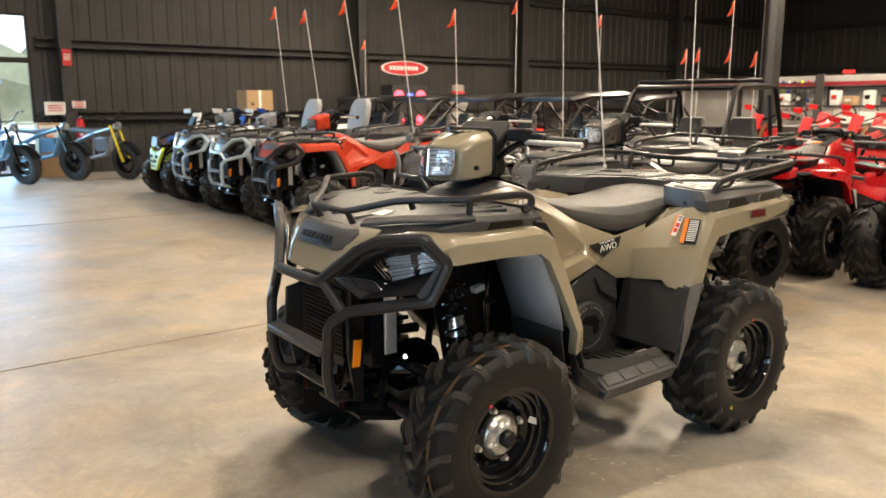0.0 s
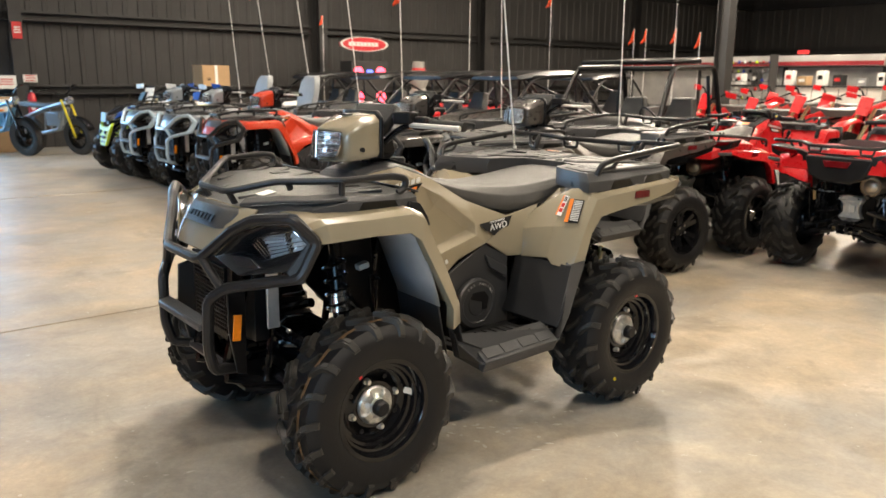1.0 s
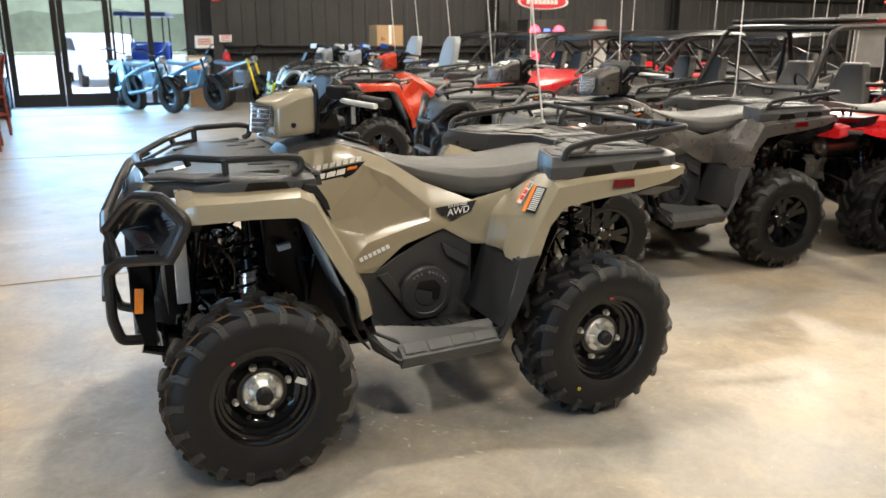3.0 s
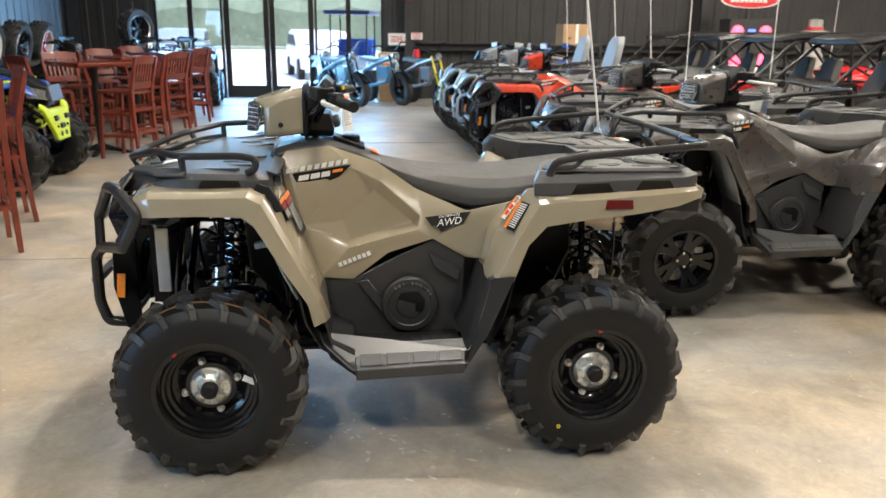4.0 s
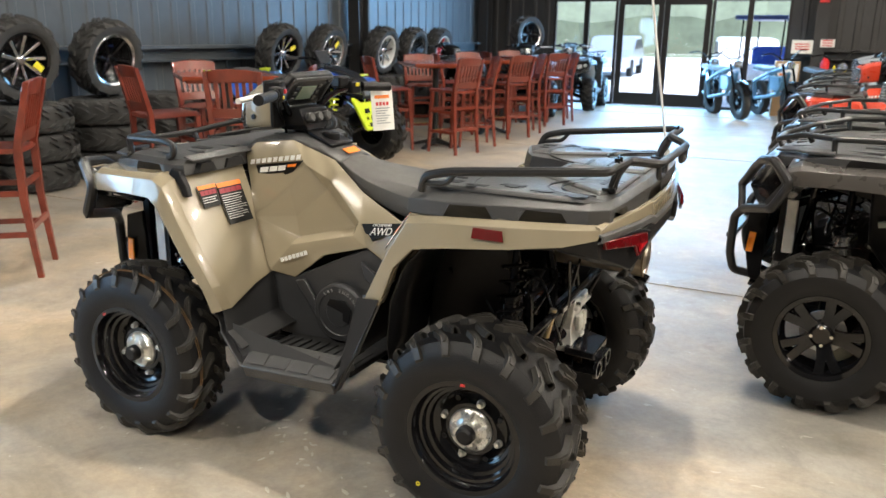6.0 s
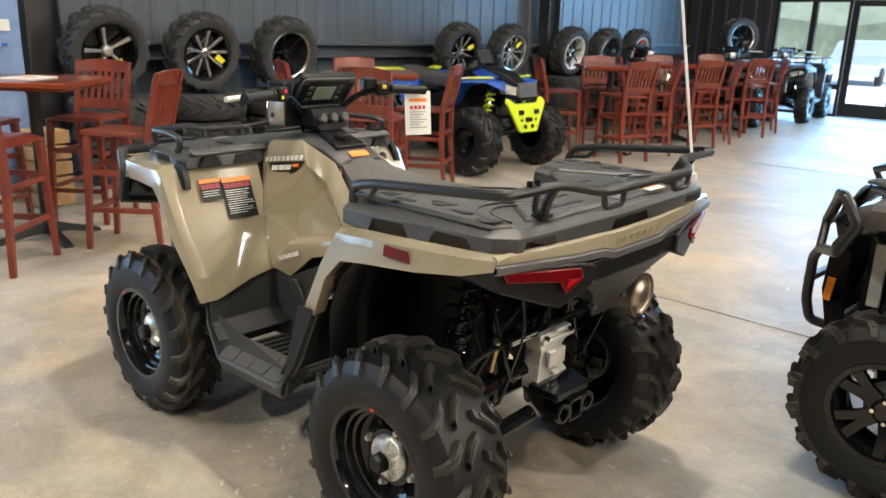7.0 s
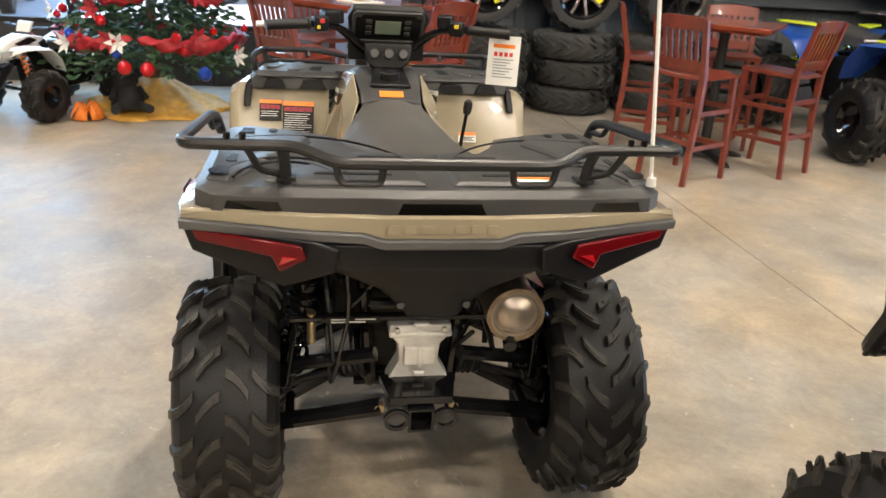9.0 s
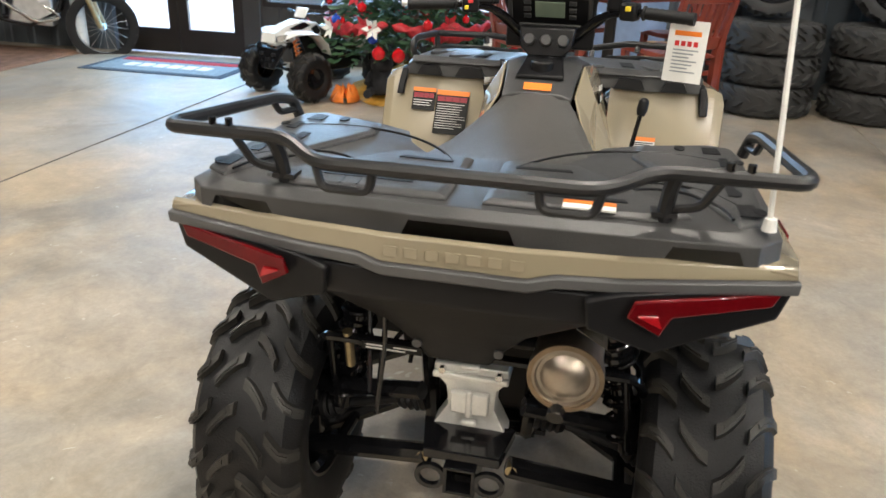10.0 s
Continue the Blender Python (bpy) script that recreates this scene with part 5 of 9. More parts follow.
    # rear deck
    half = [(-0.520, 0.225, 0), (-0.475, 0.30, 0), (-0.428, 0.440, 0), (-0.418, 0.500, 0), (-0.535, 0.514, 0), (-0.556, 0.514, 1), (-0.660, 0.514, 1), (-0.682, 0.514, 0), (-0.752, 0.514, 0), (-0.774, 0.513, 1), (-0.872, 0.512, 1), (-0.894, 0.511, 0), (-0.94, 0.509, 0), (-0.985, 0.470, 0),
            (-0.988, 0.455, 0), (-0.990, 0.440, 1), (-0.998, 0.338, 1), (-0.999, 0.320, 0), (-1.006, 0.10, 0), (-1.008, 0.085, 1)]
    ring = half + [(x, -y, k) for x, y, k in half[::-1]] + [(-0.610, -0.195, 0), (-0.690, -0.14, 0), (-0.690, 0.14, 0), (-0.610, 0.195, 0)]
    bm = BM()
    cx = -0.72
    fall = lambda x: -0.020 * min(1.0, max(0.0, (x + 0.95) / 0.5))
    lo = [(x, y, (0.976 if k else 0.942) + fall(x)) for x, y, k in ring]
    md = [(x, y * 0.998, 0.984 + fall(x)) for x, y, k in ring]
    hi = [(cx + (x - cx) * 0.93, y * 0.935, 0.998) for x, y, k in ring]
    loft(bm, [lo, md, hi])
    deck = part("rear_rack", bm, PLASTIC_GREY, top, "textured grey plastic rear cargo deck", bevel=0.004, sharp=25)
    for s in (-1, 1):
        # Near-black slab put behind the side notches as their shade.
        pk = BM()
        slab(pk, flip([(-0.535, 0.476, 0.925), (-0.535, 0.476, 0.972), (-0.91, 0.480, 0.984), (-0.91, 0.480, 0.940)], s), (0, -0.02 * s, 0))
        part("pocket", pk, RUBBER_AND_SHADE, deck, "dark tie-down pocket")
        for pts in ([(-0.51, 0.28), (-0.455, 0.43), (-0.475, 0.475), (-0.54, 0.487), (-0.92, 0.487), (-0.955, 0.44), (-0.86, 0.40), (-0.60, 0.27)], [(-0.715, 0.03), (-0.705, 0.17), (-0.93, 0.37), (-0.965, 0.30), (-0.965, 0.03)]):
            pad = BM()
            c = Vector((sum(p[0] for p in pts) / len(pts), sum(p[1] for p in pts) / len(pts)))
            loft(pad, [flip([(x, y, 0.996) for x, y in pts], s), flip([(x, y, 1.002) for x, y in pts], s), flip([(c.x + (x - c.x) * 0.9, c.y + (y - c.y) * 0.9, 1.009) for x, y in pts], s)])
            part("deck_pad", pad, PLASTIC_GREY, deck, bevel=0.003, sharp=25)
        # Slots are not cut; near-black plates give their shade.
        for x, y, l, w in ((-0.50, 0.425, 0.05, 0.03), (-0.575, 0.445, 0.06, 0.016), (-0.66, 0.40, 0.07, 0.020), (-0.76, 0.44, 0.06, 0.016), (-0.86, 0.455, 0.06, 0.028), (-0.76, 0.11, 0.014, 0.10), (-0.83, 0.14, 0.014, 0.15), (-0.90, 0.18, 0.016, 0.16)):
            part("deck_slot", slab(BM(), flip([(x, y + w / 2, 1.0094), (x - l, y + w / 2 + 0.006, 1.0094), (x - l - 0.004, y - w / 2, 1.0094), (x - 0.006, y - w / 2, 1.0094)], s), (0, 0, 0.0012)), RUBBER_AND_SHADE, deck)
        # Grooves are black tubes in the pads, their shade put into the colour.
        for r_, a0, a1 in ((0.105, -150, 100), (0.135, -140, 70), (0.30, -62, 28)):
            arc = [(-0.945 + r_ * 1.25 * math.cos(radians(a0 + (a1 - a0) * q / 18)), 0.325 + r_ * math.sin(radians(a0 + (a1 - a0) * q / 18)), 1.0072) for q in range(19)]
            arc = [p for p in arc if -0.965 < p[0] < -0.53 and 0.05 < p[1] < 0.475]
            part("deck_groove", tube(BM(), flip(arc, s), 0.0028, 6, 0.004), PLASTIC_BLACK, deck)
        # Holes are near-black discs on the deck, standing for shade.
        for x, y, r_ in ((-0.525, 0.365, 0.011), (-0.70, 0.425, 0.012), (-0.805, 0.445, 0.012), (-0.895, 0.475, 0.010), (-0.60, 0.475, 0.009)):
            part("deck_hole", lathe(BM(), [(0, 0.0016), (r_, 0.0016), (r_, 0.0), (0, 0.0)], 14, Matrix.Translation((x, y * s, 1.0095)) @ Matrix.Rotation(math.pi / 2, 4, "X") @ Matrix.Diagonal((1.7, 1, 1, 1))), RUBBER_AND_SHADE, deck)
        # Near-black front insert drawn as the shade of a recess.
        part("pocket", slab(BM(), flip([(-0.4495, 0.372, 0.935), (-0.4360, 0.418, 0.935), (-0.4385, 0.412, 0.968), (-0.4490, 0.378, 0.968)], s), (-0.02, 0, 0)), RUBBER_AND_SHADE, deck, "dark tie-down pocket")
    # Near-black boxes give the rear notches their shade.
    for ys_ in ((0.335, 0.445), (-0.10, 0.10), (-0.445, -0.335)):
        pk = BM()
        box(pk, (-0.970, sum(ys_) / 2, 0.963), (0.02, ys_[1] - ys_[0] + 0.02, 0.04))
        part("pocket", pk, RUBBER_AND_SHADE, deck, "dark tie-down pocket")
    r = 0.0125
    bm = BM()
    L = [(-0.462, 0.500, 0.99), (-0.478, 0.510, 1.035), (-0.55, 0.517, 1.052), (-0.95, 0.527, 1.088), (-0.985, 0.515, 1.090), (-0.985, 0.30, 1.088), (-1.055, 0.225, 1.072)]
    tube(bm, L + [(x, -y, z) for x, y, z in L[::-1]], r, 10, 0.035)
    rail = part("rear_rail", bm, STEEL_SATIN, top, "satin black tubular rear rack rail")
    for s in (-1, 1):
        bm = BM()
        tube(bm, flip([(-0.985, 0.33, 1.088), (-0.960, 0.325, 1.05), (-0.945, 0.322, 0.985)], s), r)
        box(bm, (-0.945, 0.322 * s, 1.011), (0.035, 0.04, 0.008))
        part("rail_post", bm, STEEL_SATIN, rail)
        for pts in ([(-0.982, 0.40, 1.085), (-0.96, 0.375, 1.03), (-0.95, 0.335, 1.02)], [(-0.575, 0.517, 1.053), (-0.545, 0.513, 1.018), (-0.478, 0.505, 1.012)], [(-1.052, 0.225, 1.072), (-1.052, 0.215, 1.030), (-1.052, 0.135, 1.030), (-1.052, 0.13, 1.072)]):
            part("tie_loop", tube(BM(), flip(pts, s), r * 0.62, corner=0.015), STEEL_SATIN, rail)
        for y in (0.405, 0.435):
            part("bolt", rod(BM(), (-0.985, y * s, 1.098), (-0.985, y * s, 1.112), 0.007, 8), STEEL_BLACK, rail)

    # tail
    ys = (-0.532, -0.27, -0.165, -0.122, 0.122, 0.165, 0.27, 0.532)
    zl = (0.934, 0.920, 0.917, 0.906, 0.906, 0.917, 0.920, 0.934)
    xs = (-0.978, -1.018, -1.026, -1.032, -1.032, -1.026, -1.018, -0.978)
    bm = BM()
    sheet(bm, [[(x + 0.012, y, 0.954) for x, y in zip(xs, ys)], [(x, y, 0.950) for x, y in zip(xs, ys)], [(x - 0.003, y, z) for x, y, z in zip(xs, ys, zl)], [(x + 0.02, y, z - 0.002) for x, y, z in zip(xs, ys, zl)]])
    tail = part("tail_panel", bm, paint, top, thick=0.006, bevel=0.005, sharp=40)
    for i in range(7):
        y = 0.105 - i * 0.035
        part("embossed_mark", box(BM(), (-1.0385, y, 0.928), (0.0020, 0.022, 0.018), Matrix.Rotation(radians(-5), 4, "Y")), paint, tail)
    bm = BM()
    sheet(bm, [[(x + 0.002, y * 1.008, z + 0.001) for x, y, z in zip(xs, ys, zl)], [(x - 0.011, y * 1.012, z - 0.003) for x, y, z in zip(xs, ys, zl)], [(x - 0.009, y * 1.010, z - 0.022) for x, y, z in zip(xs, ys, zl)], [(x + 0.01, y * 0.99, z - 0.030) for x, y, z in zip(xs, ys, zl)]])
    part("tail_trim", bm, TRIM_GREY, tail, thick=0.006, bevel=0.003, sharp=25)
    for s in (-1, 1):
        b = BM()
        slab(b, flip([(-0.972, 0.536, 0.920), (-1.036, 0.27, 0.900), (-1.046, 0.215, 0.885), (-1.040, 0.222, 0.832), (-1.018, 0.330, 0.792), (-0.980, 0.515, 0.862)], s), (0.12, 0, 0.01))
        hous = part("tail_light_housing", b, PLASTIC_BLACK, top, bevel=0.005)
        l = BM()
        slab(l, flip([(-0.978, 0.514, 0.912), (-1.040, 0.292, 0.896), (-1.042, 0.282, 0.868), (-1.030, 0.336, 0.836), (-1.024, 0.352, 0.868), (-0.982, 0.502, 0.888)], s), (-0.010, 0, 0))
        lens = part("tail_light", l, LENS_RED, hous, "red tail light lens", bevel=0.003)
        l = BM()
        slab(l, flip([(-1.044, 0.300, 0.872), (-1.034, 0.338, 0.852), (-1.036, 0.330, 0.872)], s), (-0.009, 0, 0))
        part("stop_light", l, LENS_STOP, lens, "brighter red stop lens")
    cp = BM()
    sheet(cp, [[(x, -w, z), (x - 0.004, -w * 0.5, z), (x - 0.004, w * 0.5, z), (x, w, z)] for x, z, w in ((-1.028, 0.890, 0.28), (-1.024, 0.835, 0.235), (-0.985, 0.770, 0.125), (-0.955, 0.712, 0.075), (-0.95, 0.685, 0.060), (-0.92, 0.680, 0.055))])
    tp = part("tail_skirt", cp, PLASTIC_BLACK, top, thick=0.01, bevel=0.006, sharp=25)
    for y in (-0.075, 0.075):
        part("screw", rod(BM(), (-0.952, y, 0.722), (-0.968, y, 0.720), 0.009, 10), PLASTIC_GREY, tp)

    # gear lever
    bm = BM()
    tube(bm, [(0.235, -0.265, 0.62), (0.262, -0.285, 0.80), (0.285, -0.305, 0.915)], 0.007)
    lev = part("gear_lever", bm, STEEL_BLACK, top)
    part("knob", lathe(BM(), [(0, 0), (0.012, 0.0), (0.017, 0.02), (0.016, 0.045), (0.008, 0.055), (0, 0.056)], 16, axis_y_to((0.280, -0.302, 0.895), (0.292, -0.310, 0.95))), PLASTIC_BLACK, lev)

    # handlebar, pod and dash
    bm = BM()
    hp = lambda x, w, zt, zb, c, cx: [(x + cx, 0.0, zb), (x, w * 0.92, zb), (x, w, zb + 0.02), (x, w, zt - 0.022), (x, w - c, zt), (x + cx, 0.0, zt + 0.004)]
    loops = []
    for x, w, zt, zb, c, cx in ((0.335, 0.128, 1.238, 1.078, 0.030, 0.0), (0.40, 0.130, 1.226, 1.070, 0.030, 0.01), (0.462, 0.116, 1.192, 1.064, 0.026, 0.048), (0.474, 0.104, 1.182, 1.066, 0.016, 0.055)):
        h = hp(x, w, zt, zb, c, cx)
        loops.append(h + [(x_, -y_, z_) for x_, y_, z_ in h[-2:0:-1]])
    loft(bm, loops)
    pod = part("handlebar_pod", bm, paint, top, bevel=0.007, sharp=30)
    for s in (-1, 1):
        q = [(0.531, 0.010, 1.176), (0.482, 0.092, 1.172), (0.486, 0.096, 1.128), (0.500, 0.090, 1.088), (0.540, 0.012, 1.080)]
        l = BM()
        slab(l, flip(q, s), (0.007, 0.003 * s, 0))
        lens = part("pod_light", l, GLASS_LENS, pod, "clear pod headlight lens", bevel=0.002)
        lens.visible_shadow = False
        rng = random.Random(4)
        ins = BM()
        TL, TR, BL, BR = Vector((0.530, 0.014, 1.172)), Vector((0.483, 0.090, 1.170)), Vector((0.538, 0.014, 1.084)), Vector((0.498, 0.090, 1.090))
        sheet(ins, [flip([TL.lerp(TR, c_ / 7).lerp(BL.lerp(BR, c_ / 7), r_ / 6) + Vector((0.006 * rng.random() - 0.003, 0, 0)) for c_ in range(8)], s) for r_ in range(7)])
        part("reflector", ins, POD_MIRROR, lens, sharp=5)
        for z_ in (1.098, 1.114, 1.130, 1.146, 1.162):
            part("lens_rib", rod(BM(), (0.536, 0.016 * s, z_), (0.495, 0.086 * s, z_ + 0.002), 0.0016, 5), MIRROR, lens)
        fr = BM()
        tube(fr, flip([(x + 0.003, y, z) for x, y, z in q + q[:1]], s), 0.0045, 6, 0.004)
        part("lens_frame", fr, CHROME, lens)
        # The hole is a near-black disc in place of its shade.
        part("pod_hole", rod(BM(), (0.415, 0.122 * s, 1.110), (0.415, 0.134 * s, 1.110), 0.009, 12), RUBBER_AND_SHADE, pod)
    part("pod_vent", box(BM(), (0.40, 0, 1.2335), (0.035, 0.04, 0.006)), PLASTIC_BLACK, pod)
    part("pod_back", slab(BM(), [(0.322, -0.136, 1.075), (0.322, 0.136, 1.075), (0.322, 0.136, 1.225), (0.322, 0.105, 1.250), (0.322, -0.105, 1.250), (0.322, -0.136, 1.225)], (0.016, 0, 0)), PLASTIC_BLACK, pod, bevel=0.006)
    tilt = Matrix.Rotation(radians(-38), 4, "Y")
    dm = Matrix.Translation((0.285, 0, 1.185)) @ tilt
    d = BM()
    slab(d, [dm @ Vector((0.0, y, z)) for y, z in ((-0.142, 0.050), (-0.122, 0.088), (0.122, 0.088), (0.142, 0.050), (0.126, -0.045), (0.090, -0.072), (-0.090, -0.072), (-0.126, -0.045))], dm.to_3x3() @ Vector((0.034, 0, 0)))
    dash = part("dash", d, PLASTIC_BLACK, top, "black instrument pod with a display", bevel=0.008)
    d = BM()
    for y, z, w, h in ((0, 0.078, 0.232, 0.013), (0, -0.052, 0.19, 0.013), (-0.120, 0.014, 0.013, 0.10), (0.120, 0.014, 0.013, 0.10), (-0.108, 0.068, 0.03, 0.018), (0.108, 0.068, 0.03, 0.018)):
        slab(d, [dm @ Vector((-0.006, y + a * w / 2, z + b * h / 2)) for a, b in ((-1, -1), (1, -1), (1, 1), (-1, 1))], dm.to_3x3() @ Vector((0.008, 0, 0)))
    part("dash_rim", d, PLASTIC_GREY, dash, bevel=0.003)
    part("display", slab(BM(), [dm @ Vector((-0.004, y, z)) for y, z in ((-0.045, -0.018), (0.045, -0.018), (0.045, 0.042), (-0.045, 0.042))], dm.to_3x3() @ Vector((0.006, 0, 0))), DISPLAY, dash, "grey-green instrument display", bevel=0.002)
    for y in (-0.068, 0.068):
        for z in (-0.015, 0.012, 0.039):
            part("button", slab(BM(), [dm @ Vector((-0.004, y + a * 0.011, z + b * 0.008)) for a, b in ((-1, -1), (1, -1), (1, 1), (-1, 1))], dm.to_3x3() @ Vector((0.006, 0, 0))), PLASTIC_GREY, dash, bevel=0.002)
    lowd = BM()
    slab(lowd, [(0.245, -0.085, 1.145), (0.245, 0.085, 1.145), (0.225, 0.075, 1.085), (0.235, 0.05, 1.06), (0.235, -0.05, 1.06), (0.225, -0.075, 1.085)], (0.12, 0, 0.0))
    ld = part("switch_panel", lowd, PLASTIC_BLACK, dash, bevel=0.006)
    for y in (-0.05, 0.0, 0.05):
        part("knob", lathe(BM(), [(0, 0.022), (0.014, 0.022), (0.018, 0.016), (0.018, 0), (0, 0)], 16, axis_y_to((0.232, y, 1.108), (0.20, y, 1.118))), PLASTIC_GREY, ld)
    part("steering_column", rod(BM(), (0.33, 0, 0.95), (0.295, 0, 1.13), 0.022), STEEL_BLACK, top)
    for s in (-1, 1):
        bm = BM()
        tube(bm, flip([(0.30, 0.0, 1.115), (0.295, 0.075, 1.115), (0.262, 0.155, 1.190), (0.215, 0.25, 1.205), (0.165, 0.40, 1.200)], s), 0.0115, 10, 0.05)
        barp = part("handlebar", bm, STEEL_BLACK, top)
        a, b = Vector((0.208, 0.272 * s, 1.2045)), Vector((0.162, 0.412 * s, 1.199))
        part("grip", lathe(BM(), [(0, 0), (0.021, 0), (0.021, 0.006), (0.0165, 0.008)] + [(0.0165 + 0.0012 * (i % 2), 0.012 + i * 0.008) for i in range(15)] + [(0.018, 0.136), (0.018, 0.147), (0, 0.147)], 14, axis_y_to(a, b)), RUBBER_AND_SHADE, barp)
        sw = BM()
        box(sw, (0.222, 0.235 * s, 1.205), (0.05, 0.05, 0.05), Matrix.Rotation(radians(20 * s), 4, "Z"))
        box(sw, (0.255, 0.20 * s, 1.225), (0.055, 0.055, 0.045), Matrix.Rotation(radians(20 * s), 4, "Z"))
        swp = part("switch_block", sw, PLASTIC_BLACK, barp, bevel=0.008)
        bt = BM()
        box(bt, (0.196, 0.228 * s, 1.215), (0.008, 0.016, 0.014), Matrix.Rotation(radians(20 * s), 4, "Z"))
        part("switch", bt, DECAL_RED if s > 0 else SWITCH_YELLOW, swp, "red switch" if s > 0 else "yellow switch", bevel=0.002)
        if s > 0:
            bt = BM()
            box(bt, (0.196, 0.240, 1.195), (0.008, 0.012, 0.012), Matrix.Rotation(radians(20), 4, "Z"))
            part("switch", bt, SWITCH_YELLOW, swp, "yellow switch", bevel=0.002)
            lv = BM()
            tube(lv, [(0.262, 0.22, 1.200), (0.262, 0.28, 1.200), (0.215, 0.445, 1.196)], 0.0095, 8, 0.02)
            part("brake_lever", lv, CAST, barp, "bare alloy brake lever")
            mc = BM()
            box(mc, (0.272, 0.195, 1.225), (0.05, 0.075, 0.045), Matrix.Rotation(radians(20), 4, "Z"))
            part("fluid_reservoir", mc, PLASTIC_BLACK, barp, bevel=0.006)
        cb = BM()
        tube(cb, flip([(0.25, 0.19, 1.195), (0.29, 0.15, 1.16), (0.33, 0.06, 1.08), (0.34, 0.03, 1.0)], s), 0.005, 6, 0.06)
        part("cable", cb, PLASTIC_BLACK, barp)
    return top


def on_surface(ob, origin, way, up, lift=0.009):
    """A pose on ob's skin where a ray meets it: x along the writing, y up, z out."""
    o, d = Vector(origin), Vector(way).normalized()
    best = None
    me = ob.data
    for p in me.polygons:
        v = [me.vertices[i].co for i in p.vertices]
        for k in range(1, len(v) - 1):
            e1, e2 = v[k] - v[0], v[k + 1] - v[0]
            h = d.cross(e2)
            det = e1.dot(h)
            if abs(det) < 1e-12:
                continue
            q = o - v[0]
            a = q.dot(h) / det
            r = q.cross(e1)
            b = d.dot(r) / det
            t = e2.dot(r) / det
            if a >= -1e-6 and b >= -1e-6 and a + b <= 1 + 1e-6 and t > 0 and (best is None or t < best[0]):
                best = (t, e1.cross(e2).normalized())
    t, n = best if best else (Vector(o).length * 0.0, -d)
    if n.dot(d) > 0:
        n = -n
    u = Vector(up)
    u = (u - n * u.dot(n)).normalized()
    x = u.cross(n)
    m = Matrix((x, u, n)).transposed().to_4x4()
    m.translation = o + d * t + n * lift
    return m


def card(m, w, h, d=0.002):
    bm = BM()
    bmesh.ops.create_cube(bm, size=1, matrix=m @ Matrix.Diagonal((w, h, d, 1)))
    return bm


def zt_front(x):
    """Height of the front rack's deck."""
    return 0.996 - max(0.0, x - 0.70) * 0.20 + 0.002


def side_mark(owner, s):
    """Slanted bars over a black angular plate on the tank side."""
    m = on_surface(owner, (0.290, 0.6 * s, 0.950), (0, -s, 0), (0.16 * s * s, 0, 1), 0.007)
    m = m @ Matrix(((1.3, 0.45 * s, 0, 0), (0, 1.1, 0, 0), (0, 0, 1, 0), (0, 0, 0, 1)))
    for i in range(9):
        part("decal", bars(BM(), m, [(-0.090 + i * 0.0195, -0.077 + i * 0.0195, 0.018)], 0.015, 0.002), DECAL_WHITE, owner)
    pl = BM()
    slab(pl, [m @ Vector(p) for p in ((-0.070, 0.006, 0.0), (0.092, 0.006, 0.0), (0.064, -0.026, 0.0), (0.040, -0.034, 0.0), (0.03, -0.026, 0.0), (-0.052, -0.026, 0.0))], m.to_3x3() @ Vector((0, 0, 0.002)))
    dk = part("decal", pl, DECAL_BLACK, owner, "black angular decal")
    for a_, b_ in ((-0.05, -0.022), (-0.017, 0.008), (0.012, 0.036)):
        part("decal_bar", bars(BM(), m @ Matrix.Translation((0, 0, 0.002)), [(a_, b_, -0.011)], 0.016, 0.002), DECAL_WHITE, dk)
    part("decal_bar", bars(BM(), m @ Matrix.Translation((0, 0, 0.002)), [(0.042, 0.070, -0.006)], 0.009, 0.002), DECAL_ORANGE, dk)


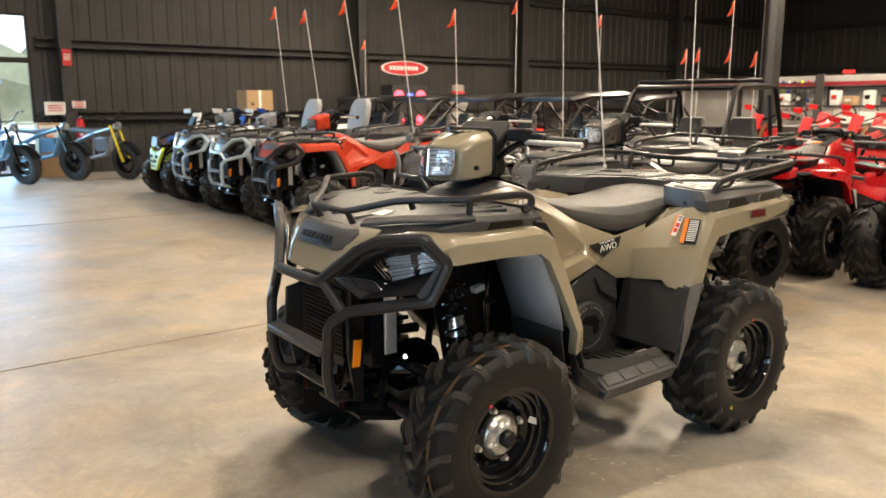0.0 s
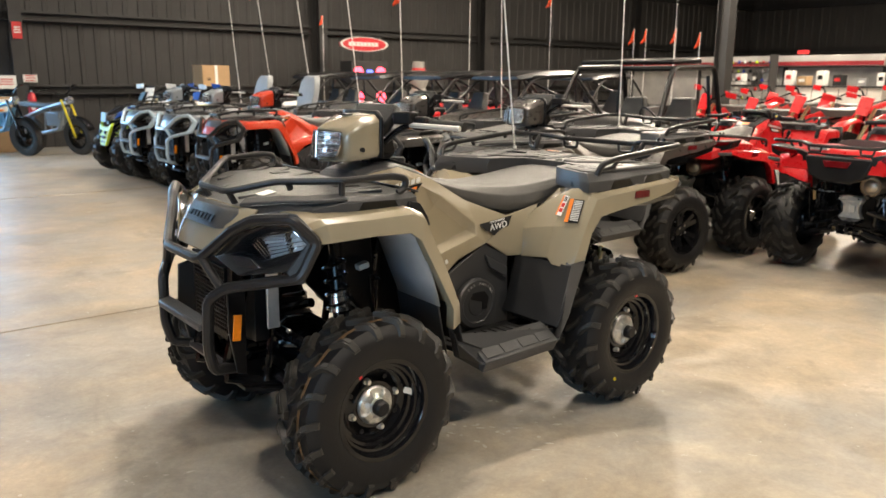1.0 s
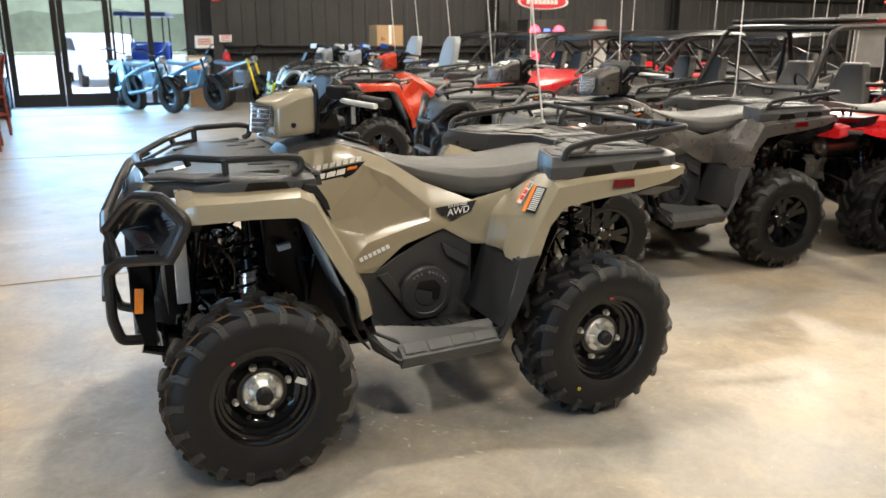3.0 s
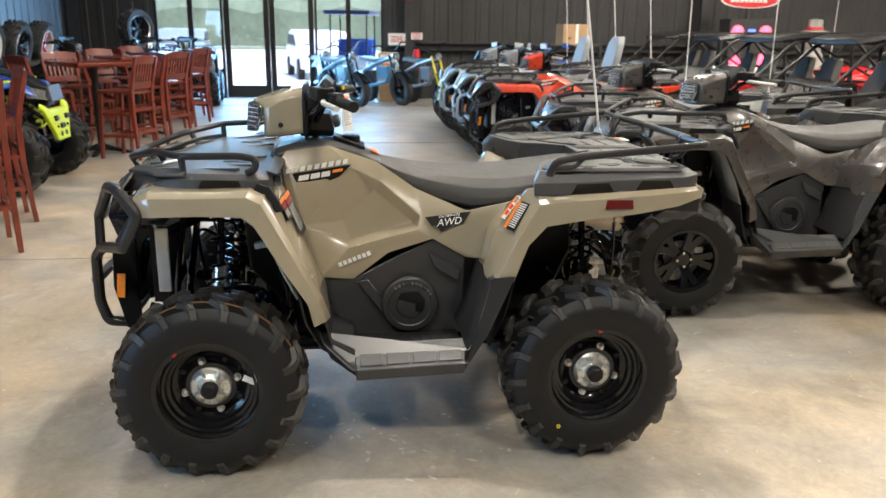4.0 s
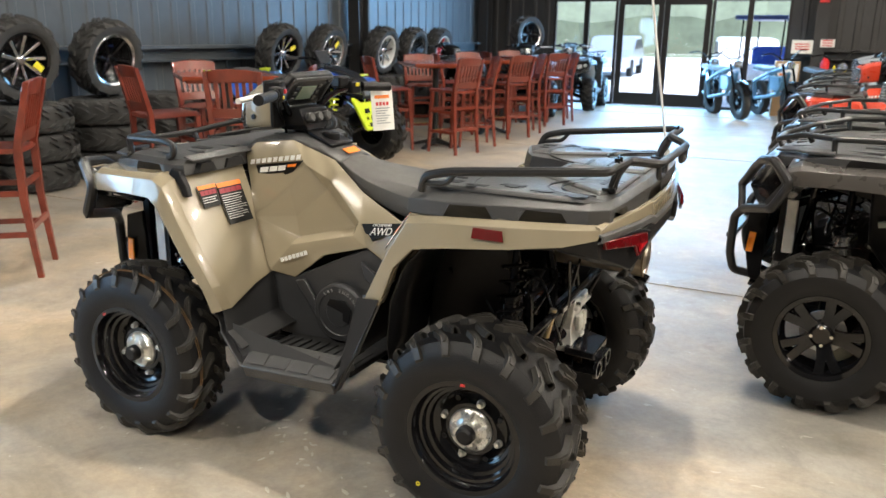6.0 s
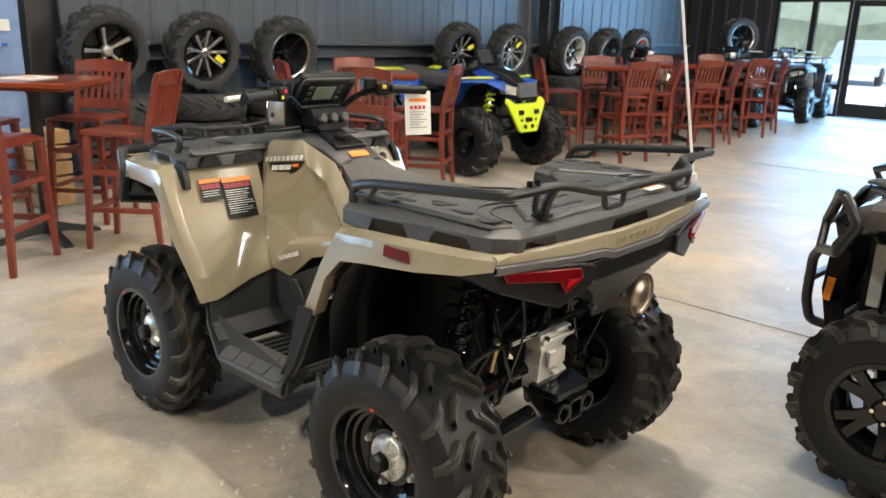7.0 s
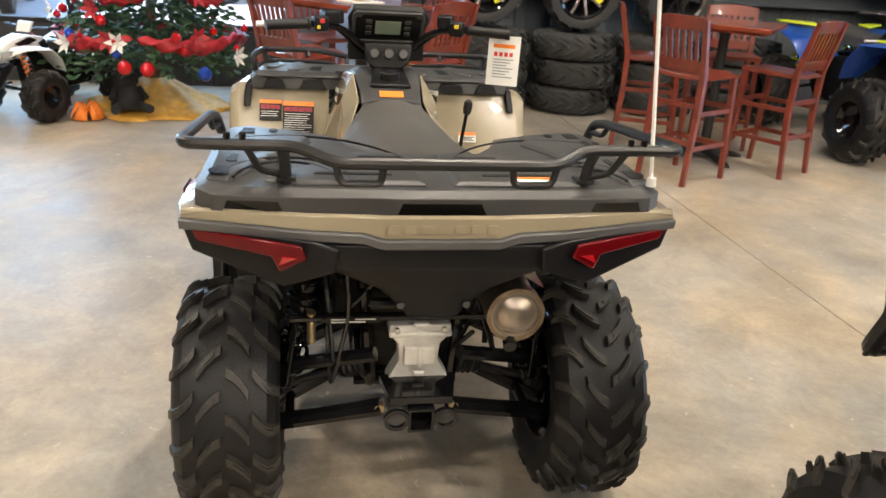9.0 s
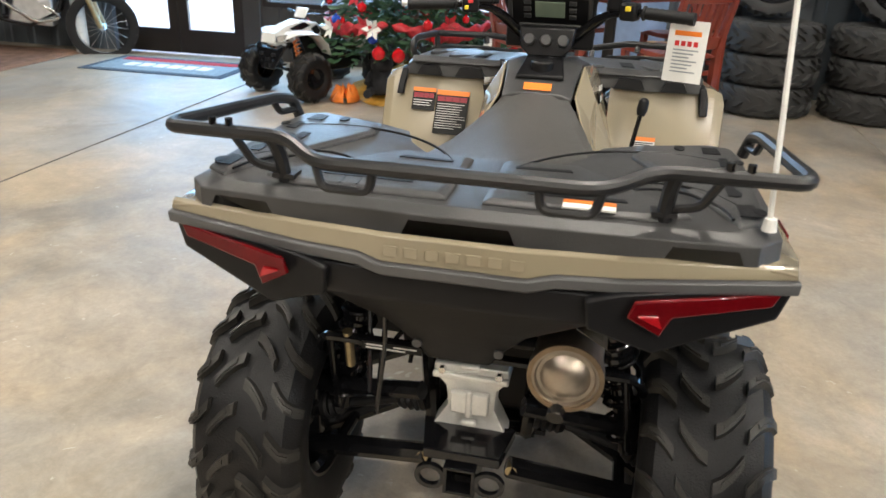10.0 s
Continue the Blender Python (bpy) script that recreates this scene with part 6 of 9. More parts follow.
def atv_decals(top):
    """Decals and labels of the sand-coloured quad; marks of makers become plain bars."""
    side = [o for o in top.children if o.name.startswith("side_panel")]
    ff = [o for o in top.children if o.name.startswith("front_fender")]
    rf = [o for o in top.children if o.name.startswith("rear_fender")]
    for s, owner in ((-1, side[0]), (1, side[1])):
        side_mark(owner, s)
        m = on_surface(owner, (-0.175, 0.6 * s, 0.775), (0, -s, 0), (0.14, 0, 1), 0.013)
        pl = BM()
        slab(pl, [m @ Vector(p) for p in (((-0.084, 0.022, 0), (0.084, 0.022, 0), (0.055, -0.014, 0), (0.030, -0.014, 0), (0.012, -0.038, 0), (-0.012, -0.020, 0), (-0.050, -0.016, 0)) if s < 0 else ((-0.084, 0.022, 0), (0.084, 0.022, 0), (0.052, -0.016, 0), (0.012, -0.020, 0), (-0.030, -0.038, 0), (-0.050, -0.014, 0), (-0.062, -0.012, 0)))], m.to_3x3() @ Vector((0, 0, 0.003)))
        bd = part("badge", pl, DECAL_BLACK, owner, "black badge reading AWD")
        lettering("lettering", "AWD", 0.036, m @ Matrix.Translation((0, -0.006, 0.0040)), DECAL_WHITE, bd, 0.3)
        lettering("lettering", "ON DEMAND", 0.0125, m @ Matrix.Translation((0.004, 0.0160, 0.0040)), DECAL_WHITE, bd, 0.2)
        m = on_surface(owner, (0.165, 0.6 * s, 0.650), (0, -s, 0), (0.38 * s, 0, 1), 0.010)
        for i in range(7):
            part("decal", bars(BM(), m, [(-0.062 + i * 0.0180, -0.049 + i * 0.0180, 0)], 0.015, 0.002), DECAL_WHITE, owner)
    # warning labels on the leg shields
    for y, z, w, h, head in ((0.412, 0.868, 0.080, 0.076, 0.013), (0.312, 0.832, 0.112, 0.148, 0.016)):
        m = on_surface(ff[1], (-0.3, y, z), (1, 0, 0), (0, 0, 1))
        lab = part("warning_label", card(m, w, h), DECAL_BLACK, ff[1], "black warning label with an orange head")
        m = m @ Matrix.Translation((0, 0, 0.001))
        part("label_head", bars(BM(), m, [(-w / 2, w / 2, h / 2 - head / 2)], head), DECAL_ORANGE, lab)
        sq = [(-w / 2 + 0.004 + i * (w - 0.008) / 4, -w / 2 + 0.002 + (i + 1) * (w - 0.008) / 4, h / 2 - head - 0.013) for i in range(4)] if w > 0.06 else [(-0.016, 0.016, 0.006)]
        part("pictogram", bars(BM(), m, sq, 0.016 if w > 0.06 else 0.024), DECAL_MAROON, lab)
        rng = random.Random(3)
        y0 = h / 2 - head - (0.030 if w > 0.06 else 0.032)
        part("print", bars(BM(), m, [(-w / 2 + 0.005, w / 2 - 0.005 - rng.random() * w * 0.3, y0 - i * 0.0082) for i in range(max(2, int((y0 + h / 2 - 0.004) / 0.0082)))], 0.0018), DECAL_WHITE, lab)
    m = on_surface(ff[0], (-0.3, -0.325, 0.790), (1, 0, 0), (0, 0, 1))
    lab = part("warning_label", card(m, 0.068, 0.038), PAPER, ff[0], "white warning label with an orange head")
    m = m @ Matrix.Translation((0, 0, 0.001))
    part("label_head", bars(BM(), m, [(-0.034, 0.034, 0.0125)], 0.013), DECAL_ORANGE, lab)
    part("print", bars(BM(), m, [(-0.028, 0.028, 0.0), (-0.028, 0.02, -0.006), (-0.028, 0.026, -0.012)], 0.003), DECAL_BLACK, lab)
    m = on_surface(rf[1], (0.3, 0.470, 0.846), (-1, 0, 0), (0, 0.02, 1))
    lab = part("warning_label", card(m, 0.060, 0.104), DECAL_BLACK, rf[1], "black and orange warning label")
    m = m @ Matrix.Translation((0, 0, 0.001))
    part("label_head", bars(BM(), m, [(-0.030, -0.014, 0)], 0.104), DECAL_ORANGE, lab)
    part("print", bars(BM(), m, [(-0.010, 0.026, 0.044 - i * 0.0076) for i in range(12)], 0.0034), DECAL_WHITE, lab)
    m = on_surface(rf[1], (0.3, 0.412, 0.862), (-1, 0, 0), (0, 0.16, 1))
    lab = part("warning_label", card(m, 0.024, 0.092), PAPER, rf[1], "narrow white and red label")
    m = m @ Matrix.Translation((0, 0, 0.001))
    part("label_head", bars(BM(), m, [(-0.012, -0.006, 0)], 0.092), DECAL_ORANGE, lab)
    part("pictogram", bars(BM(), m, [(-0.004, 0.010, -0.022), (-0.004, 0.010, 0.002)], 0.018), DECAL_RED, lab)
    part("print", bars(BM(), m, [(-0.004, 0.010, 0.022 + i * 0.006) for i in range(4)], 0.003), DECAL_BLACK, lab)
    deck = [o for o in top.children if o.name.startswith("rear_rack")][0]
    lab = part("warning_label", box(BM(), (-0.955, -0.205, 1.0115), (0.035, 0.085, 0.003)), PAPER, deck, "white load label with an orange head")
    part("label_head", box(BM(), (-0.944, -0.205, 1.0137), (0.013, 0.085, 0.0015)), DECAL_ORANGE, lab)
    rack = [o for o in top.children if o.name.startswith("front_rack")][0]
    part("warning_label", card(Matrix.Translation((0.80, 0.115, zt_front(0.80) + 0.0045)) @ Matrix.Rotation(0.196, 4, "Y"), 0.05, 0.06), PAPER, rack, "small white label on the rack")
    m = frame_at((0.983, 0, 0.910), (0, 1, 0), (-0.75, 0, 1))
    for i in range(7):
        part("decal", bars(BM(), m, [(-0.098 + i * 0.029, -0.078 + i * 0.029, 0)], 0.022, 0.003), PLASTIC_BLACK, rack)
    # hang tag on the right grip
    g = Vector((0.185, -0.400, 1.198))
    tag = part("hang_tag", card(frame_at(g + Vector((0.0, 0.0, -0.090)), (-0.38, -1, 0), (0.12, 0, 1)), 0.112, 0.17, 0.0015), PAPER, top, "white printed hang tag on the grip")
    m = frame_at(g + Vector((0.0, 0.0, -0.090)), (-0.38, -1, 0), (0.12, 0, 1))
    if (m.to_3x3() @ Vector((0, 0, 1))).x > 0:
        m = m @ Matrix.Rotation(math.pi, 4, "Y")
    m = m @ Matrix.Translation((0, 0, 0.0008))
    part("print", bars(BM(), m, [(-0.038, 0.038, 0.050)], 0.013), DECAL_ORANGE, tag)
    part("print", bars(BM(), m, [(-0.034 + i * 0.018, -0.022 + i * 0.018, 0.022) for i in range(4)], 0.014), DECAL_RED, tag)
    part("print", bars(BM(), m, [(-0.036, 0.036 - 0.012 * (i % 3), 0.004 - i * 0.010) for i in range(7)], 0.004), LINER_GREY, tag)
    part("tie", tube(BM(), [g + Vector((-0.002, 0, -0.015)), g + Vector((-0.02, 0, 0.01)), g + Vector((0.0, 0, 0.032))], 0.002, 5, 0.01), PLASTIC_BLACK, tag)
    # paper sticker and paint dots on the wheels
    wh = [o for o in top.children if o.name.startswith("wheel")]
    wl = wh[2]
    for h_ in (0.050, 0.058):
        part("mould_line", lathe(BM(), [(0.2955, h_ - 0.001), (0.2985, h_ - 0.001), (0.2985, h_ + 0.001), (0.2955, h_ + 0.001)], 64, closed=True), MOULD_BROWN, wl, "thin brown mould line round the tread")
    part("paint_dot", lathe(BM(), [(0.004, 0.0), (0.007, 0.0), (0.007, 0.002), (0.004, 0.002)], 12, Matrix.Translation((0.13, 0.1285, -0.17)), closed=True), SWITCH_YELLOW, wh[0], "small yellow paint ring on the sidewall")
    part("sticker", card(Matrix.Translation((-0.118, 0.053, -0.055)) @ Matrix.Rotation(radians(-90), 4, "X") @ Matrix.Rotation(0.5, 4, "Z"), 0.020, 0.05), PAPER, wl, "small white barcode sticker")


hero = thing("quad_bike", Matrix(), "sand-coloured utility quad bike with black racks and bumper", "quad bike")
atv_body(hero, PAINT_TAN)
atv_decals(hero)

# ---- the row of quads ----
quad2 = thing("quad_bike", Matrix(), "dark titanium-grey utility quad bike with black cast wheels", "quad bike", "row of quads")
atv_body(quad2, PAINT_GREY, "alloy", decals=False)
for s, owner in zip((-1, 1), [o for o in quad2.children if o.name.startswith("side_panel")]):
    side_mark(owner, s)
quad2.matrix_world = pose(-2.22, -1.27, 0, 0, 0, -4)
ROW = [
    (-2.25, -2.60, -3, PAINT_GREY, "dark grey utility quad bike in the parked row"),
    (-2.15, -5.10, -2, PAINT_ORANGE, "bright orange utility quad bike in the parked row"),
    (-2.20, -6.50, -1, PAINT_SILVER, "silver utility quad bike in the parked row"),
    (-2.20, -7.80, -1, PAINT_SILVER, "silver utility quad bike near the end of the row"),
]
for x, y, a, paint, label in ROW:
    q = copy_thing(quad2, pose(x, y, 0, 0, 0, a))
    tagged(q, label)
    recolour(q, {"titanium_grey_paint": paint})
    if paint is PAINT_SILVER:
        for o in q.children:
            if o.name.startswith("bumper"):
                recolour(o, {"satin_black_tube": PAINT_ICE})


def red_quad(at):
    """A red utility quad with a rounded cowl, bare rear rail and a black tail box."""
    q = copy_thing(quad2, at)
    for o in [o for o in q.children_recursive if o.name.startswith("rear_rack") or (o.parent and o.parent.name.startswith("rear_rack"))]:
        bpy.data.objects.remove(o)
    tagged(q, "bright red utility quad bike with a black rear rail", group="red quads")
    recolour(q, {"titanium_grey_paint": PAINT_RED})
    for o in q.children:
        if o.name.startswith("rear_rail"):
            o.matrix_basis = Matrix.Translation((0.03, 0, -0.135)) @ o.matrix_basis
        if o.name.startswith("rear_fender") or o.name.startswith("tail_panel"):
            o.matrix_basis = Matrix.Translation((0, 0, -0.10)) @ o.matrix_basis
        if o.name.split(".")[0] in ("handlebar_pod", "dash", "handlebar", "steering_column"):
            o.matrix_basis = Matrix.Translation((0.0, 0, -0.15)) @ o.matrix_basis
        if o.name.startswith("handlebar_pod"):
            recolour(o, {"titanium_grey_paint": PLASTIC_BLACK, "red_plastic": PLASTIC_BLACK})
            o.material_slots[0].link = "OBJECT"
            o.material_slots[0].material = PLASTIC_BLACK
    bm = BM()
    loft(bm, [[(x, -w, z - 0.10), (x, -w, z - 0.035), (x, -w * 0.80, z), (x, -w * 0.35, z + 0.016), (x, 0, z - 0.004), (x, w * 0.35, z + 0.016), (x, w * 0.80, z), (x, w, z - 0.035), (x, w, z - 0.10)] for x, w, z in ((-0.42, 0.36, 0.84), (-0.55, 0.46, 0.905), (-0.80, 0.50, 0.925), (-0.97, 0.47, 0.91), (-1.035, 0.40, 0.865))])
    cowl = part("rear_cowl", bm, PAINT_RED, q, "rounded glossy red rear cowl", bevel=0.008, sharp=35)
    lab = part("label", box(BM(), (-0.98, 0.16, 0.918), (0.05, 0.12, 0.02)), PAPER, cowl, "white label on the cowl")
    bm = BM()
    slab(bm, [(-1.045, -0.24, 0.875), (-1.045, 0.24, 0.875), (-1.06, 0.19, 0.74), (-1.06, 0.10, 0.70), (-1.06, -0.10, 0.70), (-1.06, -0.19, 0.74)], (0.10, 0, 0))
    tb = part("tail_box", bm, PLASTIC_BLACK, q, "black tail box", bevel=0.015)
    part("tail_light", slab(BM(), [(-1.048, -0.10, 0.845), (-1.048, 0.10, 0.845), (-1.056, 0.075, 0.80), (-1.056, -0.075, 0.80)], (-0.010, 0, 0)), LENS_RED, tb, "red tail light lens", bevel=0.004)
    return q


for x, y, a in ((-4.45, -1.25, 180), (-4.42, 0.16, 178)):
    red_quad(pose(x, y, 0, 0, 0, a))

# ---- sport quads ----


def sport_quad(at, plastics, bumper_mat, spring_mat, label):
    """A sport quad: tall shocks, short fenders, wide tyres. x ahead, y left."""
    top = thing("sport_quad", at, label, "quad bike", "sport quads")
    ty = None
    for x, s, hw in ((0.60, 1, 0.12), (0.60, -1, 0.12), (-0.60, 1, 0.14), (-0.60, -1, 0.14)):
        o = hw * 0.84
        w = lathe(BM(), [(0.118, -o), (0.138, -o), (0.125, -o + 0.03), (0.122, o - 0.03), (0.138, o), (0.12, o), (0.10, o - 0.04), (0.04, o - 0.06), (0.035, o - 0.03), (0, o - 0.03)], 28)
        wheel = part("wheel", w, STEEL_BLACK, top, at=Matrix.Translation((x, 0.47 * s, 0.29)) @ (Matrix() if s > 0 else HALF_TURN))
        fit_tyre(wheel, 0.29, hw, 0.13, 12, 0.020, 36)
    part("engine", slab(BM(), [(0.35, -0.13, 0.28), (0.40, -0.13, 0.55), (0.10, -0.13, 0.66), (-0.45, -0.13, 0.60), (-0.55, -0.13, 0.36), (-0.30, -0.13, 0.26)], (0, 0.26, 0)), PLASTIC_BLACK, top, bevel=0.02)
    fr = BM()
    for s in (-1, 1):
        tube(fr, flip([(0.85, 0.10, 0.42), (0.45, 0.12, 0.28), (-0.45, 0.12, 0.28), (-0.70, 0.10, 0.55), (-0.20, 0.10, 0.66), (0.45, 0.10, 0.74), (0.85, 0.10, 0.46)], s), 0.016)
        for x in (0.60, -0.60):
            tube(fr, flip([(x + 0.10, 0.12, 0.36), (x, 0.40, 0.28), (x - 0.12, 0.12, 0.36)], s), 0.013, corner=0.04)
    part("frame", fr, STEEL_BLACK, top)
    for s in (-1, 1):
        for x in (0.60, -0.60):
            a, b = Vector((x - 0.04, 0.16 * s, 0.74)), Vector((x, 0.34 * s, 0.33))
            sh = part("shock", rod(BM(), a, b, 0.016), CHROME, top)
            part("spring", coil(BM(), a + (b - a) * 0.1, a + (b - a) * 0.75, 0.036, 0.008, 6), spring_mat, sh, "coloured coil spring")
        # front fender
        bm = BM()
        sheet(bm, [flip([(x, y0, z0), (x, (y0 + y1) / 2, z1 + 0.02), (x - 0.01, y1, z1)], s) for x, y0, z0, y1, z1 in ((0.76, 0.12, 0.72, 0.20, 0.70), (0.66, 0.14, 0.79, 0.36, 0.78), (0.48, 0.15, 0.80, 0.52, 0.78), (0.34, 0.15, 0.76, 0.50, 0.66), (0.26, 0.16, 0.66, 0.46, 0.52))])
        part("front_fender", bm, plastics, top, thick=0.008, bevel=0.01, sharp=40)
        bm = BM()
        sheet(bm, [flip([(x, y0, z0), (x, (y0 + y1) / 2, z1 + 0.015), (x, y1, z1)], s) for x, y0, z0, y1, z1 in ((-0.26, 0.13, 0.62, 0.42, 0.55), (-0.36, 0.13, 0.76, 0.50, 0.72), (-0.60, 0.13, 0.82, 0.52, 0.80), (-0.82, 0.12, 0.82, 0.40, 0.78))])
        part("rear_fender", bm, plastics, top, thick=0.008, bevel=0.01, sharp=40)
        if bumper_mat is PAINT_LIME:
            for pts, mat_ in (([(0.60, 0.20, 0.806), (0.55, 0.40, 0.806), (0.50, 0.42, 0.806), (0.54, 0.19, 0.808)], PAINT_LIME), ([(0.47, 0.22, 0.806), (0.43, 0.45, 0.797), (0.41, 0.45, 0.792), (0.44, 0.21, 0.802)], PAINT_WHITE), ([(-0.45, 0.22, 0.815), (-0.62, 0.46, 0.828), (-0.70, 0.44, 0.828), (-0.56, 0.20, 0.830)], PAINT_LIME)):
                part("graphic", slab(BM(), flip(pts, s), (0, 0, 0.014)), mat_, top, "bright slanted graphic", bevel=0.003)
        hl = BM()
        slab(hl, flip([(0.80, 0.10, 0.74), (0.74, 0.22, 0.77), (0.74, 0.21, 0.69), (0.80, 0.10, 0.67)], s), (-0.06, 0, 0))
        part("headlight", hl, LENS_CLEAR, top, "clear headlight lens", bevel=0.004)
        bm = BM()
        tube(bm, flip([(0.30, 0.0, 0.93), (0.28, 0.12, 0.97), (0.20, 0.38, 0.97)], s), 0.011, 8, 0.04)
        hb = part("handlebar", bm, STEEL_BLACK, top)
        part("grip", rod(BM(), (0.236, 0.26 * s, 0.97), (0.20, 0.385 * s, 0.97), 0.017), RUBBER_AND_SHADE, hb)
    bm = BM()
    loft(bm, [[(x, -w, z0), (x, -w * 0.8, z1), (x, w * 0.8, z1), (x, w, z0)] for x, w, z0, z1 in ((0.78, 0.08, 0.62, 0.76), (0.62, 0.12, 0.66, 0.85), (0.40, 0.14, 0.66, 0.90), (0.16, 0.12, 0.62, 0.86), (0.06, 0.10, 0.60, 0.78))])
    cw = part("tank_cowl", bm, PLASTIC_BLACK if bumper_mat is PAINT_LIME else plastics, top, bevel=0.012)
    for s in (-1, 1):
        part("graphic", slab(BM(), flip([(0.60, 0.118, 0.82), (0.40, 0.130, 0.88), (0.30, 0.132, 0.84), (0.52, 0.136, 0.77)], s), (0, 0.012 * s, 0)), plastics if bumper_mat is PAINT_LIME else bumper_mat, cw, "bright slanted graphic")
        part("graphic", slab(BM(), flip([(0.28, 0.130, 0.80), (0.20, 0.128, 0.84), (0.14, 0.124, 0.76), (0.20, 0.130, 0.70)], s), (0, 0.012 * s, 0)), PLASTIC_BLACK, cw)
        part("shroud", slab(BM(), flip([(0.50, 0.15, 0.72), (0.28, 0.17, 0.74), (0.16, 0.16, 0.56), (0.40, 0.16, 0.52)], s), (0, 0.02 * s, 0)), PLASTIC_BLACK, top, bevel=0.006)
    bm = BM()
    loft(bm, [[(x, -w, z0), (x, -w, z1 - 0.02), (x, -w * 0.7, z1), (x, w * 0.7, z1), (x, w, z1 - 0.02), (x, w, z0)] for x, w, z0, z1 in ((0.14, 0.09, 0.72, 0.82), (-0.05, 0.12, 0.70, 0.80), (-0.30, 0.15, 0.72, 0.81), (-0.62, 0.14, 0.78, 0.86))])
    part("seat", bm, VINYL, top, bevel=0.01)
    bm = BM()
    slab(bm, [(0.80, 0.24, 0.65), (0.82, 0.27, 0.61), (0.86, 0.12, 0.36), (0.86, -0.12, 0.36), (0.82, -0.27, 0.61), (0.80, -0.24, 0.65), (0.825, -0.15, 0.60), (0.825, 0.15, 0.60)], (-0.04, 0, 0.01))
    bp = part("bumper", bm, bumper_mat, top, "moulded front bumper", bevel=0.012)
    for y, z, w in ((0.0, 0.47, 0.09), (0.11, 0.535, 0.06), (-0.11, 0.535, 0.06), (0.05, 0.41, 0.05), (-0.05, 0.41, 0.05)):
        part("bumper_opening", box(BM(), (0.846, y, z), (0.02, w, 0.04), Matrix.Rotation(radians(-7), 4, "Y")), PLASTIC_BLACK, bp, bevel=0.006)
    st = BM()
    slab(st, [(0.815, -0.12, 0.78), (0.815, 0.12, 0.78), (0.835, 0.13, 0.66), (0.835, -0.13, 0.66)], (-0.02, 0, 0))
    part("front_panel", st, TRIM_GREY if bumper_mat is PAINT_LIME else plastics, top, bevel=0.006)
    part("number_pod", slab(BM(), [(0.36, -0.09, 0.92), (0.36, 0.09, 0.92), (0.30, 0.10, 1.03), (0.30, -0.10, 1.03)], (-0.03, 0, 0)), PLASTIC_BLACK if bumper_mat is PAINT_LIME else plastics, top, bevel=0.006)
    return top


sport_quad(pose(3.78, -4.68, 0, 0, 0, 180) @ Matrix.Scale(1.18, 4), PAINT_BLUE, PAINT_LIME, PAINT_LIME, "blue and lime sport quad with a lime bumper")
sport_quad(pose(4.42, 2.36, 0, 0, 0, 152) @ Matrix.Scale(0.70, 4), PAINT_WHITE, STEEL_BLACK, DECAL_ORANGE, "white and orange youth sport quad by the entrance")
sport_quad(pose(-2.20, -9.20, 0, 0, 0, -2) @ Matrix.Scale(1.12, 4), PAINT_BLUE, PAINT_LIME, PAINT_LIME, "blue and lime sport quad at the end of the row")

# ---- side-by-side vehicles ----


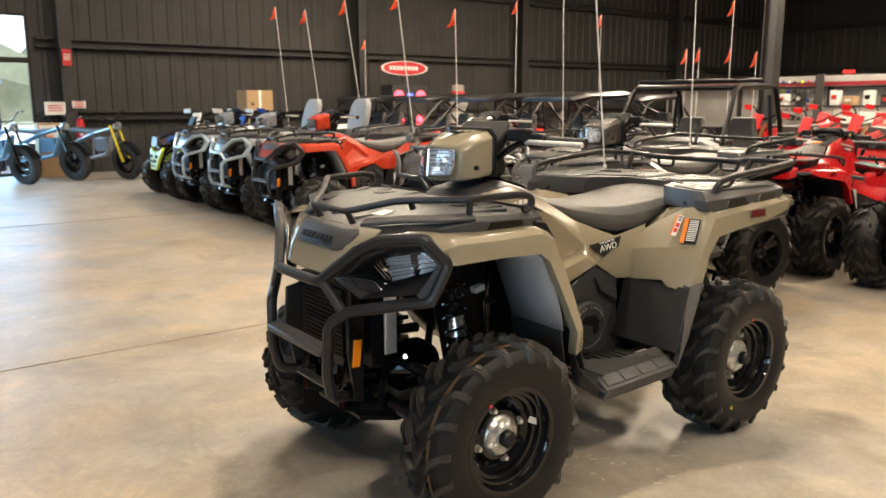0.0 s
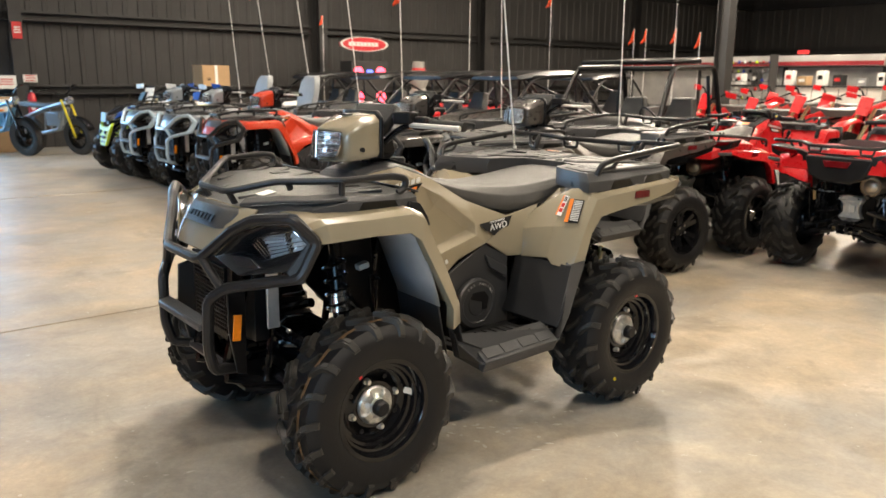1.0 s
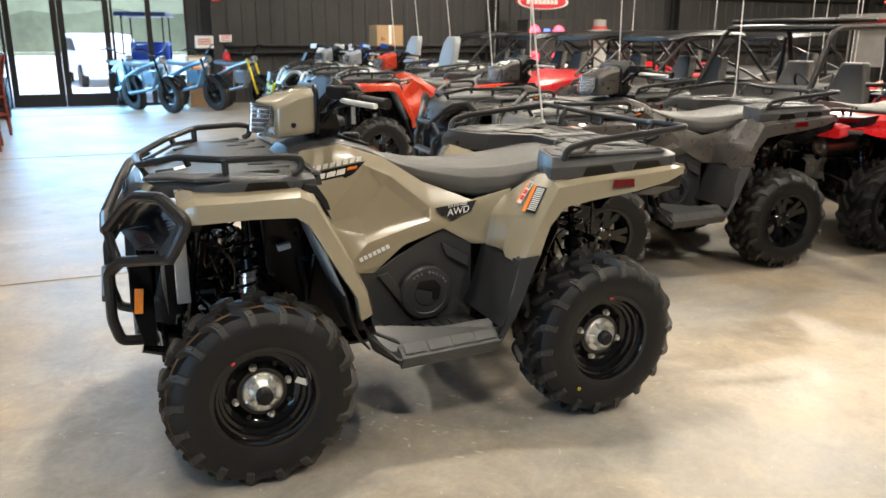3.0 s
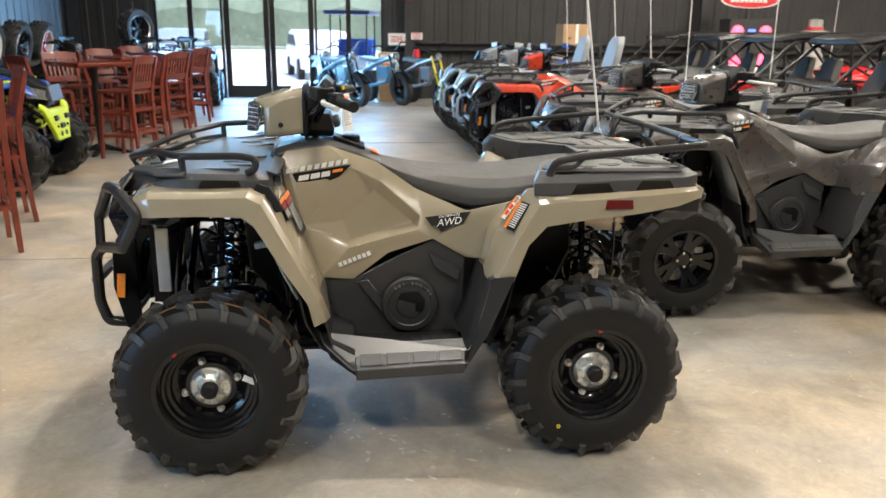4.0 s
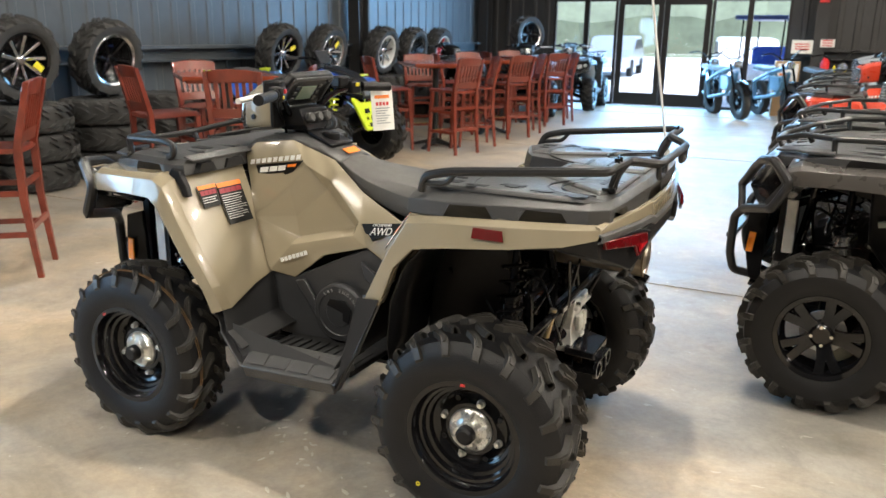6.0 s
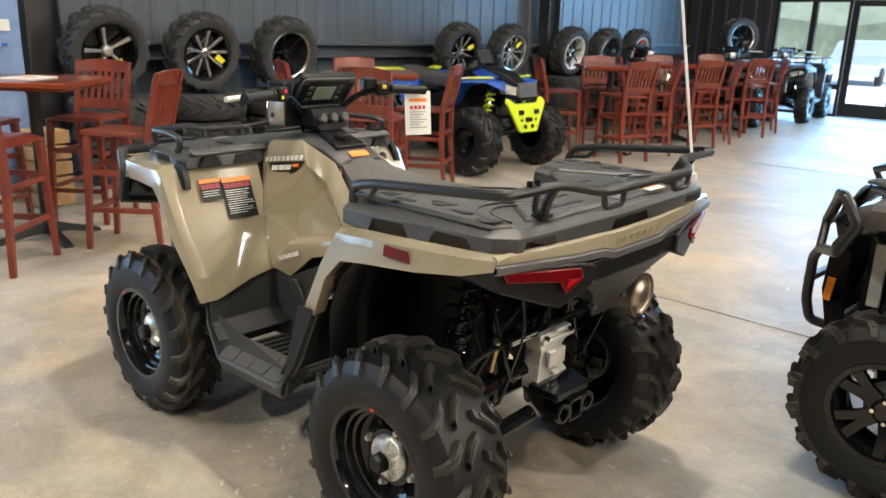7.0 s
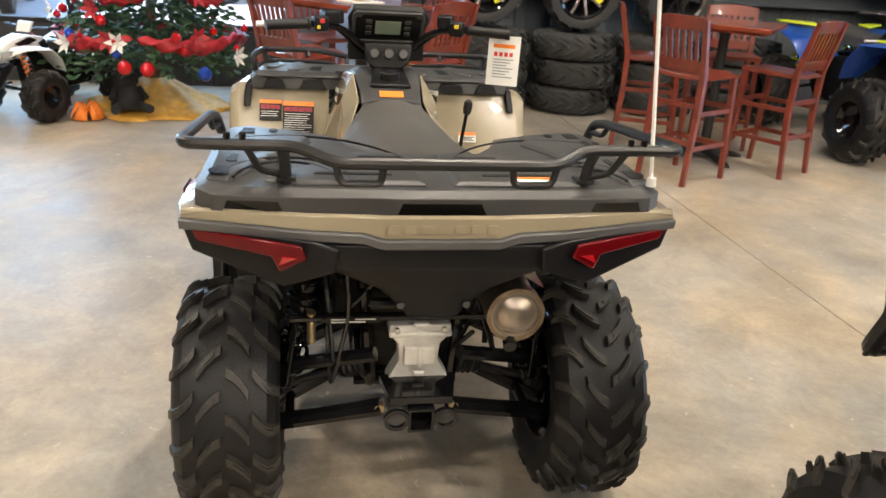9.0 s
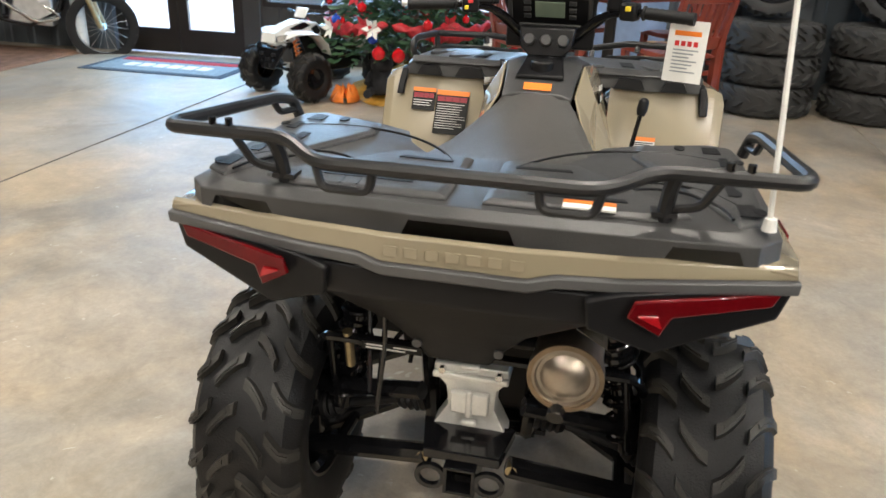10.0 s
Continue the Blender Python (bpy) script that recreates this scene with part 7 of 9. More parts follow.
def side_by_side(at, body, label, roof=True):
    """A two-seat side-by-side with a tube cage. x ahead, y left."""
    top = thing("side_by_side", at, label, "utility vehicle", "side-by-sides")
    first = None
    for x, s in ((1.0, 1), (1.0, -1), (-0.95, 1), (-0.95, -1)):
        m = Matrix.Translation((x, 0.60 * s, 0.345)) @ (Matrix() if s > 0 else HALF_TURN)
        if first is None:
            _, first = alloy_wheel(0.125, 0.345, 0.178, top, m)
        else:
            alloy_wheel(0.125, 0.345, 0.178, top, m, first)
    part("chassis", slab(BM(), [(1.25, -0.40, 0.36), (1.15, -0.40, 0.60), (0.55, -0.40, 0.70), (0.45, -0.40, 0.42), (-0.55, -0.40, 0.42), (-0.70, -0.40, 0.74), (-1.30, -0.40, 0.74), (-1.25, -0.40, 0.42), (-0.60, -0.40, 0.30), (0.95, -0.40, 0.28)], (0, 0.80, 0)), PLASTIC_BLACK, top, bevel=0.015)
    bm = BM()
    loft(bm, [[(x, -w, z0), (x, -w, z1 - 0.05), (x, -w * 0.6, z1), (x, w * 0.6, z1), (x, w, z1 - 0.05), (x, w, z0)] for x, w, z0, z1 in ((1.38, 0.42, 0.52, 0.70), (1.20, 0.58, 0.58, 0.84), (0.85, 0.66, 0.72, 0.93), (0.55, 0.66, 0.66, 0.98))])
    hood = part("hood", bm, body, top, bevel=0.02, sharp=40)
    for s in (-1, 1):
        hl = BM()
        slab(hl, flip([(1.40, 0.20, 0.70), (1.27, 0.52, 0.76), (1.27, 0.52, 0.69), (1.41, 0.20, 0.62)], s), (-0.06, 0, 0))
        part("headlight", hl, LENS_CLEAR, hood, "clear headlight lens", bevel=0.006)
        dr = BM()
        slab(dr, flip([(0.50, 0.68, 0.92), (0.48, 0.69, 0.45), (-0.42, 0.69, 0.45), (-0.58, 0.68, 0.86), (-0.05, 0.69, 0.72)], s), (0, -0.04 * s, 0))
        part("door", dr, body, top, bevel=0.012)
        bm = BM()
        slab(bm, flip([(-0.62, 0.66, 0.88), (-1.28, 0.62, 0.92), (-1.34, 0.60, 0.80), (-1.15, 0.66, 0.74), (-0.75, 0.68, 0.72), (-0.62, 0.68, 0.56)], s), (0, -0.30 * s, 0))
        part("rear_fender", bm, body, top, bevel=0.015)
        cg = BM()
        tube(cg, flip([(0.72, 0.62, 0.92), (0.22, 0.54, 1.38), (-0.52, 0.54, 1.42), (-1.05, 0.58, 0.86)] if roof else [(0.72, 0.62, 0.92), (0.38, 0.57, 1.50), (-0.58, 0.57, 1.52), (-0.80, 0.60, 0.86)], s), 0.022 if roof else 0.028, 8, 0.12)
        tube(cg, flip([(-0.50, 0.54, 1.42), (-0.52, 0.62, 0.60)], s), 0.022, 8)
        part("cage_side", cg, STEEL_SATIN if roof else PLASTIC_BLACK, top, "black steel cage side")
        seat = BM()
        loft(seat, [[(x, (0.30 + dy) * s, z) for dy, z in ((-0.2, z0), (-0.2, z1), (0.2, z1), (0.2, z0))] for x, z0, z1 in ((0.18, 0.52, 0.62), (-0.25, 0.48, 0.58))])
        loft(seat, [[(x - 0.06, (0.30 - w) * s, z), (x + 0.05, (0.30 - w) * s, z), (x + 0.05, (0.30 + w) * s, z), (x - 0.06, (0.30 + w) * s, z)] for x, z, w in ((-0.22, 0.50, 0.21), (-0.34, 0.85, 0.22), (-0.42, 1.06, 0.15), (-0.45, 1.18, 0.12))])
        part("seat", seat, VINYL, top, "black bucket seat", bevel=0.02)
    for x, z, w in (((0.22, 1.38, 0.54), (-0.52, 1.42, 0.54), (-1.03, 0.88, 0.58), (-0.52, 1.0, 0.58)) if roof else ((0.37, 1.49, 0.57), (-0.57, 1.51, 0.57), (-0.79, 0.88, 0.60))):
        part("cage_cross_tube", tube(BM(), [(x, -w, z), (x, w, z)], 0.020 if roof else 0.028, 8), STEEL_SATIN if roof else PLASTIC_BLACK, top)
    if roof:
        part("cage_brace", tube(BM(), [(-0.52, -0.52, 1.40), (-0.98, 0.50, 0.90)], 0.016, 8), STEEL_SATIN, top)
    if roof:
        bm = BM()
        loft(bm, [[(x, -w, z), (x, -w * 0.85, z + 0.05), (x, w * 0.85, z + 0.05), (x, w, z), (x, 0, z - 0.012)] for x, z, w in ((0.42, 1.36, 0.50), (0.20, 1.41, 0.58), (-0.45, 1.44, 0.60), (-0.66, 1.42, 0.52))])
        part("roof", bm, PLASTIC_BLACK, top, "black moulded roof", bevel=0.012)
    else:
        part("roof", slab(BM(), [(0.36, -0.56, 1.53), (0.36, 0.56, 1.53), (-0.30, 0.56, 1.55), (-0.30, -0.56, 1.55)], (0, 0, 0.05)), PLASTIC_BLACK, top, "black front roof panel", bevel=0.02)
    part("steering_wheel", lathe(BM(), [(0.155, -0.012), (0.17, 0), (0.155, 0.012), (0.143, 0)], 24, Matrix.Translation((0.30, 0.30, 0.95)) @ Matrix.Rotation(radians(60), 4, "Z") @ Matrix.Rotation(radians(30), 4, "X"), closed=True), RUBBER_AND_SHADE, top)
    part("dashboard", slab(BM(), [(0.60, -0.60, 0.97), (0.42, -0.60, 0.99), (0.38, -0.60, 0.78), (0.60, -0.60, 0.72)], (0, 1.20, 0)), PLASTIC_BLACK, top, bevel=0.02)
    fb = BM()
    for s in (-1, 1):
        tube(fb, flip([(1.25, 0.18, 0.36), (1.48, 0.24, 0.48), (1.46, 0.28, 0.72), (1.30, 0.30, 0.82)], s), 0.018, 8, 0.05)
    tube(fb, [(1.48, -0.24, 0.50), (1.48, 0.24, 0.50)], 0.018)
    part("front_bumper", fb, STEEL_SATIN, top)
    return top


utv = side_by_side(pose(-5.35, -5.00, 0, 0, 0, -3), PAINT_GREY, "dark grey side-by-side with a black roof")
for x, y, a, paint, label in ((-5.35, -6.55, -2, PAINT_RED, "red and black side-by-side with a black roof"), (-5.4, -8.10, -2, PLASTIC_GREY, "charcoal side-by-side with a black roof"), (-5.5, -10.25, -1, PAINT_WHITE, "white and black side-by-side with a black roof"), (-8.6, -9.2, 0, PAINT_RED, "red side-by-side parked behind the others"), (-8.8, -6.8, 0, PLASTIC_GREY, "charcoal side-by-side parked behind the others")):
    u = copy_thing(utv, pose(x, y, 0, 0, 0, a))
    tagged(u, label)
    recolour(u, {"titanium_grey_paint": paint})
side_by_side(pose(-5.24, -2.95, 0.0, 0, 0, 8), PLASTIC_BLACK, "black open side-by-side with a bare tube cage", roof=False)

# ---- dirt bikes ----


def dirt_bike(at, plastics, label, group):
    """A motocross bike on its side stand. x ahead."""
    top = thing("dirt_bike", at, label, "motorcycle", group)
    for x, r, hw in ((0.70, 0.33, 0.04), (-0.70, 0.31, 0.052)):
        w = lathe(BM(), [(r - 0.075, -0.02), (r - 0.055, -0.024), (r - 0.05, 0), (r - 0.055, 0.024), (r - 0.075, 0.02)], 32, closed=True)
        wheel = part("wheel", w, ALLOY, top, at=Matrix.Translation((x, 0, r)))
        part("hub", lathe(BM(), [(0, -0.05), (0.03, -0.05), (0.035, 0), (0.03, 0.05), (0, 0.05)], 16), ALLOY, wheel)
        for k in range(18):
            a = 2 * math.pi * k / 18
            part("spoke", rod(BM(), (0.03 * math.cos(a + 0.3), 0.03 * (-1) ** k, 0.03 * math.sin(a + 0.3)), ((r - 0.06) * math.cos(a), 0, (r - 0.06) * math.sin(a)), 0.002, 4), ALLOY, wheel)
        fit_tyre(wheel, r, hw, r - 0.07, 26, 0.014, 40, 0.8)
    fk = BM()
    for s in (-1, 1):
        rod(fk, (0.70, 0.085 * s, 0.33), (0.42, 0.085 * s, 0.98), 0.022)
        rod(fk, (0.70, 0.085 * s, 0.33), (0.56, 0.085 * s, 0.66), 0.028)
    part("fork", fk, BRASS, top, "gold telescopic fork")
    fr = BM()
    for s in (-1, 1):
        tube(fr, flip([(0.42, 0.03, 0.90), (0.30, 0.09, 0.45), (0.05, 0.11, 0.30), (-0.22, 0.11, 0.34), (-0.20, 0.09, 0.72), (0.40, 0.04, 0.86)], s), 0.017)
        tube(fr, flip([(-0.20, 0.09, 0.34), (-0.70, 0.09, 0.31)], s), 0.02)
        tube(fr, flip([(-0.18, 0.08, 0.74), (-0.72, 0.07, 0.84)], s), 0.014)
    part("frame", fr, STEEL_BLACK, top)
    part("engine", slab(BM(), [(0.26, -0.10, 0.30), (0.26, -0.10, 0.55), (0.10, -0.10, 0.70), (-0.08, -0.10, 0.60), (-0.16, -0.10, 0.32)], (0, 0.20, 0)), ALLOY, top, bevel=0.02)
    bm = BM()
    sheet(bm, [[(x, -w, z - 0.02), (x, 0, z), (x, w, z - 0.02)] for x, z, w in ((1.02, 0.70, 0.05), (0.86, 0.80, 0.075), (0.60, 0.84, 0.07), (0.38, 0.78, 0.05))])
    part("front_fender", bm, plastics, top, thick=0.008)
    bm = BM()
    sheet(bm, [[(x, -w, z - 0.03), (x, 0, z), (x, w, z - 0.03)] for x, z, w in ((-0.25, 0.86, 0.09), (-0.60, 0.88, 0.10), (-0.85, 0.93, 0.09), (-1.08, 1.00, 0.06))])
    part("rear_fender", bm, plastics, top, thick=0.008)
    for s in (-1, 1):
        part("shroud", slab(BM(), flip([(0.50, 0.14, 0.86), (0.36, 0.17, 0.60), (0.14, 0.14, 0.52), (0.02, 0.10, 0.82), (0.20, 0.11, 0.92)], s), (0, -0.02 * s, 0)), plastics, top, bevel=0.006)
        part("side_plate", slab(BM(), flip([(-0.20, 0.12, 0.82), (-0.26, 0.13, 0.60), (-0.52, 0.13, 0.66), (-0.64, 0.11, 0.84)], s), (0, -0.015 * s, 0)), plastics, top, bevel=0.006)
        bm = BM()
        tube(bm, flip([(0.40, 0.0, 1.02), (0.40, 0.10, 1.06), (0.34, 0.22, 1.15), (0.26, 0.40, 1.14)], s), 0.011, 8, 0.04)
        hb = part("handlebar", bm, STEEL_BLACK, top)
        part("grip", rod(BM(), (0.30, 0.29 * s, 1.145), (0.26, 0.41 * s, 1.14), 0.017), RUBBER_AND_SHADE, hb)
        part("hand_guard", slab(BM(), flip([(0.40, 0.22, 1.18), (0.37, 0.40, 1.17), (0.36, 0.40, 1.10), (0.39, 0.24, 1.10)], s), (-0.012, 0, 0)), plastics, hb, bevel=0.004)
    part("number_plate", slab(BM(), [(0.50, -0.09, 1.10), (0.50, 0.09, 1.10), (0.56, 0.08, 0.88), (0.56, -0.08, 0.88)], (-0.014, 0, 0)), plastics, top, bevel=0.005)
    bm = BM()
    loft(bm, [[(x, -w, z0), (x, -w * 0.9, z1), (x, w * 0.9, z1), (x, w, z0)] for x, w, z0, z1 in ((0.22, 0.05, 0.86, 0.95), (0.0, 0.085, 0.82, 0.93), (-0.40, 0.09, 0.83, 0.92), (-0.75, 0.075, 0.87, 0.94))])
    part("seat", bm, VINYL, top, bevel=0.01)
    ex = BM()
    tube(ex, [(0.18, -0.08, 0.50), (0.34, -0.10, 0.40), (0.10, -0.13, 0.34), (-0.20, -0.13, 0.52), (-0.36, -0.14, 0.66)], 0.02, 8, 0.06)
    rod(ex, (-0.34, -0.14, 0.65), (-0.80, -0.15, 0.80), 0.045, 14)
    part("exhaust", ex, CHROME, top)
    return top


bike = dirt_bike(pose(-9.5, -3.80, 0, -10, 0, -12) @ Matrix.Scale(1.04, 4), PAINT_RED, "bright red motocross bike parked on its stand", "red dirt bikes")
for x, y, a in ((-9.5, -4.60, -10), (-9.5, -3.06, -14), (-9.5, -2.20, -10), (-9.55, -1.42, -13), (-9.6, -0.66, -9), (-9.65, 0.10, -12), (-9.7, 0.88, -10), (-12.0, -4.9, -8), (-12.0, -3.9, -12), (-12.1, -2.8, -10), (-12.1, -1.8, -12), (-12.2, -0.7, -9)):
    copy_thing(bike, pose(x, y, 0, -10, 0, a) @ Matrix.Scale(1.04, 4))
sand_bike = copy_thing(bike, pose(5.05, 5.9, 0, 0, 5, -65))
recolour(tagged(sand_bike, "white and sand dirt bike beside the entrance", group="entrance display"), {"red_plastic": PAINT_WHITE})
for x, y, a, m, l in ((-2.9, -11.2, 30, PAINT_WHITE, "white dirt bike at the end of the row"), (-3.9, -11.5, 20, PAINT_BLUE, "blue dirt bike at the end of the row"), (-3.3, -10.4, 8, PAINT_WHITE, "white dirt bike behind the end quad")):
    recolour(tagged(copy_thing(bike, pose(x, y, 0, 0, -6, a)), l, group="row end bikes"), {"red_plastic": m})

# ---- fat-tyre electric bikes ----


def fat_bike(at, paint, label):
    top = thing("electric_bike", at, label, "bike", "electric bikes")
    for x in (0.52, -0.52):
        w = lathe(BM(), [(0.15, -0.04), (0.185, -0.045), (0.175, 0), (0.185, 0.045), (0.15, 0.04), (0.145, 0)], 28, closed=True)
        wheel = part("wheel", w, STEEL_BLACK, top, at=Matrix.Translation((x, 0, 0.285)))
        part("hub", lathe(BM(), [(0, -0.05), (0.05, -0.05), (0.06, 0), (0.05, 0.05), (0, 0.05)], 16), STEEL_BLACK, wheel)
        for k in range(10):
            a = math.pi * k / 5
            part("spoke", rod(BM(), (0.05 * math.cos(a), 0, 0.05 * math.sin(a)), (0.165 * math.cos(a), 0, 0.165 * math.sin(a)), 0.006, 5), STEEL_BLACK, wheel)
        fit_tyre(wheel, 0.285, 0.055, 0.185, 30, 0.008, 36, 0.7, RUBBER_OLD)
    fr = BM()
    for s in (-1, 1):
        tube(fr, flip([(0.34, 0.03, 0.80), (-0.05, 0.05, 0.72), (-0.52, 0.07, 0.56), (-0.52, 0.07, 0.285)], s), 0.028)
        tube(fr, flip([(0.36, 0.03, 0.72), (0.18, 0.06, 0.40), (-0.12, 0.06, 0.34), (-0.52, 0.07, 0.285)], s), 0.028)
        tube(fr, flip([(-0.05, 0.05, 0.72), (-0.12, 0.06, 0.34)], s), 0.015)
    part("frame", fr, paint, top, "pale blue tubular frame")
    fk = BM()
    for s in (-1, 1):
        rod(fk, (0.52, 0.075 * s, 0.285), (0.36, 0.075 * s, 0.86), 0.018)
    part("fork", fk, SWITCH_YELLOW if paint is PAINT_SILVER else STEEL_BLACK, top)
    part("battery", box(BM(), (0.08, 0, 0.55), (0.30, 0.12, 0.22)), paint, top, bevel=0.015)
    bm = BM()
    loft(bm, [[(x, -w, z), (x, -w * 0.8, z + 0.06), (x, w * 0.8, z + 0.06), (x, w, z)] for x, w, z in ((0.12, 0.06, 0.74), (-0.15, 0.09, 0.72), (-0.55, 0.10, 0.75))])
    part("seat", bm, VINYL, top, bevel=0.012)
    hb = BM()
    tube(hb, [(0.26, 0.36, 1.02), (0.32, 0.22, 1.04), (0.34, 0.08, 0.92), (0.34, -0.08, 0.92), (0.32, -0.22, 1.04), (0.26, -0.36, 1.02)], 0.011, 8, 0.05)
    part("handlebar", hb, STEEL_BLACK, top)
    part("headlight", lathe(BM(), [(0, 0.05), (0.06, 0.045), (0.065, 0.02), (0.04, -0.04), (0, -0.05)], 18, Matrix.Translation((0.43, 0, 0.84)) @ Matrix.Rotation(-math.pi / 2, 4, "Z")), LENS_CLEAR, top)
    bm = BM()
    sheet(bm, [[(0.52 + 0.31 * math.cos(a), -0.06, 0.285 + 0.31 * math.sin(a)), (0.52 + 0.325 * math.cos(a), 0, 0.285 + 0.325 * math.sin(a)), (0.52 + 0.31 * math.cos(a), 0.06, 0.285 + 0.31 * math.sin(a))] for a in (radians(20 + 17 * i) for i in range(7))])
    part("mudguard", bm, STEEL_BLACK, top, thick=0.004)
    return top


for x, y, a, paint, label in ((-0.12, -12.45, 120, PAINT_PALEBLUE, "pale blue fat-tyre electric bike by the glazing"), (-0.96, -12.72, 122, PAINT_PALEBLUE, "pale blue fat-tyre electric bike by the glazing"), (0.42, -13.45, 106, PAINT_PALEBLUE, "pale blue fat-tyre electric bike by the glazing"), (-1.76, -12.42, 118, PAINT_SILVER, "silver fat-tyre electric bike with a yellow fork")):
    fat_bike(pose(x, y, 0, 0, 0, a) @ Matrix.Translation((-0.60, 0, 0)) @ pose(0, 0, 0, 7, 0, 0) @ Matrix.Scale(1.15, 4), paint, label)

# dark quads near the glazing
for x, y, a in ((3.55, -11.55, 100), (3.2, -13.1, 95), (4.6, -9.6, 180)):
    q = copy_thing(quad2, pose(x, y, 0, 0, 0, a))
    tagged(q, "black utility quad bike parked near the glazing", group="quads by the glazing")
    recolour(q, {"titanium_grey_paint": PLASTIC_BLACK})

# tall passenger backrests on two of the quads
for q in [o for o in scene.objects if o.parent is None and o.name.startswith("quad_bike") and abs(o.location.x + 2.2) < 0.02 and o.location.y < -6]:
    bm = BM()
    loft(bm, [[(x - 0.05, -w, z), (x + 0.03, -w, z), (x + 0.05, 0, z), (x + 0.03, w, z), (x - 0.05, w, z)] for x, z, w in ((-0.80, 1.00, 0.20), (-0.84, 1.15, 0.22), (-0.88, 1.32, 0.19), (-0.91, 1.40, 0.12))])
    part("backrest", bm, LINER_GREY, q, "tall grey moulded backrest", bevel=0.015)
# ---- whip flags ----


def whip(base, top_at, flag=True):
    b, t = Vector(base), Vector(top_at)
    o = thing("flag_whip", Matrix.Translation(b), "white fibreglass whip with an orange pennant" if flag else "white fibreglass whip rod", "flag whip", "whip flags")
    part("rod", tube(BM(), [(0, 0, 0), (t - b) * 0.5, t - b], 0.0048, 6, 0.0), PAPER, o)
    part("foot", lathe(BM(), [(0, 0), (0.012, 0), (0.009, 0.02), (0, 0.02)], 10, Matrix.Rotation(math.pi / 2, 4, "X")), PAPER, o)
    if flag:
        e = t - b
        fl = BM()
        rows = []
        for i in range(6):
            u = i / 5
            droop = Vector((0.075 * u, -0.03 * u, -0.19 * u))
            wv = 0.008 * math.sin(u * 7)
            rows.append([e + droop + Vector((wv, 0, 0)), e + droop + Vector((wv, 0, -0.17 * (1 - u * 0.9)))])
        sheet(fl, rows)
        part("pennant", fl, FLAG, o, "orange vinyl pennant", thick=0.002)
    return o


FLAG = material("orange_vinyl", (0.85, 0.09, 0.02), 0.5, 0, 0.05, 8)
whip((-0.949, -0.482, 1.0), (-0.59, -0.40, 3.1), False)
whip((-3.15, -1.55, 1.0), (-3.18, -1.60, 3.3), False)
whip((-3.10, -2.90, 1.0), (-3.12, -2.98, 3.2), False)
for bx, by, tx, ty, tz in ((-3.1, -8.62, -3.05, -8.83, 2.76), (-3.1, -7.56, -3.05, -7.88, 2.63), (-3.1, -6.45, -3.05, -6.78, 2.65), (-3.1, -5.33, -3.05, -5.57, 2.60), (-3.15, -4.55, -3.15, -4.60, 2.34)):
    whip((bx, by, 1.0), (tx, ty, tz))
for bx, by, tz in ((-6.9, -4.39, 2.05), (-6.9, -4.19, 2.05), (-6.9, -3.72, 2.04), (-6.9, -3.36, 1.97), (-6.3, -7.12, 2.90), (-6.3, -5.38, 2.55), (-6.6, -3.52, 2.58), (-6.3, -11.66, 2.61)):
    whip((bx, by, 0.0), (bx, by + 0.02, tz))

# ---- bar tables and chairs ----


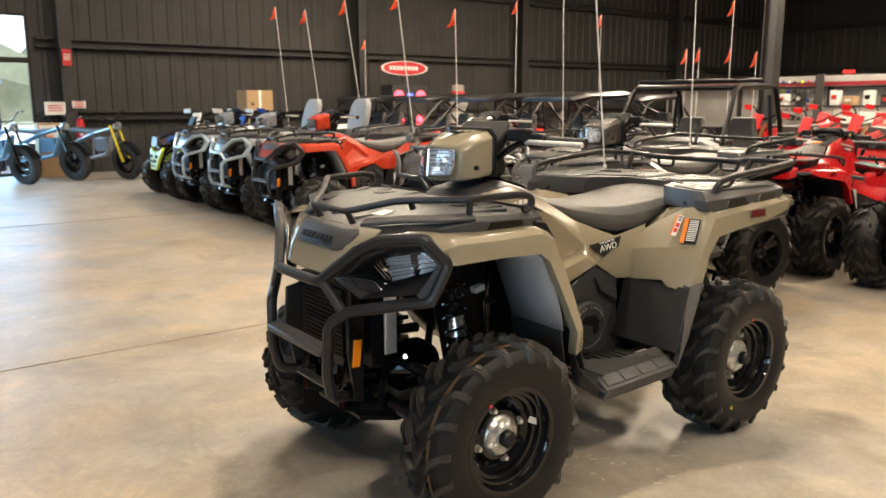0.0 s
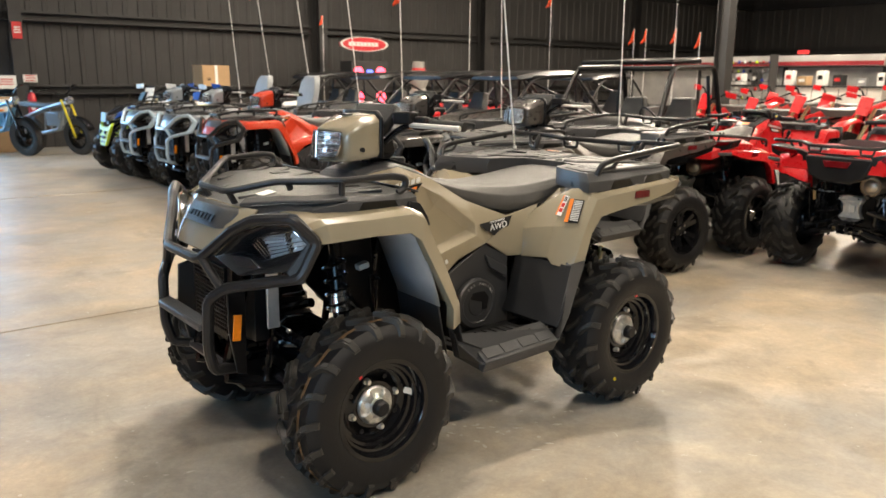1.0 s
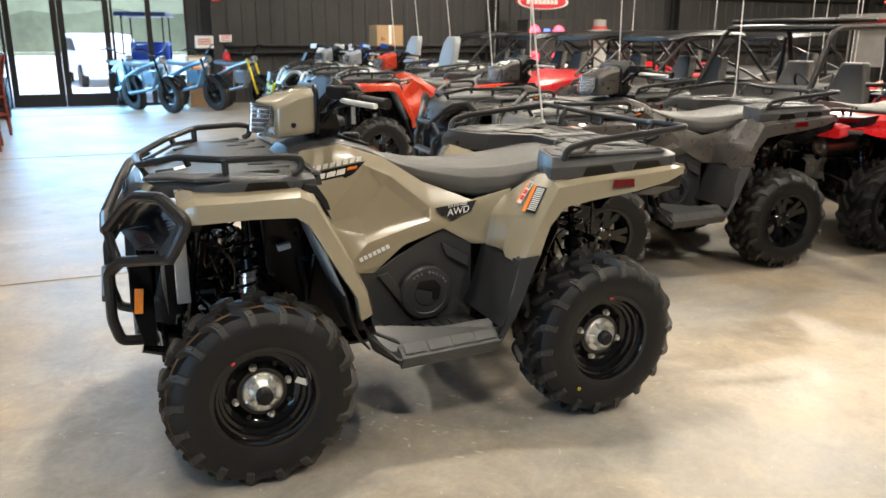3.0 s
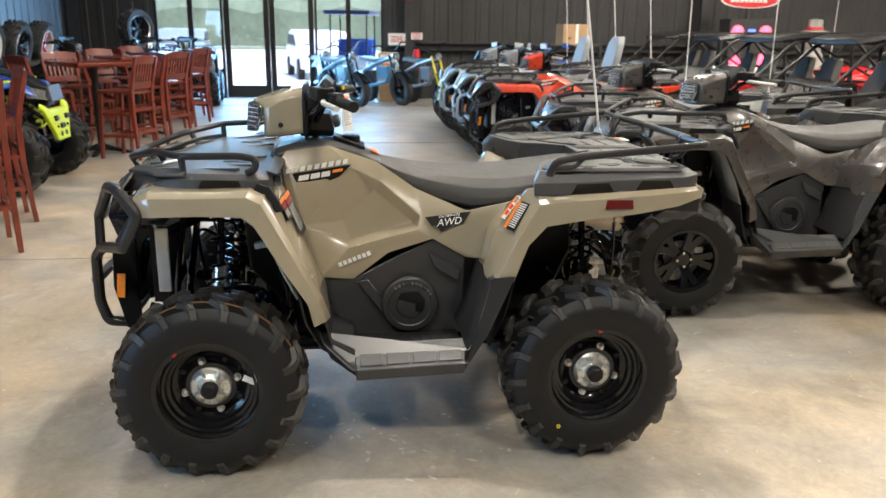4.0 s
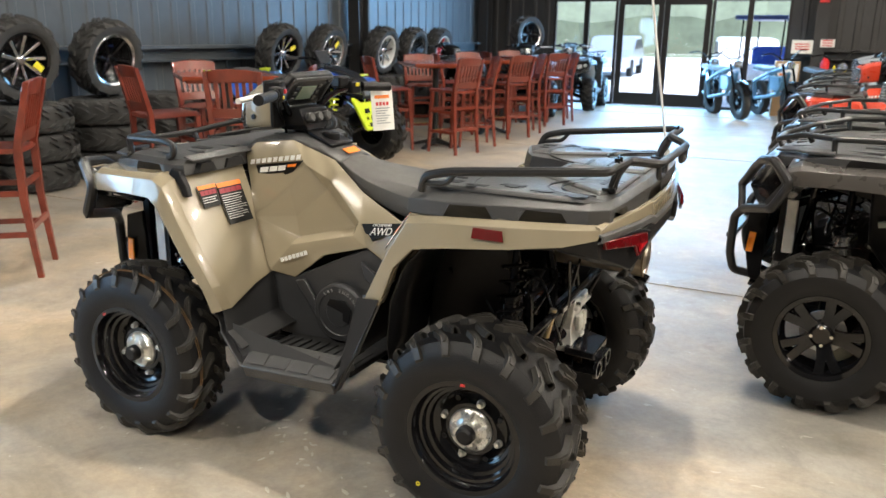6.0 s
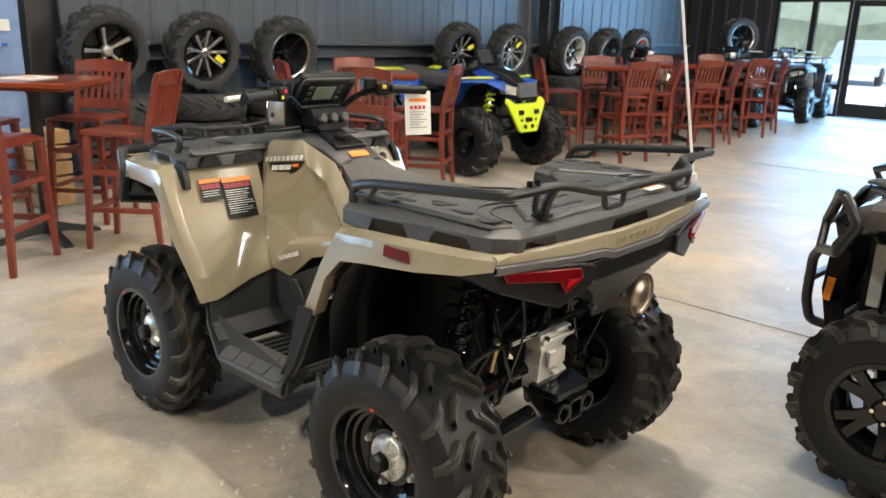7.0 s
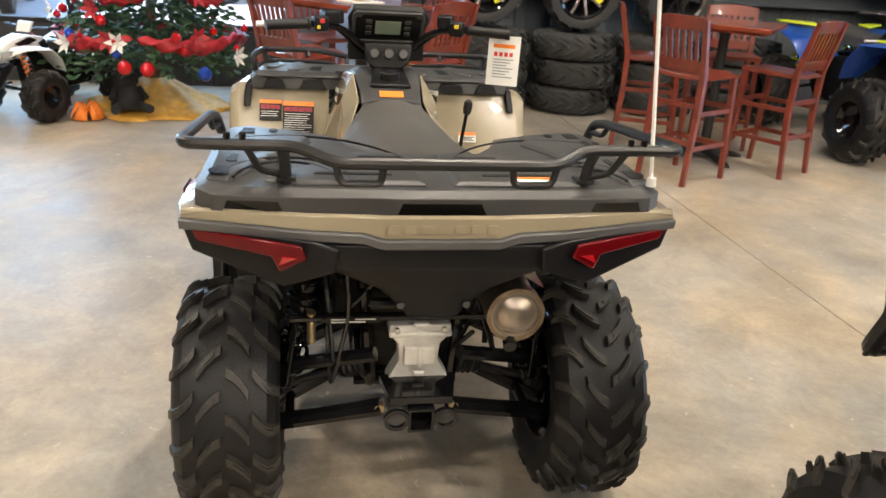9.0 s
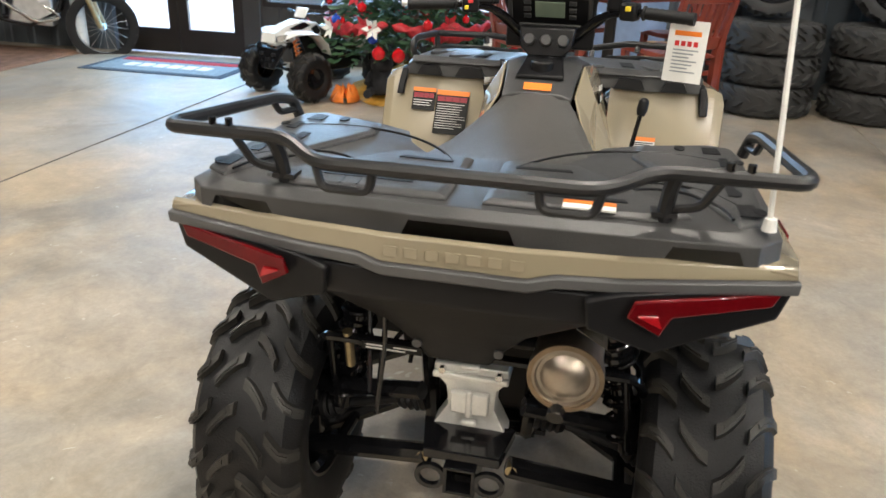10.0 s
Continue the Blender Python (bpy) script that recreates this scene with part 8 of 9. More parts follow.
def bar_chair(at):
    """A tall slat-back wooden bar chair; x ahead."""
    top = thing("bar_chair", at, "cherry-stained wooden bar chair with a slatted back", "chair", "bar chairs")
    seat = BM()
    loft(seat, [[(x, -w, z), (x, -w * 0.5, z + 0.030), (x, 0, z + 0.022), (x, w * 0.5, z + 0.030), (x, w, z + 0.03), (x, w, z), (x, 0, z - 0.008)] for x, w, z in ((0.225, 0.205, 0.735), (0.17, 0.225, 0.735), (-0.12, 0.215, 0.728), (-0.21, 0.195, 0.728))])
    part("seat", seat, WOOD_RED, top, bevel=0.006)
    for s in (-1, 1):
        part("front_leg", loft(BM(), [[(x - d, y - d, z), (x + d, y - d, z), (x + d, y + d, z), (x - d, y + d, z)] for x, y, z, d in ((0.235, 0.195 * s, 0.0, 0.016), (0.19, 0.180 * s, 0.74, 0.021))]), WOOD_RED, top, bevel=0.003)
        part("back_leg", loft(BM(), [[(x - d, y - d, z), (x + d, y - d, z), (x + d, y + d, z), (x - d, y + d, z)] for x, y, z, d in ((-0.235, 0.190 * s, 0.0, 0.016), (-0.195, 0.185 * s, 0.45, 0.020), (-0.195, 0.185 * s, 0.76, 0.021), (-0.285, 0.195 * s, 1.12, 0.016))]), WOOD_RED, top, bevel=0.003)
        for z in (0.26, 0.50):
            part("stretcher", box(BM(), (0.0, 0.188 * s, z), (0.42, 0.018, 0.032)), WOOD_RED, top)
    for x, z, w in ((0.228, 0.24, 0.36), (-0.22, 0.30, 0.36), (-0.20, 0.55, 0.36), (0.205, 0.52, 0.34)):
        part("stretcher", box(BM(), (x, 0, z), (0.018, w, 0.034)), WOOD_RED, top)
    part("brass_foot_strip", box(BM(), (0.240, 0, 0.258), (0.008, 0.34, 0.006)), material_brass, top, "worn brass foot strip")
    rail = BM()
    loft(rail, [[(-0.268 + bx, y, 1.045), (-0.252 + bx, y, 1.045), (-0.274 + bx, y, 1.135 + t), (-0.290 + bx, y, 1.135 + t)] for y, bx, t in ((-0.20, 0.01, -0.015), (-0.10, -0.015, 0.0), (0.0, -0.022, 0.004), (0.10, -0.015, 0.0), (0.20, 0.01, -0.015))])
    part("top_rail", rail, WOOD_RED, top, bevel=0.004)
    part("lower_rail", box(BM(), (-0.210, 0, 0.815), (0.018, 0.35, 0.075), Matrix.Rotation(radians(-12), 4, "Y")), WOOD_RED, top, bevel=0.004)
    for i in range(6):
        y = -0.125 + i * 0.05
        part("slat", loft(BM(), [[(x - 0.006, y - 0.013, z), (x + 0.006, y - 0.013, z), (x + 0.006, y + 0.013, z), (x - 0.006, y + 0.013, z)] for x, z in ((-0.216, 0.84), (-0.246, 0.95), (-0.272, 1.06))]), WOOD_RED, top)
    return top


def bar_table(at):
    top = thing("bar_table", at, "square cherry-stained bar table on an iron pedestal", "table", "bar tables")
    t = BM()
    box(t, (0, 0, 1.035), (0.76, 0.76, 0.035))
    box(t, (0, 0, 1.008), (0.70, 0.70, 0.02))
    part("tabletop", t, WOOD_TOP, top, bevel=0.006)
    part("column", lathe(BM(), [(0.045, 0.08), (0.038, 0.12), (0.038, 0.95), (0.06, 0.985), (0.16, 0.998), (0, 0.998)], 20, Matrix.Rotation(math.pi / 2, 4, "X")), IRON, top)
    for k in range(4):
        a = math.pi / 2 * k + math.pi / 4
        ft = BM()
        d = Vector((math.cos(a), math.sin(a), 0))
        n = Vector((-d.y, d.x, 0))
        loft(ft, [[d * r - n * w + Vector((0, 0, z0)), d * r + n * w + Vector((0, 0, z0)), d * r + n * w * 0.7 + Vector((0, 0, z1)), d * r - n * w * 0.7 + Vector((0, 0, z1))] for r, w, z0, z1 in ((0.02, 0.035, 0.04, 0.12), (0.15, 0.03, 0.03, 0.075), (0.30, 0.035, 0.0, 0.035), (0.34, 0.03, 0.0, 0.02))])
        part("foot", ft, IRON, top, bevel=0.004)
    return top


material_brass = material("worn_brass", (0.55, 0.38, 0.10), 0.35, 1.0, 0.2, 10)
WOOD_TOP = material("cherry_table_top", (0.21, 0.040, 0.016), 0.24, 0, 0.30, 5, 0.05, 60, coat=0.5)
chair = bar_chair(pose(2.91, 0.31, 0, 0, 0, -50))
table = bar_table(pose(3.36, -0.12, 0, 0, 0, -46))
CHAIRS = [(2.86, -0.50, 40), (3.80, 0.14, -150), (3.74, -0.62, 128),
          (2.60, -2.39, -60), (2.83, -3.20, 30), (3.42, -2.42, -112), (3.66, -3.22, 160),
          (2.62, -6.30, -20), (2.66, -7.02, 38), (3.42, -6.12, -130), (3.46, -7.10, 130),
          (2.58, -8.05, -30), (2.62, -8.72, 34), (3.40, -7.95, -140), (3.44, -8.80, 140),
          (2.62, -9.85, -35), (2.68, -10.60, 30), (3.44, -9.80, -130), (3.48, -10.62, 135)]
for x, y, a in CHAIRS:
    copy_thing(chair, pose(x, y, 0, 0, 0, a))
for x, y, a in ((3.16, -2.86, -40), (3.04, -6.64, 45), (3.02, -8.38, 42), (3.06, -10.22, 45)):
    copy_thing(table, pose(x, y, 0, 0, 0, a))
mag = thing("magazine", Matrix.Translation((3.34, -0.10, 1.053)), "open printed magazine lying on the bar table", "magazine")
part("page_block", box(BM(), (0, 0, 0.004), (0.21, 0.28, 0.007), Matrix.Rotation(0.6, 4, "Z")), PAPER, mag)
part("cover_print", box(BM(), (0, 0, 0.0083), (0.12, 0.10, 0.0015), Matrix.Rotation(0.6, 4, "Z")), CARDBOARD, mag)

# ---- tyres and wheels on show ----
big_tyre = thing("spare_tyre", pose(4.98, -1.42, 0.13, 90, 0, 0), "large black off-road tyre stacked flat", "tyre", "stacked tyres")
fit_tyre(big_tyre, 0.41, 0.125, 0.19, 17, 0.026, 44, 1.3, RUBBER_OLD)
k = 0
for y in (-1.42, -2.30, -3.18, -4.06):
    for lvl in range(3):
        if y == -1.42 and lvl == 0:
            continue
        k += 1
        copy_thing(big_tyre, pose(4.98 + 0.015 * math.sin(3.1 * k), y + 0.015 * math.cos(2.3 * k), 0.13 + 0.252 * lvl, 90, 0, 37 * k))
for y in (-6.1, -7.18, -8.72, -9.75, -10.75, -11.6):
    for lvl in range(3):
        k += 1
        copy_thing(big_tyre, pose(5.0 + 0.02 * math.sin(3.1 * k), y + 0.02 * math.cos(2.3 * k), 0.13 + 0.252 * lvl, 90, 0, 37 * k))


def show_wheel(at, rim_mat, spokes, lip, label, r=0.385, tag=True):
    """A mounted wheel leaning on show; +y is its face."""
    top = thing("tyre_on_rim", at, label, "tyre", "tyres on show")
    fit_tyre(top, r, 0.13, 0.250, 17, 0.026, 44, 1.25, RUBBER_OLD)
    bm = BM()
    lathe(bm, [(0.238, -0.11), (0.256, -0.11), (0.238, -0.06), (0.233, 0.05), (0.260, 0.112), (0.252, 0.122), (0.228, 0.108), (0.220, 0.04), (0.212, -0.05)], 40)
    part("rim", bm, lip, top, "broad wheel rim")
    fc = BM()
    lathe(fc, [(0, 0.075), (0.035, 0.075), (0.05, 0.06), (0.055, 0.02), (0, 0.02)], 20)
    for i in range(spokes):
        a = 2 * math.pi * i / spokes
        slab(fc, [(q * math.cos(a + t), y, q * math.sin(a + t)) for q, t, y in ((0.045, -0.26, 0.055), (0.045, 0.26, 0.055), (0.232, 0.14, 0.088), (0.232, -0.01, 0.088))], (0, -0.03, 0))
    part("spokes", fc, rim_mat, top, bevel=0.004)
    part("wheel_backing", lathe(BM(), [(0, -0.02), (0.214, -0.02), (0.214, -0.03), (0, -0.03)], 28), STEEL_BLACK, top)
    if tag:
        tg = BM()
        box(tg, (-0.09, 0.125, -0.10), (0.055, 0.004, 0.10), Matrix.Rotation(0.4, 4, "Y"))
        part("price_tag", tg, SWITCH_TAG, top, "yellow price tag")
    return top


SWITCH_TAG = material("yellow_card", (0.85, 0.75, 0.03), 0.6)
MACHINED = material("machined_alloy", (0.66, 0.66, 0.66), 0.25, 1.0, 0.1, 12)
# place along the wall, height, spokes, spoke and rim finishes
WHEELS = [(-1.38, 1.16, 5, ALLOY, STEEL_BLACK, "black and machined five-spoke wheel on a tyre stack"), (-2.34, 1.14, 9, MACHINED, STEEL_BLACK, "machined many-spoke wheel on a tyre stack"), (-3.32, 1.13, 6, STEEL_BLACK, MACHINED, "black-spoked wheel with a bright lip on a tyre stack"),
          (-6.10, 1.14, 9, MACHINED, STEEL_BLACK, "machined multi-spoke wheel against the wall"), (-7.18, 1.14, 10, MACHINED, MACHINED, "bright alloy wheel against the wall"), (-8.72, 1.135, 7, MACHINED, PAINT_WHITE, "white-lipped wheel against the wall"), (-9.75, 1.135, 8, STEEL_BLACK, MACHINED, "grey-lipped wheel against the wall"), (-10.75, 1.135, 6, PAINT_RED, PAINT_WHITE, "red-spoked wheel with a white lip against the wall")]
for i, (y, z, n, sp, lip, label) in enumerate(WHEELS):
    show_wheel(Matrix.Translation((5.05, y, z)) @ Matrix.Rotation(radians(90), 4, "Z") @ Matrix.Rotation(radians(-12), 4, "X") @ Matrix.Rotation(0.5 * i, 4, "Y"), sp, n, lip, label, tag=i in (0, 1, 3, 4))
show_wheel(Matrix.Translation((4.0, -12.6, 1.40)) @ Matrix.Rotation(radians(60), 4, "Z"), STEEL_BLACK, 6, MACHINED, "bare tyre and wheel on show near the glazing", 0.36, False)
st = thing("display_stand", Matrix.Translation((4.05, -12.55, 0)), "black steel display stand for a wheel", "stand")
part("top", box(BM(), (0, 0, 1.01), (0.5, 0.5, 0.03)), STEEL_DARK, st)
for sx in (-1, 1):
    for sy in (-1, 1):
        part("leg", box(BM(), (0.22 * sx, 0.22 * sy, 0.4975), (0.03, 0.03, 0.995)), STEEL_DARK, st)

# ---- banner, window seat and tree ----
ban = thing("roll_up_banner", pose(4.62, -0.24, 0, 0, 0, 90), "pale blue roll-up banner with white block marks", "banner")
part("base", box(BM(), (0, 0, 0.035), (0.66, 0.12, 0.07)), ALLOY, ban, bevel=0.01)
sh = BM()
sheet(sh, [[(-0.30, 0.01 * math.sin(z * 4), z), (0.30, 0.01 * math.sin(z * 4), z)] for z in (0.07 + 0.19 * i for i in range(11))])
part("sheet", sh, material("banner_print", (0.21, 0.29, 0.46), 0.5, 0, 0.35, 1.5), ban, thick=0.003)
part("print", bars(BM(), frame_at((0, 0.012, 0), (-1, 0, 0), (0, 0, 1)), [(-0.22, -0.10, 1.36), (-0.08, 0.06, 1.36), (0.08, 0.22, 1.36)], 0.085, 0.006), DECAL_WHITE, ban)
part("print", bars(BM(), frame_at((0, 0.012, 0), (-1, 0, 0), (0, 0, 1)), [(-0.22, 0.02, 1.47)], 0.025, 0.006), DECAL_WHITE, ban)
part("print", bars(BM(), frame_at((0, 0.012, 0), (-1, 0, 0), (0, 0, 1)), [(-0.18, 0.06, 1.265), (-0.04, 0.14, 1.215)], 0.022, 0.008), DECAL_WHITE, ban)
part("print", bars(BM(), frame_at((0, 0.012, 0), (-1, 0, 0), (0, 0, 1)), [(0.06, 0.10, 1.265), (0.14, 0.19, 1.215)], 0.022, 0.008), PAINT_BLUE, ban)
part("pole", rod(BM(), (0, -0.04, 0.06), (0, -0.02, 1.97), 0.01), ALLOY, ban)

crate = thing("wooden_crate", pose(4.36, -0.52, 0, 0, 0, 10), "pale pine crate beside the banner", "crate")
for i in range(5):
    part("slat", box(BM(), (0, 0, 0.06 + i * 0.12), (0.30, 0.26, 0.10)), material_pine if i else material("pine_wood", (0.46, 0.29, 0.13), 0.6, 0, 0.25, 7, 0.1, 60), crate, bevel=0.004)
    if not i:
        material_pine = crate.children[0].material_slots[0].material


def christmas_tree(at):
    """A trimmed fir: trunk, limbs and a crown of needle sprays, ribbon, flowers and baubles."""
    top = thing("christmas_tree", at, "trimmed green fir with red ribbon, baubles and a gold skirt", "tree")
    rng = random.Random(11)
    part("trunk", lathe(BM(), [(0.05, 0), (0.045, 0.5), (0.02, 1.9), (0, 1.95)], 10, Matrix.Rotation(math.pi / 2, 4, "X")), material("bark", (0.10, 0.06, 0.04), 0.9, 0, 0.3, 9, 0.5, 40), top)
    verts, faces = [], []
    for lvl in range(17):
        z = 0.50 + lvl * 0.095
        R = 0.86 * (1 - (z - 0.42) / 1.85) + 0.05
        n = int(8 + R * 16)
        for i in range(n):
            a = 2 * math.pi * (i + rng.random() * 0.7) / n
            L = R * rng.uniform(0.78, 1.08)
            droop = -0.16 * L
            for j in range(int(8 + L * 24)):
                u = (j + 1) / int(8 + L * 24 + 1)
                if u < 0.25:
                    continue
                c = Vector((L * u * math.cos(a), L * u * math.sin(a), z + droop * u + rng.uniform(-0.03, 0.03)))
                d = Vector((math.cos(a + rng.uniform(-1.1, 1.1)), math.sin(a + rng.uniform(-1.1, 1.1)), rng.uniform(-0.5, 0.35))).normalized()
                w = d.orthogonal().normalized()
                w = (w * math.cos(j) + d.cross(w) * math.sin(j)) * rng.uniform(0.012, 0.022)
                ln = rng.uniform(0.07, 0.13)
                k = len(verts)
                verts += [c - w * 0.4, c + w * 0.4, c + d * ln * 0.6 + w, c + d * ln, c + d * ln * 0.6 - w]
                faces.append((k, k + 1, k + 2, k + 3, k + 4))
    me = bpy.data.meshes.new("crown")
    me.from_pydata(verts, [], faces)
    me.materials.append(material("fir_needles", (0.030, 0.075, 0.032), 0.6, 0, 0.5, 12))
    cr = new("crown", me)
    cr.parent = top
    tagged(cr, "dense green artificial needles", kind="stuff")
    for z, R in ((0.66, 0.74), (1.02, 0.62), (1.40, 0.44)):
        for half_turn in range(5):
            rb = BM()
            rows = []
            a0 = half_turn * 2 * math.pi / 5 + z
            for i in range(49):
                u = i / 48
                a = a0 + u * 2 * math.pi / 5.2
                sag = -0.07 * math.sin(math.pi * u)
                puff = 0.03 + 0.09 * math.sin(math.pi * u) ** 0.6
                row = []
                for k in range(5):
                    v = k / 4 - 0.5
                    rr = R * (1 + 0.05 * math.cos(v * 3)) + 0.012 * math.sin(21 * a + 4 * k) * math.sin(math.pi * u)
                    row.append((rr * math.cos(a), rr * math.sin(a), z + sag + v * puff + 0.012 * math.sin(29 * a + 5 * k)))
                rows.append(row)
            part("ribbon", sheet(rb, rows), RIBBON, top, "swag of red gauze ribbon", thick=0.002, sharp=80)
    for i in range(60):
        z = rng.uniform(0.32, 1.75)
        R = (0.86 * (1 - (z - 0.42) / 1.85) + 0.05) * rng.uniform(0.88, 1.05)
        a = 2 * math.pi * (i * 0.618 % 1)
        r = rng.choice((0.022, 0.030, 0.040)) if z > 0.45 else 0.055
        bm = BM()
        lathe(bm, [(0, -r)] + [(r * math.sin(math.pi * q / 10), -r * math.cos(math.pi * q / 10)) for q in range(1, 10)] + [(0.008, r), (0.008, r + 0.012), (0, r + 0.012)], 14, Matrix.Translation((R * math.cos(a), R * math.sin(a), z)) @ Matrix.Rotation(math.pi / 2, 4, "X"))
        part("bauble", bm, rng.choice((BAUBLE_RED, BAUBLE_RED, BAUBLE_RED, BAUBLE_GOLD, BAUBLE_BLUE)), top)
    for i in range(14):
        z = rng.uniform(0.45, 1.6)
        R = (0.86 * (1 - (z - 0.42) / 1.85) + 0.08)
        a = math.pi + rng.uniform(-1.5, 1.5)
        c = Vector((R * math.cos(a), R * math.sin(a), z))
        fb = BM()
        for p in range(6):
            d = Vector((math.cos(a) * 0.5, math.sin(a) * 0.5, 0)) + Vector((-math.sin(a) * math.cos(p * 1.047), math.cos(a) * math.cos(p * 1.047), math.sin(p * 1.047)))
            d.normalize()
            w = d.cross(Vector((math.cos(a), math.sin(a), 0.2))).normalized() * 0.022
            slab(fb, [c, c + d * 0.05 + w, c + d * 0.10, c + d * 0.05 - w], Vector((math.cos(a), math.sin(a), 0)) * 0.003)
        part("flower", fb, PAINT_WHITE if i % 3 == 0 else RIBBON, top, "artificial poinsettia flower")
    sk = BM()
    rows = []
    for i in range(7):
        u = i / 6
        rows.append([((0.10 + 0.54 * u) * (1 + 0.07 * u * math.sin(7 * a)) * math.cos(a), (0.10 + 0.54 * u) * (1 + 0.07 * u * math.sin(7 * a)) * math.sin(a), max(0.006, 0.26 * (1 - u) ** 1.4 + 0.035 * u * (1 + math.sin(11 * a + 3 * u)) * (1.15 - u))) for a in (2 * math.pi * j / 64 for j in range(65))])
    part("skirt", sheet(sk, rows), GOLD_CLOTH, top, "crumpled gold cloth skirt", thick=0.004)
    return top


RIBBON = material("red_ribbon", (0.36, 0.014, 0.022), 0.55, 0, 0.45, 26, 0.5, 110)
BAUBLE_RED = material("red_bauble", (0.55, 0.01, 0.015), 0.12, 0.3, 0.05, 5, coat=0.6)
BAUBLE_GOLD = material("gold_bauble", (0.70, 0.33, 0.06), 0.18, 0.8, 0.05, 5)
BAUBLE_BLUE = material("blue_bauble", (0.03, 0.08, 0.45), 0.15, 0.4, 0.05, 5)
GOLD_CLOTH = material("gold_cloth", (0.62, 0.34, 0.05), 0.45, 0.25, 0.3, 14, 0.3, 60)
christmas_tree(pose(4.62, 1.58, 0))
toy = thing("stuffed_toy", pose(4.12, 1.72, 0.075, 0, 0, 200), "plain black stuffed toy seated on the gold skirt", "toy")
bm = BM()
loft(bm, [[(c + r * math.cos(a), r * 1.1 * math.sin(a), z) for a in (2 * math.pi * j / 16 for j in range(16))] for z, r, c in ((0.0, 0.09, 0), (0.03, 0.12, 0), (0.12, 0.11, -0.01), (0.19, 0.07, 0.0), (0.22, 0.085, 0.02), (0.28, 0.085, 0.02), (0.33, 0.04, 0.01))])
for s_ in (-1, 1):
    tube(bm, [(0.06, 0.07 * s_, 0.04), (0.16, 0.12 * s_, 0.03), (0.24, 0.13 * s_, 0.04)], 0.035, 10, 0.03)
    tube(bm, [(0.02, 0.09 * s_, 0.17), (0.10, 0.13 * s_, 0.10)], 0.026, 10, 0.03)
part("figure", bm, material("black_plush", (0.012, 0.012, 0.014), 0.95, 0, 0.2, 20, 0.5, 200), toy, sharp=70)
bow = thing("orange_bow", pose(4.04, 2.02, 0.0, 0, 0, 20), "crumpled orange cloth bow on the floor by the tree", "bow")
bm = BM()
for k_ in range(5):
    a_ = 2 * math.pi * k_ / 5
    sheet(bm, [[(0.13 * u * math.cos(a_ + w), 0.13 * u * math.sin(a_ + w), 0.012 + 0.10 * math.sin(math.pi * u) * (1 + 0.4 * math.sin(9 * w + k_))) for w in (-0.5, -0.25, 0, 0.25, 0.5)] for u in (0.08, 0.3, 0.55, 0.8, 1.0)])
part("loops", bm, material("orange_cloth", (0.75, 0.20, 0.02), 0.6, 0, 0.2, 18), bow, thick=0.004, sharp=70)

# ---- entrance mats, wall notices, extinguisher ----


def mat_rug(x0, x1, y0, y1, label, edge, mid, stripe):
    t = thing("door_mat", Matrix(), label, "door mat")
    part("border", box(BM(), ((x0 + x1) / 2, (y0 + y1) / 2, 0.004), (x1 - x0, y1 - y0, 0.008)), edge, t, bevel=0.002)
    part("field", box(BM(), ((x0 + x1) / 2, (y0 + y1) / 2, 0.009), (x1 - x0 - 0.16, y1 - y0 - 0.16, 0.004)), mid, t)
    part("stripe", box(BM(), (x1 - 0.17, (y0 + y1) / 2, 0.0125), (0.14, y1 - y0 - 0.24, 0.004)), stripe, t)
    part("print", bars(BM(), frame_at(((x0 + x1) / 2 - 0.05, (y0 + y1) / 2, 0.0112), (0, -1, 0), (1, 0, 0)), [(-0.45 + i * 0.16, -0.33 + i * 0.16, 0) for i in range(6)], 0.16, 0.003), PAPER, t)


MAT_DARK = material("navy_mat_pile", (0.05, 0.07, 0.10), 0.95, 0, 0.3, 30, 0.4, 300)
MAT_GREY = material("grey_mat_pile", (0.22, 0.28, 0.32), 0.95, 0, 0.3, 30, 0.4, 300)
MAT_RED = material("red_mat_pile", (0.42, 0.03, 0.04), 0.95, 0, 0.3, 30, 0.4, 300)
MAT_BROWN = material("brown_rug_pile", (0.24, 0.14, 0.09), 0.95, 0, 0.3, 14, 0.4, 200)
mat_rug(4.52, 5.32, 3.42, 4.95, "navy entrance mat with a red band and pale marks", MAT_DARK, MAT_GREY, MAT_RED)
rug = thing("rug", Matrix(), "brown patterned rug under the dirt bike", "rug")
part("pile", box(BM(), (4.55, 6.3, 0.005), (1.7, 1.7, 0.010)), MAT_BROWN, rug, bevel=0.003)
part("border", box(BM(), (4.55, 6.3, 0.0115), (1.45, 1.45, 0.003)), material("faded_rug_field", (0.20, 0.12, 0.085), 0.95, 0, 0.5, 9, 0.4, 200), rug)
hoop = thing("white_arch", pose(5.35, 5.62, 0), "white painted arch panel beside the entrance", "panel")
ar = BM()
tube(ar, [(0, -0.14, 0), (0, -0.14, 0.9), (0, 0.1, 1.5)], 0.07, 10, 0.4)
part("post", ar, PAINT_WHITE, hoop)

